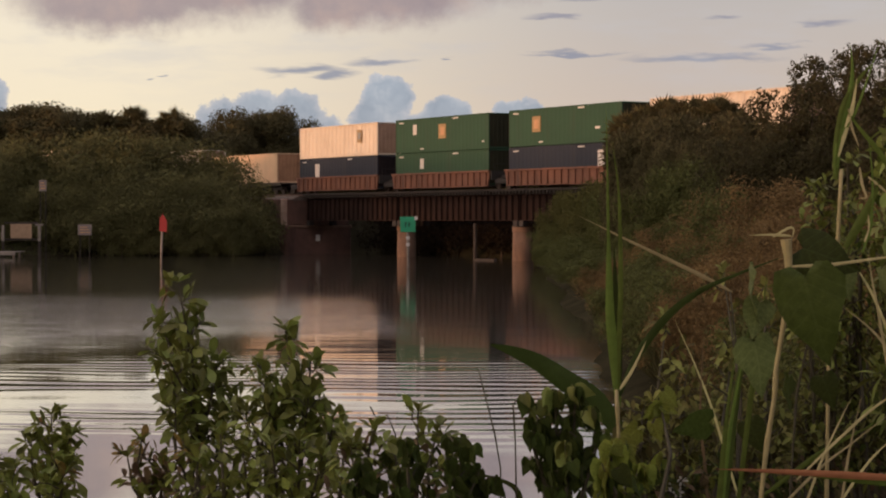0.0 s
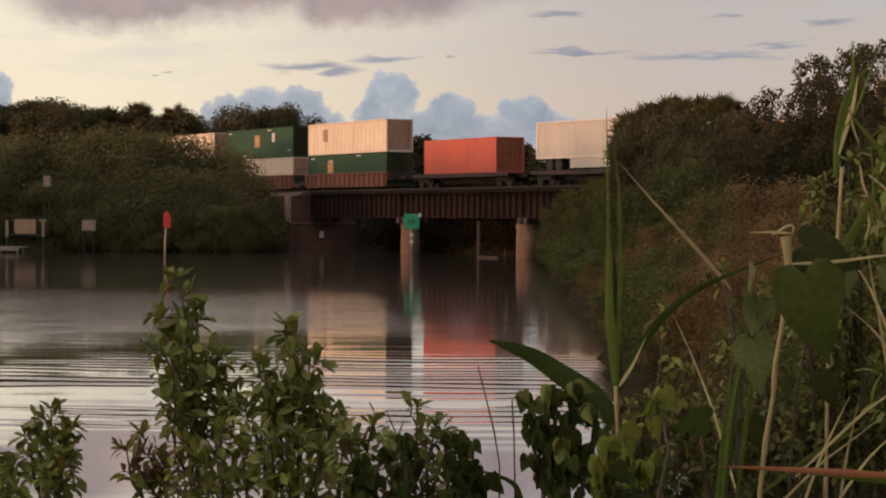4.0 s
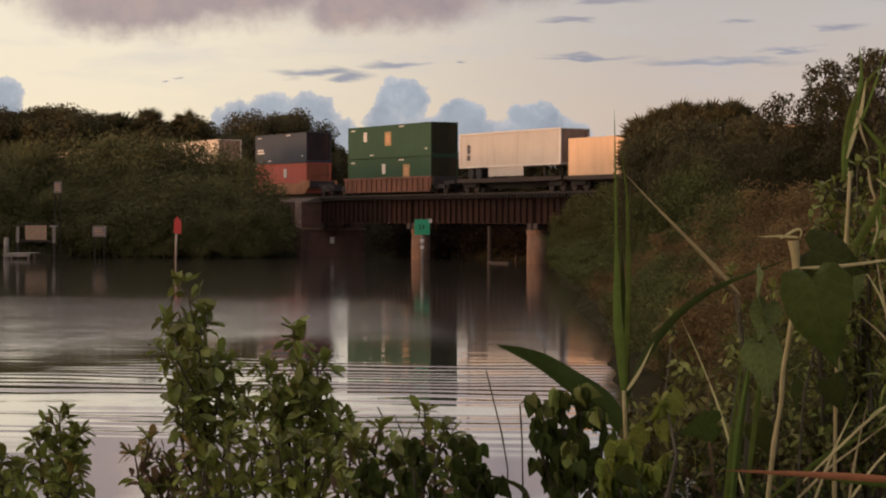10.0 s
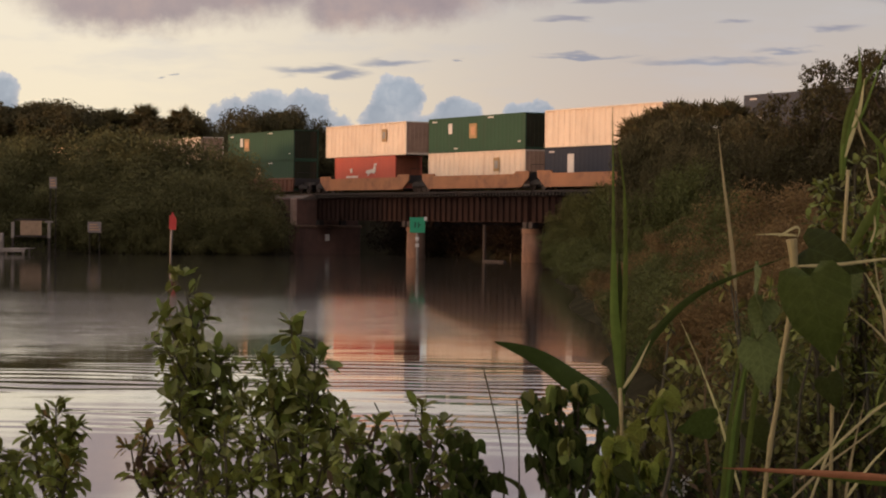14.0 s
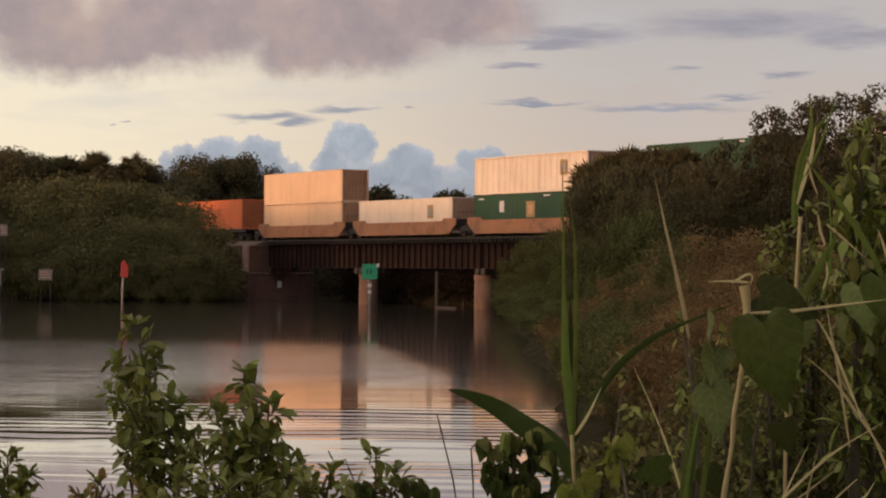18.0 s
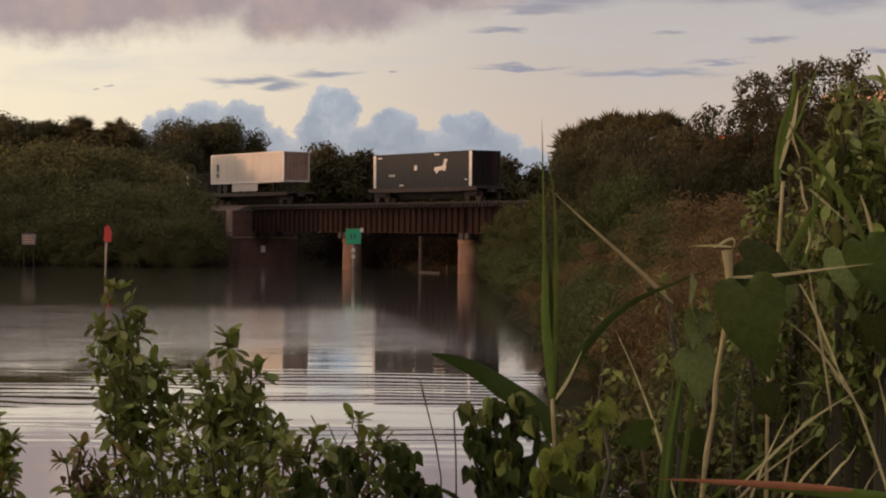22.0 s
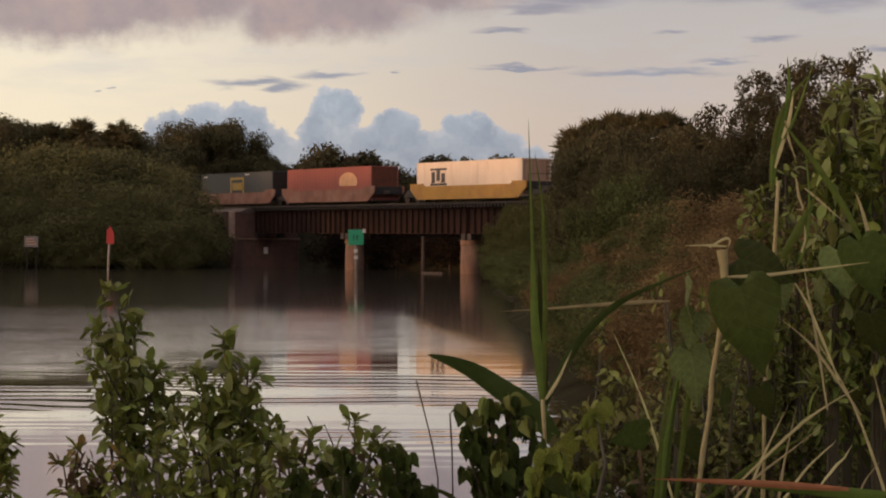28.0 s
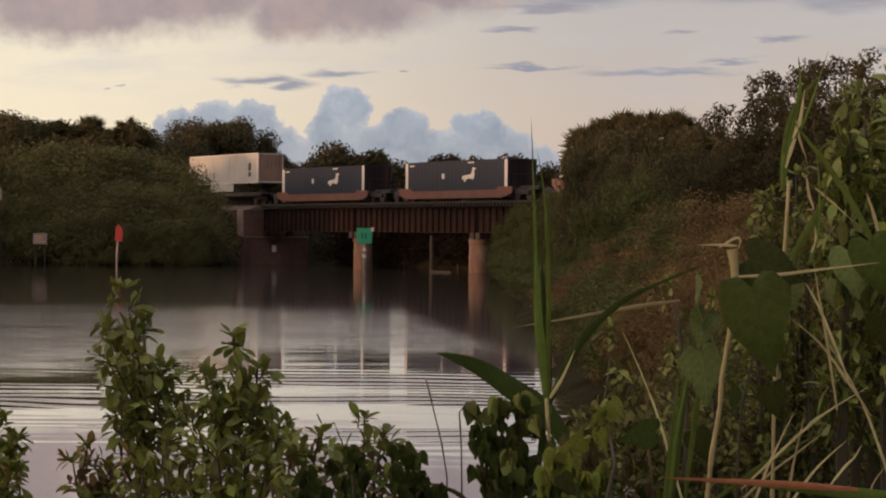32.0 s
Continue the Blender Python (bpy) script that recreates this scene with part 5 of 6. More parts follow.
def make_sun_blockers():
    """Unseen trees added westward, which the low sun clears only above the rails."""
    # added out of view as sun blockers; their height sets the shadow line
    oak = make_tree("shore_oak", "unseen dark broad oak added to keep the low sun off bridge and banks", "tree", 10, 12, 1.5, "oak", 4200, 0.42, 36, 0.16, 0.34, "western shore trees")
    pine = make_tree("shore_pine", "unseen tall bare-trunked pine added so low sun reaches the piers under its crown", "tree", 9, 13.9, 11.3, "dark", 3600, 0.36, 30, 0.10, 0.2, "western shore trees", 3)
    y, used = -150.0, set()
    while y < 190:
        x, yy = -118 + rng.uniform(-2, 2), y + rng.uniform(-2, 2)
        # bare trunks where low rays should reach the piers but not the girders
        src = pine if 107 < yy < 151 else oak
        h = (13.0 + min(1.9, max(0.0, 161 - yy) * 0.03) if yy > -25 else 9.2) + rng.uniform(-0.7, 0.7)
        k = h / TOP[src.name] if src is oak else 1.0
        m = Matrix.Translation((x, yy, ground_at(x, yy))) @ Matrix.Rotation(rng.uniform(0, 6), 4, "Z") @ Matrix.Diagonal((1.1, 1.1, k, 1))
        if src.name in used:
            copy_sized(src, m)
        else:
            used.add(src.name)
            src.matrix_basis = m
        y += 3.6


make_woods()
make_sun_blockers()

# ------------------------------------------------------------------ plants of the near bank
def near_leaf(name, base, tr=0.38, rnd=0.35, rough=0.45, var=0.3, veins=0.0):
    m = material(name, base, rough, var=var, scale=9, fine=60, bump=0.002, obj_rand=rnd, translucent=tr, spec=0.12)
    if veins:
        # a pale midrib and side veins that run out to the edge
        nt = m.node_tree
        sep = nt.nodes.new("ShaderNodeSeparateXYZ")
        nt.links.new(nt.nodes["Texture Coordinate"].outputs["Object"], sep.inputs[0])
        wide = math_node(nt, "ABSOLUTE", sep.outputs[1])
        run = math_node(nt, "FRACT", math_node(nt, "MULTIPLY", math_node(nt, "SUBTRACT", sep.outputs[0], math_node(nt, "MULTIPLY", wide, 0.7)), 6.5))
        rib = math_node(nt, "MAXIMUM", smooth(nt, math_node(nt, "ABSOLUTE", math_node(nt, "SUBTRACT", run, 0.5)), 0.10, 0.02), smooth(nt, wide, 0.022, 0.008))
        pale = tuple(min(1.0, c * 1.7 + 0.02) for c in base)
        for sock in [n.inputs[0 if n.bl_idname == "ShaderNodeBsdfTranslucent" else "Base Color"] for n in nt.nodes if n.bl_idname in ("ShaderNodeBsdfTranslucent", "ShaderNodeBsdfPrincipled")]:
            nt.links.new(mix_col(nt, math_node(nt, "MULTIPLY", rib, veins), sock.links[0].from_socket, pale), sock)
    return m


M_NEAR = {
    "shrub": near_leaf("shrub_leaf", (0.205, 0.225, 0.050), veins=0.3), "tip": near_leaf("young_shrub_leaf", (0.27, 0.185, 0.055)),
    "vine": near_leaf("vine_leaf", (0.056, 0.074, 0.016), veins=0.16), "pale": near_leaf("yellow_green_leaf", (0.190, 0.215, 0.040), veins=0.4),
    "reed": near_leaf("reed_blade", (0.112, 0.152, 0.030)), "straw": near_leaf("dry_straw", (0.46, 0.395, 0.20), 0.15), "rust": near_leaf("rusty_dead_blade", (0.36, 0.16, 0.075), 0.15),
    "dun": near_leaf("dun_dead_blade", (0.26, 0.20, 0.11), 0.15), "dry": near_leaf("dry_brown_leaf", (0.17, 0.115, 0.065), 0.2), "grey": near_leaf("grey_green_leaf", (0.150, 0.182, 0.060), 0.35, veins=0.3), "deep": near_leaf("deep_green_blade", (0.044, 0.064, 0.016)),
}
M_FOLIAGE = material("mixed_foliage", (0.162, 0.180, 0.041), 0.5, var=0.35, scale=9, fine=60, bump=0.002, island=0.45, translucent=0.3, spec=0.3)
M_TANGLE = material("dry_tangle", (0.155, 0.146, 0.044), 0.7, var=0.4, scale=9, fine=60, bump=0.002, island=0.6, translucent=0.25, spec=0.15)
M_STEM = material("green_brown_stem", (0.055, 0.045, 0.024), 0.8, var=0.3, scale=20, fine=90, bump=0.001)
M_CANE = material("yellow_cane", (0.34, 0.27, 0.12), 0.6, var=0.3, scale=12, fine=70, bump=0.001, stain=(0.12, 0.085, 0.035), stain_amt=0.9)


def leaf_mesh(outline, fold, droop, mat, name="leaf"):
    """A leaf along +x, one unit long: half-widths along it, folded at the midrib and drooping to its tip."""
    n = len(outline)
    v, f = [], []
    for i, hw in enumerate(outline):
        x = i / (n - 1)
        z = -droop * x * x
        v += [(x, 0, z), (x, hw, z + fold * hw), (x, -hw, z + fold * hw)]
    for i in range(n - 1):
        a, b = 3 * i, 3 * i + 3
        f += [(a, b, b + 1, a + 1), (a, a + 2, b + 2, b)]
    me = bpy.data.meshes.new(name)
    me.from_pydata(v, [], f)
    me.polygons.foreach_set("use_smooth", [True] * len(f))
    me.materials.append(mat)
    return me


def heart_mesh(fold, droop, curl, mat):
    """A heart-shaped leaf along +x from its stalk, one unit long, with lobes behind the stalk, a folded midrib and a wavy rim."""
    rim = ((0.02, 0.0), (-0.13, 0.15), (-0.10, 0.31), (0.08, 0.42), (0.30, 0.40), (0.52, 0.29), (0.74, 0.16), (0.90, 0.06), (1.0, 0.0))
    rib = (0.0, 0.02, 0.06, 0.16, 0.34, 0.54, 0.75, 0.90, 1.0)
    v, f = [], []
    for i, ((ex, ey), mx) in enumerate(zip(rim, rib)):
        row = []
        for j in (-2, -1, 0, 1, 2):
            k = abs(j) / 2
            x, y = mx + (ex - mx) * k, math.copysign(ey * k, j) if j else 0.0
            row.append((x, y, -droop * x * x + fold * abs(y) - curl * y * y * 2.2 + 0.060 * math.sin(2.3 * i + 1.7 * j) * k * k))
        v += row
    for i in range(len(rim) - 1):
        for j in range(4):
            a = 5 * i + j
            f.append((a, a + 1, a + 6, a + 5))
    me = bpy.data.meshes.new("leaf")
    me.from_pydata(v, [], f)
    me.polygons.foreach_set("use_smooth", [True] * len(f))
    me.materials.append(mat)
    return me


ELLIPSE = (0.014, 0.060, 0.115, 0.165, 0.200, 0.205, 0.155, 0.030)
LONG = (0.02, 0.06, 0.095, 0.11, 0.10, 0.07, 0.01)
LEAVES = {k: [leaf_mesh(ELLIPSE, f_, d_, M_NEAR[k]) for f_, d_ in ((0.35, 0.08), (0.15, 0.22), (0.5, 0.0))] for k in ("shrub", "tip", "dry", "vine", "pale")}
LEAVES["long"] = [leaf_mesh(LONG, f_, d_, M_NEAR["reed"]) for f_, d_ in ((0.4, 0.25), (0.3, 0.5), (0.5, 0.12))]
HEARTS = {k: [heart_mesh(f_, d_, c_, M_NEAR[k]) for f_, d_, c_ in ((0.15, 0.15, 0.2), (0.35, 0.30, 0.5), (0.6, 0.2, 0.1))] for k in ("vine", "pale", "grey", "dry")}


def set_leaf(parent, me, at, along, size, roll, name="leaf"):
    ob = new(name, me)
    ob.parent = parent
    q = Vector(along).to_track_quat("X", "Z").to_matrix().to_4x4()
    ob.matrix_basis = Matrix.Translation(at) @ q @ Matrix.Rotation(roll, 4, "X") @ Matrix.Diagonal((size, size, size, 1))
    return ob


def unit(v):
    return v / (np.linalg.norm(v) + 1e-9)


def shrub(label, stems, leaf, per, spread, kinds=("shrub",), tip="tip", sides=5, group="near bank shrubs", hearts=False, name="shrub", most=230, rest_mat=None):
    """A bush of leafy stems. stems: rows of (u, v, d) of the tip and (u, v, d) below it; leaves stand round every stem and its side twigs."""
    foot = sight(*stems[0][1])
    gz = ground_at(foot.x, foot.y)
    base = Vector((foot.x, foot.y, gz))
    ob = thing(name, label, "shrub" if not hearts else "vine", group)
    ob.location = base
    left = most
    rest = []
    for top, low in stems:
        a, b = sight(*low) - base, sight(*top) - base
        root = Vector((a.x * 0.6, a.y * 0.6, 0.0))
        bend = (a + b) / 2 + Vector(rng.normal(scale=0.012, size=3))
        wood = Mesh().tube([root, a * 1.0, bend, b], [0.006, 0.0046, 0.0034, 0.0016], 5)
        todo = []
        for i in range(sides):
            k = (i + rng.uniform(0.1, 0.9)) / sides
            p = a.lerp(b, k) + Vector(rng.normal(scale=0.006, size=3))
            ang = i * 2.4 + rng.uniform(-0.5, 0.5)
            reach = spread * (1.15 - 0.75 * k) * rng.uniform(0.6, 1.2)
            out = Vector((math.cos(ang), math.sin(ang) * 0.8, rng.uniform(0.2, 0.9))).normalized()
            e = p + out * reach
            wood.tube([p, (p + e) / 2 + Vector((0, 0, 0.006)), e], [0.0024, 0.0018, 0.0008], 4)
            for j in range(per):
                kk = (j + 0.6) / per
                at = p.lerp(e, kk)
                turn = j * 2.4 + rng.uniform(-0.4, 0.4)
                side = out.cross(Vector((math.cos(turn), math.sin(turn), 0.3))).normalized()
                along = side * 1.0 + out * rng.uniform(0.2, 0.8) + Vector((0, 0, rng.uniform(-0.35, 0.3)))
                if hearts:
                    along = Vector((rng.uniform(-0.7, 0.7), rng.uniform(-0.5, 0.1), rng.uniform(-1.2, -0.4)))
                kd = tip if (k > 0.72 and rng.random() < 0.55) else kinds[int(rng.integers(len(kinds)))]
                todo.append((kd, at, along, leaf * rng.uniform(0.65, 1.25), rng.uniform(0.8, 2.0) if hearts else rng.uniform(-0.8, 0.8)))
        part("stem", wood, M_STEM, ob)
        for j in range(6):
            along = Vector((math.cos(j * 1.05 + 0.3), math.sin(j * 1.05 + 0.3), rng.uniform(0.3, 1.1)))
            roll = rng.uniform(-0.5, 0.5)
            if hearts:
                along, roll = Vector((rng.uniform(-0.9, 0.9), rng.uniform(-0.4, 0.1), rng.uniform(-1.1, -0.1))), rng.uniform(0.9, 1.9)
            todo.append((tip if rng.random() < 0.7 else kinds[0], b, along, leaf * rng.uniform(0.8, 1.2), roll))
        share = most // len(stems)
        for n_, (kd, at, along, size, roll) in enumerate(todo):
            me = (HEARTS if hearts else LEAVES)[kd][n_ % 3]
            if n_ < share:
                set_leaf(ob, me, at, along, size, roll)
            else:
                q = Vector(along).to_track_quat("X", "Z").to_matrix().to_4x4()
                m4 = Matrix.Translation(at) @ q @ Matrix.Rotation(roll, 4, "X") @ Matrix.Diagonal((size, size, size, 1))
                rest.append((me, m4))
    if rest:
        more = Mesh()
        for me, m4 in rest:
            more.add([m4 @ v_.co for v_ in me.vertices], [tuple(p_.vertices) for p_ in me.polygons])
        o = new("foliage", bpy.data.meshes.new("foliage"))
        o.data.from_pydata(more.v, [], more.f)
        o.data.polygons.foreach_set("use_smooth", [True] * len(o.data.polygons))
        o.data.materials.append(rest_mat or M_FOLIAGE)
        o.parent = ob
        tagged(o, kind="stuff")
    return ob


def blade_mesh(pts, width, mat, name="blade", fold=0.5, tipw=0.02, thick=1.0):
    """A long grass blade along a bent line, widest a third of the way up, with a midrib fold."""
    P = [Vector(p) for p in pts]
    n = 14
    line = []
    for i in range(n + 1):
        t = i / n * (len(P) - 1)
        k = min(int(t), len(P) - 2)
        f = t - k
        p0, p1, p2, p3 = P[max(k - 1, 0)], P[k], P[k + 1], P[min(k + 2, len(P) - 1)]
        line.append(0.5 * ((2 * p1) + (p2 - p0) * f + (2 * p0 - 5 * p1 + 4 * p2 - p3) * f * f + (3 * p1 - p0 - 3 * p2 + p3) * f ** 3))
    v, f_ = [], []
    for i, p in enumerate(line):
        t = i / n
        d = (line[min(i + 1, n)] - line[max(i - 1, 0)]).normalized()
        side = d.cross(Vector((0.15, 1, 0.1))).normalized()
        up = side.cross(d)
        w_ = width * 0.5 * min(1.0, 0.45 + 2.2 * t) * max(tipw, (1 - t ** 2.2))
        v += [p - side * w_ + up * fold * w_, p, p + side * w_ + up * fold * w_]
    for i in range(n):
        a, b = 3 * i, 3 * i + 3
        f_ += [(a, a + 1, b + 1, b), (a + 1, a + 2, b + 2, b + 1)]
    me = bpy.data.meshes.new(name)
    me.from_pydata([tuple(p) for p in v], [], f_)
    me.polygons.foreach_set("use_smooth", [True] * len(f_))
    me.materials.append(mat)
    return me


nodding = []     # reeds that lean with the wind
swinging = []     # (blade, its hinge on the stalk)
REACH = 1.36     # the reeds and canes stand about four metres off


def near(u, v, d):
    return sight(u, v, d * REACH)


def rooted(name, label, category, u, v, d, group=""):
    p = near(u, v, d)
    ob = thing(name, label, category, group)
    ob.location = (p.x, p.y, ground_at(p.x, p.y))
    return ob


def cane(ob, pts, r0, r1, mat, name="stalk"):
    """A stalk with swollen nodes through bearings (u, v, d), carried down to the ground."""
    P = [near(*p) - ob.location for p in pts]
    r0, r1 = r0 * REACH, r1 * REACH
    root = Vector((P[0].x * 0.7, P[0].y * 0.7, -0.02))
    line, rad = [root], [r0]
    allp = [root] + P
    for a, b in zip(allp, allp[1:]):
        steps = max(2, int((b - a).length / 0.07))
        for i in range(1, steps + 1):
            line.append(a.lerp(b, i / steps))
    n = len(line)
    rad = [(r0 + (r1 - r0) * i / (n - 1)) * (1.25 if i % 3 == 0 else 1.0) for i in range(n)]
    return part(name, Mesh().tube(line, rad, 7), mat, ob, "", True)


def blade(ob, pts, width, mat, name="blade", label=""):
    me = blade_mesh([near(*p) - ob.location for p in pts], width * REACH, M_NEAR[mat], name)
    return part(name, me, None, ob, label)


def make_near_bank():
    # leafy shrubs before the water
    shrub("tall leafy green shrub with yellowish young tips", [
        ((315, 500, 4.7), (352, 790, 4.7)), ((285, 575, 4.75), (340, 700, 4.7)), ((385, 640, 4.7), (350, 780, 4.7)), ((300, 640, 4.6), (340, 800, 4.7)),
        ((345, 560, 4.8), (350, 760, 4.8)), ((410, 700, 4.7), (370, 860, 4.7)), ((310, 720, 4.6), (350, 880, 4.7))], 0.039, 9, 0.074, sides=10)
    shrub("leafy green shrub with pale young tips", [
        ((505, 585, 4.5), (515, 800, 4.5)), ((465, 650, 4.5), (500, 800, 4.5)), ((550, 640, 4.5), (520, 800, 4.5)), ((480, 720, 4.45), (490, 860, 4.5)),
        ((545, 705, 4.45), (530, 860, 4.5)), ((590, 740, 4.45), (560, 880, 4.5)), ((440, 730, 4.5), (470, 880, 4.5))], 0.038, 9, 0.074, sides=10)
    shrub("small leafy shrub sprig over the water", [
        ((90, 735, 4.9), (85, 890, 4.9)), ((55, 775, 4.9), (75, 900, 4.9)), ((125, 770, 4.9), (100, 900, 4.9)), ((110, 820, 4.8), (100, 920, 4.8))], 0.037, 8, 0.058, sides=9)
    shrub("low leafy shrub sprig with dry tips", [
        ((250, 780, 4.6), (285, 900, 4.6)), ((225, 810, 4.6), (265, 910, 4.6)), ((295, 820, 4.6), (295, 920, 4.6)), ((340, 800, 4.5), (330, 920, 4.5))], 0.033, 7, 0.05, ("shrub", "dry"), sides=8)
    shrub("low leafy shrub at the water's edge", [
        ((-20, 820, 4.6), (-10, 920, 4.6)), ((20, 830, 4.7), (15, 930, 4.6)), ((-60, 800, 4.7), (-50, 930, 4.6)), ((-110, 780, 4.8), (-100, 930, 4.6))], 0.037, 8, 0.058, sides=9)
    shrub("dense green shrub low on the bank", [
        ((390, 770, 4.3), (400, 930, 4.3)), ((430, 800, 4.3), (440, 930, 4.3)), ((350, 820, 4.3), (370, 940, 4.3)), ((480, 790, 4.2), (480, 930, 4.3)), ((530, 780, 4.2), (520, 930, 4.3)),
        ((570, 810, 4.2), (560, 930, 4.3)), ((610, 770, 4.3), (600, 930, 4.3))], 0.033, 8, 0.06, sides=7)
    shrub("dense green shrub with mixed dry leaves", [
        ((620, 790, 4.1), (630, 930, 4.1)), ((660, 760, 4.1), (660, 930, 4.1)), ((700, 800, 4.1), (700, 930, 4.1)), ((740, 730, 4.2), (735, 930, 4.1)), ((775, 760, 4.2), (760, 930, 4.1)),
        ((800, 800, 4.1), (790, 930, 4.1))], 0.036, 8, 0.062, ("shrub", "vine", "dry"), "shrub", sides=7)
    # vines with round leaves
    shrub("trailing vine with dark rounded leaves", [
        ((815, 780, 3.9), (820, 930, 3.9)), ((850, 832, 3.9), (850, 930, 3.9)), ((720, 790, 3.9), (725, 930, 3.9)), ((640, 830, 3.9), (650, 930, 3.9))],
        0.030, 6, 0.06, ("vine",), "vine", 7, "near bank vines", True, "vine")
    shrub("dark vine clump climbing beside the reeds", [
        ((985, 700, 4.0), (985, 860, 4.0)), ((950, 720, 4.0), (965, 860, 4.0)), ((1020, 690, 4.0), (1010, 860, 4.0)), ((1050, 730, 4.0), (1030, 880, 4.0)), 
        ((1000, 790, 3.9), (1000, 930, 3.9))], 0.031, 6, 0.058, ("vine",), "vine", 8, "near bank vines", True, "vine")
    shrub("vine with yellow-green heart leaves at the reed's foot", [
        ((1085, 790, 3.4), (1085, 930, 3.4)), ((1065, 820, 3.4), (1075, 930, 3.4)), ((1130, 830, 3.5), (1110, 930, 3.4)), ((1170, 720, 3.7), (1160, 930, 3.6))],
        0.036, 3, 0.04, ("pale", "vine"), "pale", 4, "near bank vines", True, "vine")
    rows = []
    for i in range(7):
        rows.append([((1120 + 80 * i + rng.uniform(-25, 25), 560 + rng.uniform(0, 200) - 45 * i + 70 * k, 4.6 + 0.15 * i), (1120 + 80 * i + rng.uniform(-30, 30), 880, 4.4 + 0.1 * i)) for k in range(5)])
    for i, r in enumerate(rows):
        shrub("tangled bank weed with dull green and dry leaves", r, 0.028, 11, 0.085, ("vine", "dry", "shrub", "vine"), "pale", 11, "bank weeds", False, "weed", 75, M_TANGLE)
    for i in range(5):
        u0 = 1455 + 52 * i
        shrub("leafy climbing weed on the high bank", [((u0 + rng.uniform(-30, 30), v + rng.uniform(-40, 40) - 16 * i, 4.9 + 0.2 * i), (u0 + rng.uniform(-20, 20), v + 170, 4.9 + 0.2 * i)) for v in (330, 420, 510, 600, 700)],
              0.026, 12, 0.085, ("shrub", "vine", "pale"), "pale", 11, "bank weeds", False, "weed", 75)
    # the tall reed before the bridge
    r = rooted("reed", "tall green reed with upright blades and a pale stalk", "reed", 1078, 700, 3.2, "reeds")
    nodding.append(r)
    cane(r, [(1087, 880, 3.2), (1083, 760, 3.2), (1079, 690, 3.2)], 0.0030, 0.0026, M_CANE)
    blade(r, [(1083, 720, 3.2), (1074, 630, 3.2), (1066, 560, 3.2), (1063, 470, 3.2), (1060, 420, 3.2)], 0.0165, "reed")
    blade(r, [(1078, 700, 3.21), (1068, 560, 3.21), (1062, 430, 3.21), (1059, 320, 3.21), (1055, 190, 3.21)], 0.0066, "reed")
    blade(r, [(1083, 700, 3.2), (1083, 600, 3.2), (1084, 500, 3.2), (1082, 400, 3.2), (1078, 330, 3.2), (1066, 250, 3.2)], 0.0080, "reed")
    blade(r, [(1081, 710, 3.22), (1079, 620, 3.22), (1076, 540, 3.22), (1072, 440, 3.22)], 0.016, "deep")
    blade(r, [(1084, 700, 3.2), (1118, 625, 3.2), (1165, 562, 3.18), (1215, 520, 3.15), (1275, 490, 3.1), (1375, 450, 3.05)], 0.013, "deep")
    blade(r, [(1085, 690, 3.18), (1107, 655, 3.18), (1131, 603, 3.18)], 0.0055, "straw")
    # the broad lance leaf across the water
    r = rooted("reed", "broad dark green reed leaf leaning out over the water", "reed", 1085, 800, 3.5, "reeds")
    cane(r, [(1100, 880, 3.5), (1094, 770, 3.5)], 0.005, 0.004, M_CANE)
    blade(r, [(1104, 780, 3.5), (1058, 716, 3.5), (1000, 676, 3.5), (950, 642, 3.5), (905, 622, 3.48), (866, 610, 3.45)], 0.040, "deep")
    # cut cane and its straw
    r = rooted("cane", "cut yellow cane standing among the weeds", "reed", 1350, 760, 3.0, "canes")
    cane(r, [(1348, 878, 3.0), (1358, 785, 3.0), (1371, 705, 3.0), (1374, 650, 3.0), (1387, 575, 3.0), (1396, 495, 3.0), (1393, 440, 3.0)], 0.0036, 0.0032, M_CANE)
    part("cut_end", Mesh().tube([near(1397, 490, 2.99) - r.location, near(1395, 455, 2.99) - r.location, near(1391, 424, 2.99) - r.location], [0.0066, 0.0078, 0.0104], 9), M_CANE, r, "flared pale cut end")
    blade(r, [(1402, 472, 2.98), (1470, 469, 2.98), (1545, 459, 2.98), (1656, 445, 2.98)], 0.0055, "straw")
    blade(r, [(1400, 418, 3.0), (1365, 416, 3.0), (1325, 417, 3.0)], 0.0040, "straw")
    blade(r, [(1368, 420, 3.0), (1396, 404, 3.0), (1405, 408, 3.0), (1400, 424, 3.0)], 0.0040, "straw")
    # the dead rust-coloured blade lying level
    r = rooted("dead_blade", "long rust-coloured dead blade lying level in the weeds", "grass", 1500, 845, 2.8, "reeds")
    blade(r, [(1740, 866, 2.86), (1600, 856, 2.86), (1500, 848, 2.86), (1400, 838, 2.86)], 0.016, "reed")
    blade(r, [(1620, 850, 2.84), (1490, 842, 2.84), (1380, 836, 2.84), (1266, 831, 2.84)], 0.0105, "rust")
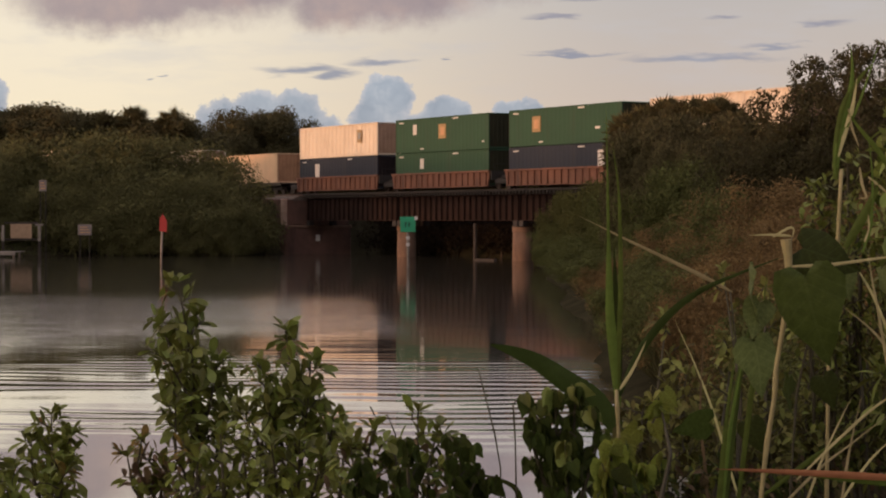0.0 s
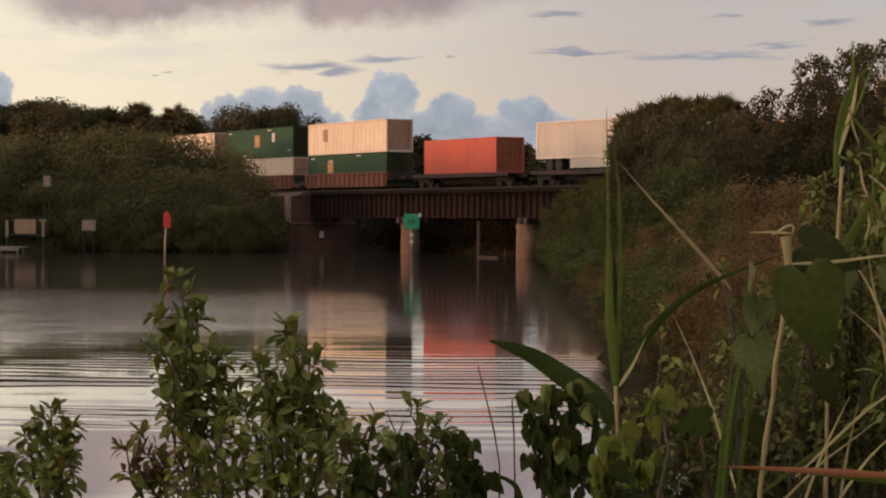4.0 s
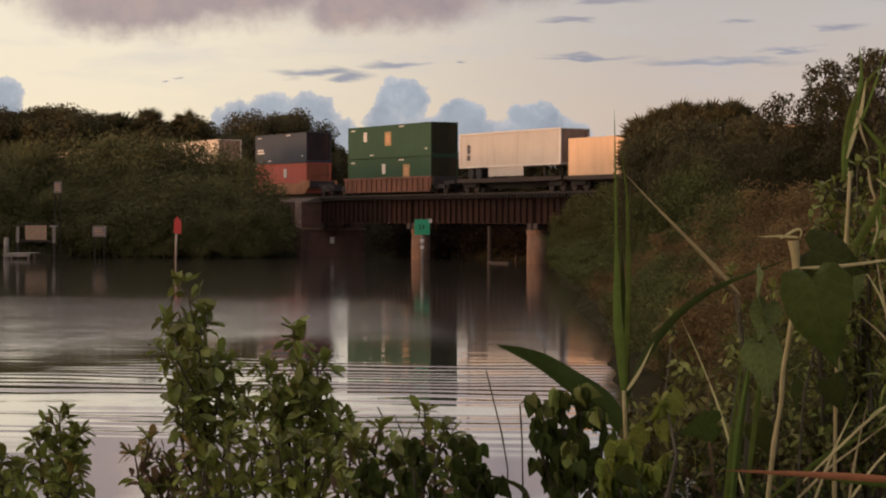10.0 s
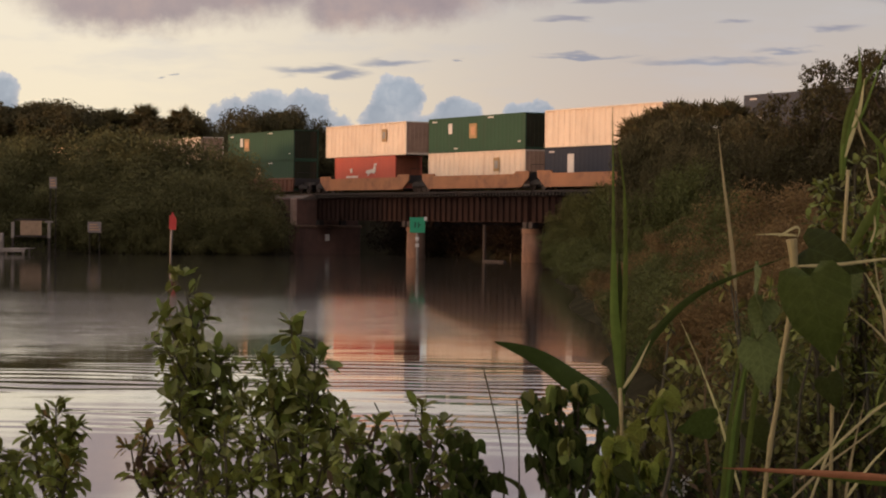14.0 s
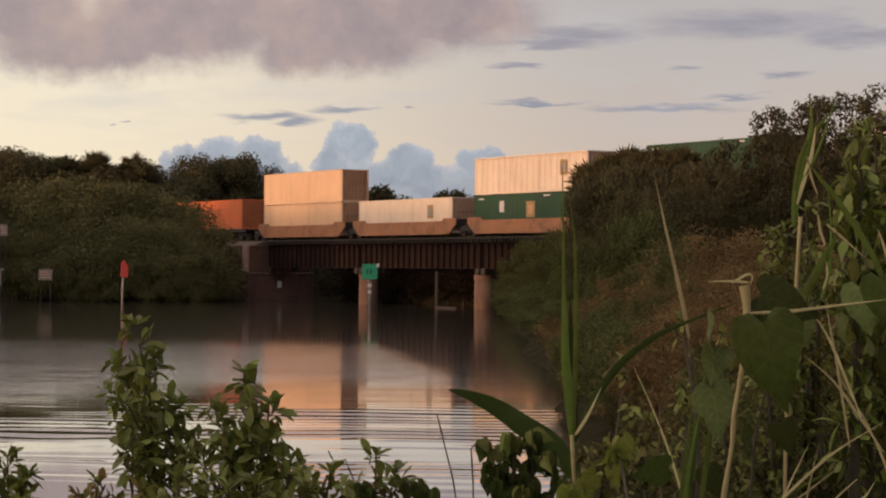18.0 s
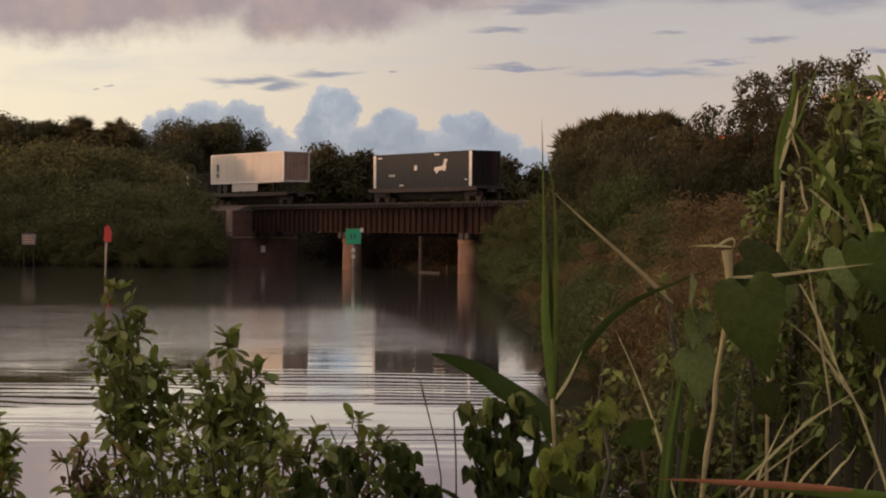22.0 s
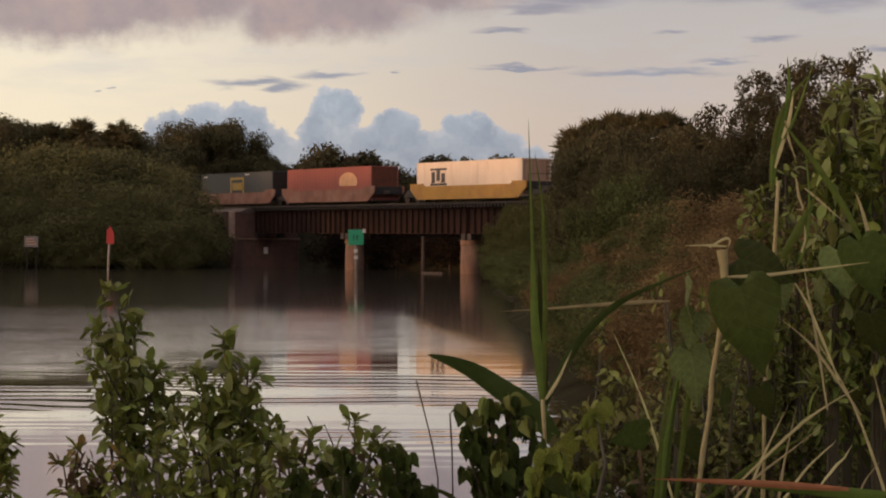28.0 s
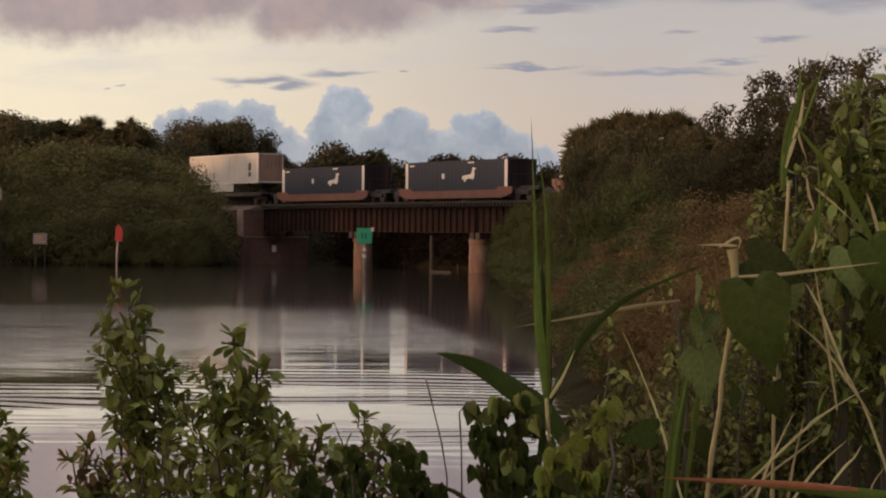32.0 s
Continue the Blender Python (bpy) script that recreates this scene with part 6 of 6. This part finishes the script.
    # upright green blades and bent straws
    for (a, b, c, lab) in (
            ((1275, 870, 3.05), (1288, 730, 3.05), (1304, 610, 3.05), "reed"),
            ((1282, 850, 3.08), (1296, 740, 3.08), (1322, 600, 3.08), "reed"),
            ((1294, 780, 3.12), (1312, 650, 3.12), (1342, 515, 3.12), "vine"),
            ((1330, 700, 3.1), (1345, 600, 3.1), (1358, 478, 3.1), "reed"),
            ((1252, 868, 3.3), (1240, 740, 3.3), (1245, 600, 3.3), "dry"),
            ((1275, 770, 3.3), (1236, 660, 3.3), (1191, 560, 3.3), "straw"),
            ((1448, 835, 3.0), (1478, 765, 3.0), (1510, 700, 3.0), "straw"),
            ((1498, 838, 3.0), (1508, 780, 3.0), (1526, 700, 3.0), "straw"),
            ((1524, 838, 3.0), (1556, 800, 3.0), (1600, 760, 3.0), "straw"),
            ((1450, 832, 3.0), (1500, 792, 3.0), (1580, 730, 3.0), "straw"),
            ((1521, 745, 2.95), (1576, 703, 2.95), (1648, 660, 2.95), "straw"),
            ((1661, 788, 3.0), (1611, 668, 3.0), (1546, 563, 3.0), "straw"),
            ((1556, 558, 3.05), (1544, 498, 3.05), (1536, 443, 3.05), "straw"),
            ((1554, 543, 3.05), (1531, 498, 3.05), (1501, 453, 3.05), "straw"),
            ((1571, 618, 3.0), (1536, 578, 3.0), (1491, 543, 3.0), "straw"),
            ((1446, 808, 3.1), (1496, 778, 3.1), (1556, 748, 3.1), "reed"),
            ((1636, 878, 3.0), (1646, 838, 3.0), (1676, 798, 3.0), "straw"),
            ((1596, 808, 3.0), (1611, 793, 3.0), (1626, 768, 3.0), "straw"),
            ((1686, 738, 3.1), (1671, 678, 3.1), (1656, 618, 3.1), "straw"),
            ((1716, 838, 3.0), (1696, 738, 3.0), (1721, 618, 3.0), "straw"),
            ((800, 900, 3.2), (822, 855, 3.2), (846, 828, 3.2), "pale"), ((610, 890, 3.6), (618, 840, 3.6), (630, 800, 3.6), "straw"), ((925, 900, 3.5), (905, 860, 3.5), (830, 835, 3.5), "vine")):
        r = rooted("grass_blade", {"reed": "upright green grass blade", "straw": "bent pale dry straw", "dry": "bent brown dry blade", "pale": "pale green young blade", "vine": "dark green bent blade"}[lab], "grass", *a, "grass blades")
        k_ = (1000 + 200 * rng.random() - a[1]) / max(40, a[1] - b[1])
        root = (a[0] + (a[0] - b[0]) * min(k_, 2.5) * 0.8, a[1] + (a[1] - b[1]) * min(k_, 2.5), a[2])
        blade(r, [root, a, b, c], {"reed": 0.0085, "straw": 0.0042, "dry": 0.006, "pale": 0.010, "vine": 0.013}[lab], lab)
    for pts in ([(886, 830, 3.3), (876, 770, 3.3), (861, 710, 3.3), (847, 655, 3.3)], [(914, 880, 3.1), (912, 780, 3.1), (908, 715, 3.1), (918, 705, 3.1)], [(700, 770, 3.3), (685, 735, 3.3), (668, 745, 3.3), (655, 720, 3.3)]):
        r = rooted("dry_weed", "thin dry curled stem", "grass", *pts[0], "dry stems")
        cane(r, pts, 0.0016, 0.0010, M_STEM)
    # a dry blade that the wind swings on its stalk
    r = rooted("grass_blade", "bent brown dry blade nodding in the wind on a thin stalk", "grass", 1300, 640, 3.3, "grass blades")
    cane(r, [(1312, 700, 3.3), (1302, 600, 3.3), (1292, 516, 3.3)], 0.0016, 0.0013, M_STEM)
    hinge = near(1292, 516, 3.3)
    me = blade_mesh([near(u, v, 3.3) - hinge for u, v in ((1294, 520), (1276, 470), (1248, 400), (1215, 320), (1182, 236))], 0.0070 * REACH, M_NEAR["dun"], "blade")
    b = part("blade", me, None, r)
    b.location = hinge - r.location
    swinging.append((b, hinge - r.location))
    # heart leaves on the cane
    hv = rooted("vine", "climbing vine with large drooping heart leaves", "vine", 1400, 700, 3.1, "near bank vines")
    cane(hv, [(1400, 860, 3.1), (1410, 700, 3.1), (1440, 560, 3.1), (1430, 480, 3.1)], 0.0022, 0.0015, M_STEM)
    for u, v, d, size, kd, dx, dz, roll in (
            (1424, 488, 2.90, 0.122, "vine", 0.16, -1.0, 1.35),
            (1330, 478, 3.05, 0.075, "grey", -0.15, -1, 0.9),
            (1345, 535, 3.05, 0.055, "grey", -0.3, -1, 1.9),
            (1334, 605, 3.05, 0.078, "grey", 0.25, -1, 0.7),
            (1384, 500, 2.97, 0.030, "grey", -0.2, -1, 0.8),
            (1420, 440, 3.0, 0.085, "vine", 1, -0.3, 1.2),
            (1092, 782, 3.1, 0.062, "pale", 0.2, -1, 1.45),
            (1128, 760, 3.12, 0.045, "pale", -0.7, -0.6, 1.2),
            (1035, 842, 3.2, 0.032, "grey", 0.3, -1, 1.2),
            (1062, 842, 3.2, 0.036, "grey", -0.3, -1, 1.4),
            (1636, 408, 3.0, 0.085, "vine", 0.25, -1, 1.5),
            (1596, 423, 3.05, 0.07, "grey", 0.15, -1, 1.2),
            (1561, 478, 3.1, 0.045, "grey", 0, -1, 1.3),
            (1491, 478, 3.1, 0.045, "grey", 0.2, -1, 1.2),
            (1426, 448, 3.08, 0.055, "vine", 0.8, -0.5, 1.1),
            (1456, 668, 3.2, 0.05, "vine", 0.4, -1, 1.2),
            (1396, 668, 3.2, 0.05, "vine", -0.2, -1, 1.2),
            (1176, 693, 3.3, 0.032, "pale", 0.6, -0.6, 1.0),
            (1256, 748, 3.2, 0.06, "vine", -1, -0.1, 1.2),
            (1326, 748, 3.2, 0.05, "vine", 0.4, -0.8, 1.2),
            (1656, 538, 3.1, 0.06, "vine", 0.2, -1, 1.3),
            ):
        set_leaf(hv, HEARTS[kd][1], near(u, v, d) - hv.location, Vector((dx, -0.15, dz)), size * REACH, roll, "heart_leaf")
    # the tall reed on the high bank
    r = rooted("reed", "tall reed with a pale stalk and a green splayed head", "reed", 1471, 700, 3.3, "reeds")
    cane(r, [(1464, 878, 3.3), (1466, 678, 3.3), (1482, 438, 3.3), (1489, 300, 3.3)], 0.0034, 0.0028, M_CANE)
    blade(r, [(1478, 318, 3.25), (1482, 258, 3.25), (1492, 193, 3.25), (1514, 148, 3.25), (1548, 108, 3.25)], 0.0135, "reed")
    blade(r, [(1480, 298, 3.25), (1488, 228, 3.25), (1501, 178, 3.25), (1508, 128, 3.25), (1504, 78, 3.25)], 0.0105, "reed")
    blade(r, [(1478, 308, 3.25), (1484, 248, 3.25), (1516, 193, 3.25), (1558, 68, 3.25)], 0.007, "reed")
    blade(r, [(1482, 278, 3.25), (1496, 228, 3.25), (1508, 193, 3.25), (1516, 138, 3.25)], 0.01, "straw")
    blade(r, [(1501, 193, 3.25), (1508, 228, 3.25), (1521, 263, 3.25)], 0.005, "straw")
    blade(r, [(1521, 296, 3.25), (1526, 328, 3.25), (1533, 350, 3.25), (1518, 350, 3.25)], 0.0045, "straw")
    blade(r, [(1656, 448, 3.25), (1616, 363, 3.25), (1558, 273, 3.25), (1521, 228, 3.25), (1496, 193, 3.25)], 0.010, "reed")
    blade(r, [(1526, 448, 3.25), (1541, 398, 3.25), (1544, 318, 3.25), (1536, 238, 3.25)], 0.005, "reed")
    blade(r, [(1656, 418, 3.25), (1641, 358, 3.25), (1626, 318, 3.25)], 0.006, "straw")
    blade(r, [(1536, 313, 3.25), (1566, 338, 3.25), (1606, 373, 3.25)], 0.004, "straw")
    blade(r, [(1496, 438, 3.25), (1526, 388, 3.25), (1546, 348, 3.25), (1558, 318, 3.25)], 0.015, "reed")
    blade(r, [(1531, 428, 3.25), (1538, 408, 3.25), (1536, 378, 3.25)], 0.005, "straw")
    # lance-leaved plants at the edge of the high bank
    for i in range(6):
        u0 = 1590 + 26 * i
        d0 = 4.7 + 0.12 * (i % 3)
        shrub("leafy green cane plant with drooping lance leaves", [((u0 + rng.uniform(-14, 14), v + rng.uniform(-25, 25) - 8 * i, d0), (u0 + rng.uniform(-12, 12), v + 150, d0)) for v in (165, 250, 340, 430, 530, 640)],
              0.048, 6, 0.055, ("long", "vine", "shrub"), "long", 8, "leafy canes", False, "cane_plant", 90)
    # white blossoms
    for u, v in ((1183, 862), (1208, 852), (1200, 872)):
        fl = rooted("blossom", "small white weed blossom", "flower", u, v, 3.3, "white blossoms")
        p = near(u, v, 3.3) - fl.location
        part("stalk", Mesh().tube([(p.x, p.y, 0), p], [0.0015, 0.001], 5), M_STEM, fl)
        wm = Mesh()
        for k in range(6):
            a = k * math.pi / 3
            c, s_ = math.cos(a), math.sin(a)
            q0 = p + Vector((0, -0.002, 0))
            wm.add([q0, q0 + Vector((c - 0.4 * s_, -0.2, s_ + 0.4 * c)) * 0.008, q0 + Vector((c, -0.3, s_)) * 0.013, q0 + Vector((c + 0.4 * s_, -0.2, s_ - 0.4 * c)) * 0.008], [(0, 1, 2, 3)])
        part("petals", wm, WHITE_PETAL, fl)


WHITE_PETAL = material("white_petal", (0.75, 0.72, 0.68), 0.6, var=0.1, translucent=0.3)
make_near_bank()

# ------------------------------------------------------------------ marks and things along the far shore
M_POST = material("weathered_white_post", (0.23, 0.195, 0.17), 0.8, var=0.3, scale=2, fine=20, stain=(0.18, 0.12, 0.10), stain_amt=0.6)
M_SIGNGREEN = material("green_daymark_paint", (0.02, 0.30, 0.15), 0.5, var=0.08)
M_SIGNRED = material("red_daymark_paint", (0.30, 0.022, 0.022), 0.5, var=0.1)
M_BOARD = material("tan_board", (0.30, 0.20, 0.13), 0.8, var=0.2, scale=3)
M_PLATE = material("faded_white_sign_face", (0.19, 0.155, 0.145), 0.6, var=0.15, scale=2)
M_TIMBER = material("grey_dock_timber", (0.22, 0.17, 0.14), 0.9, var=0.3, scale=3)


def far_place(u, d):
    p = sight(u, 390, d)
    return p.x, p.y


def make_marks():
    d = 150
    x, y = far_place(722, d)
    g = thing("channel_daymark", "square green channel daymark on a white post in the river", "channel marker", at=Matrix.Translation((x, y, 0)))
    part("post", Mesh().tube([(0.02, 0.05, -1.4), (0, 0, 1.2), (-0.03, 0, 3.3)], [0.10, 0.095, 0.085], 10), M_POST, g, smooth_faces=True)
    part("board", Mesh().box(-0.52, 0.52, -0.14, -0.10, 2.35, 3.38, 0.015), M_SIGNGREEN, g)
    nb = Mesh()
    for a, b in ((-0.20, -0.10), (0.02, 0.12)):
        nb.box(a, b, -0.148, -0.139, 2.68, 3.05)
    nb.box(0.02, 0.22, -0.148, -0.139, 2.86, 2.93)
    part("number_mark", nb, material("dark_green_bars", (0.01, 0.08, 0.05), 0.6), g)
    part("corner_plate", Mesh().box(0.44, 0.64, -0.16, -0.12, 3.16, 3.42), M_MARK["pale"], g, "small white corner plate")
    for z in (1.95, 1.5):
        part("reflector", Mesh().box(-0.12, 0.12, -0.13, -0.105, z - 0.11, z + 0.11, 0.01), M_MARK["pale"], g, "small pale reflector")
    x, y = far_place(285, 160)
    r = thing("channel_daymark", "red channel daymark on a pale post near the far shore", "channel marker", at=Matrix.Translation((x, y, 0)))
    part("post", Mesh().tube([(0, 0, -1.4), (0.03, 0, 1.2), (0.08, 0, 2.6)], [0.085, 0.08, 0.075], 10), M_POST, r, smooth_faces=True)
    part("board", Mesh().extrude([(-0.06, 2.35), (0.42, 2.3), (0.44, 3.1), (0.12, 3.62), (-0.08, 3.1)], "y", -0.15, -0.10), M_SIGNRED, r)
    part("side_board", Mesh().extrude([(0.0, 2.4), (0.5, 2.4), (0.25, 3.4)], "x", -0.12, -0.08), M_SIGNRED, r)
    # small signs at the shore
    for u, v, w_, h, dd, lab, z1 in ((150, 407, 1.2, 0.95, 193.0, "faded white rectangular sign on two posts at the shore", 0), (76, 329, 0.66, 0.98, 193.5, "tall faded white sign on a post in the bushes", 0)):
        p = sight(u, v, dd)
        gz = ground_at(p.x, p.y)
        o = thing("shore_sign", lab, "sign", "shore signs", at=Matrix.Translation((p.x, p.y, gz)))
        zc = p.z - gz
        part("panel", Mesh().box(-w_ / 2, w_ / 2, -0.03, 0.03, zc - h / 2, zc + h / 2, 0.012), M_PLATE, o)
        bars = Mesh()
        for i in range(3):
            bars.box(-w_ * 0.36, w_ * (0.36 - 0.08 * i), -0.036, -0.029, zc - h * 0.28 + i * h * 0.24, zc - h * 0.28 + i * h * 0.24 + h * 0.09)
        part("lettering", bars, M_MARK["sand"], o)
        for sx in (-0.35, 0.35):
            part("post", Mesh().box(sx * w_ - 0.04, sx * w_ + 0.04, 0.032, 0.12, -0.3, zc + h * 0.4), M_TIE, o)
    p = sight(37, 410, 193.0)
    gz = ground_at(p.x, p.y)
    nb = thing("notice_board", "tan notice board in a dark frame between white posts", "notice board", at=Matrix.Translation((p.x, p.y, gz)))
    zc = p.z - gz
    part("panel", Mesh().box(-0.9, 0.95, -0.04, 0.04, zc - 0.6, zc + 0.65, 0.015), M_BOARD, nb)
    part("frame", Mesh().box(-1.45, 1.5, -0.02, 0.035, zc + 0.66, zc + 0.82).box(-1.45, 1.5, -0.02, 0.035, zc - 0.78, zc - 0.62), M_TIE, nb)
    for sx in (-1.55, 1.6):
        part("post", Mesh().box(sx - 0.1, sx + 0.1, -0.08, 0.08, -0.4, zc - 0.85, 0.01), M_TIE, nb)
        part("finial", Mesh().box(sx - 0.13, sx + 0.13, -0.1, 0.1, zc - 0.845, zc + 0.55, 0.02), M_POST, nb, "white upper post")
    part("cross_arm", Mesh().box(1.25, 1.95, -0.1, -0.085, zc + 0.5, zc + 0.66), M_POST, nb)
    p = sight(-15, 408, 193)
    wp = thing("white_post", "short white post with a rounded top at the shore", "post", at=Matrix.Translation((p.x, p.y, ground_at(p.x, p.y))))
    part("shaft", Mesh().tube([(0, 0, -0.3), (0, 0, 1.6), (0, 0, 2.3)], [0.26, 0.24, 0.2], 10), M_POST, wp, smooth_faces=True)
    part("base", Mesh().box(-0.4, 0.4, -0.4, 0.4, -0.2, 0.25, 0.04), M_TIMBER, wp)
    p = sight(8, 390, 188.5)
    dk = thing("dock", "small grey timber landing dock at the water's edge", "dock", at=Matrix.Translation((p.x, p.y, 0)))
    for i in range(9):
        part("plank", Mesh().box(-1.1 + i * 0.24, -0.88 + i * 0.24, -1.2, 4.0, 0.42, 0.48), M_POST, dk)
    for sx in (-1.0, 0.95):
        for yy in (-1.0, 1.6):
            part("pile", Mesh().tube([(sx, yy, -1.4), (sx, yy, 0.415)], [0.09, 0.09], 8), M_TIMBER, dk)
    part("fascia", Mesh().box(-1.15, 1.12, -1.26, -1.205, 0.2, 0.47), M_POST, dk)
    # shore grass, one sheet of tufts
    n = 5200
    xs = rng.uniform(-62, -18, n)
    ys = 193 + rng.random(n) ** 1.5 * 9
    zs = ground_height(xs, ys)
    ok = zs > 0.0
    xs, ys, zs = xs[ok], ys[ok], zs[ok]
    n = len(xs)
    hgt, a = rng.uniform(0.15, 0.5, n), rng.uniform(0, np.pi, n)
    w_ = 0.05
    v = np.stack([np.c_[xs - w_ * np.cos(a), ys - w_ * np.sin(a), zs - 0.02], np.c_[xs + w_ * np.cos(a), ys + w_ * np.sin(a), zs - 0.02], np.c_[xs + rng.normal(0, 0.08, n), ys, zs + hgt]], 1).reshape(-1, 3)
    me = bpy.data.meshes.new("shore_grass")
    me.from_pydata(v.tolist(), [], np.arange(3 * n).reshape(-1, 3).tolist())
    me.materials.append(leaf_mat("shore_grass_blades", (0.085, 0.090, 0.032)))
    tagged(new("shore_grass", me), "rough grass along the far river shore", "grass", kind="stuff")
    # undergrowth of the right bank
    n = 26000
    ys = 20 + rng.random(n) ** 1.6 * 145
    xs = 2.5 + 0.033 * ys + rng.random(n) ** 1.3 * (2 + 0.16 * ys)
    zs = ground_height(xs, ys)
    ok = zs > 0.02
    xs, ys, zs = xs[ok], ys[ok], zs[ok]
    n = len(xs)
    hgt, a = rng.uniform(0.25, 0.8, n), rng.uniform(0, np.pi, n)
    w_ = (0.02 + 0.0006 * ys)
    v = np.stack([np.c_[xs - w_ * np.cos(a), ys - w_ * np.sin(a), zs - 0.03], np.c_[xs + w_ * np.cos(a), ys + w_ * np.sin(a), zs - 0.03], np.c_[xs + rng.normal(0, 0.2, n), ys + rng.normal(0, 0.2, n), zs + hgt]], 1).reshape(-1, 3)
    me = bpy.data.meshes.new("bank_grass")
    me.from_pydata(v.tolist(), [], np.arange(3 * n).reshape(-1, 3).tolist())
    me.materials.append(leaf_mat("bank_grass_blades", (0.080, 0.070, 0.030)))
    tagged(new("bank_grass", me), "long rough brown-green grass on the near right bank", "grass", kind="stuff")


make_marks()


def motions():
    """Everything on the train rolls along the line together."""
    walk(river, [(t, pose(x, -0.035 * t, 0)) for t, x in ((0, -1.7), (10, -0.9), (18, 0.6), (24, 1.6), (32, 1.8))])     # the ripples drift to the near bank, the breeze out of the lee
    for r in nodding:
        p = r.location.copy()
        walk(r, [(t, pose(p.x, p.y, p.z, 0, a, 0)) for t, a in ((0, 0.6), (12, 0.6), (17, 0.4), (21, 0.2), (25, 0.0), (29, -0.5), (32, -0.85))])
    for b, p in swinging:
        walk(b, [(t, pose(p.x, p.y, p.z, 0, a, 0)) for t, a in (
            (0, -42), (1.4, 2), (2.1, 4), (3, -33), (3.5, -28), (5.5, -5), (7, -10), (8, 0), (9, 3), (9.6, -27), (11, 0), (13, 5), (14.5, 17), (17, 10), (19, 7), (20, -18), (22, -26), (25, -24), (28, -72), (31, -78), (32, -78))])
    for ob, s, z, q in moving:
        walk(ob, [(t, on_line(s + travelled(t), q, z)) for t in range(0, 33, 4)])


motions()
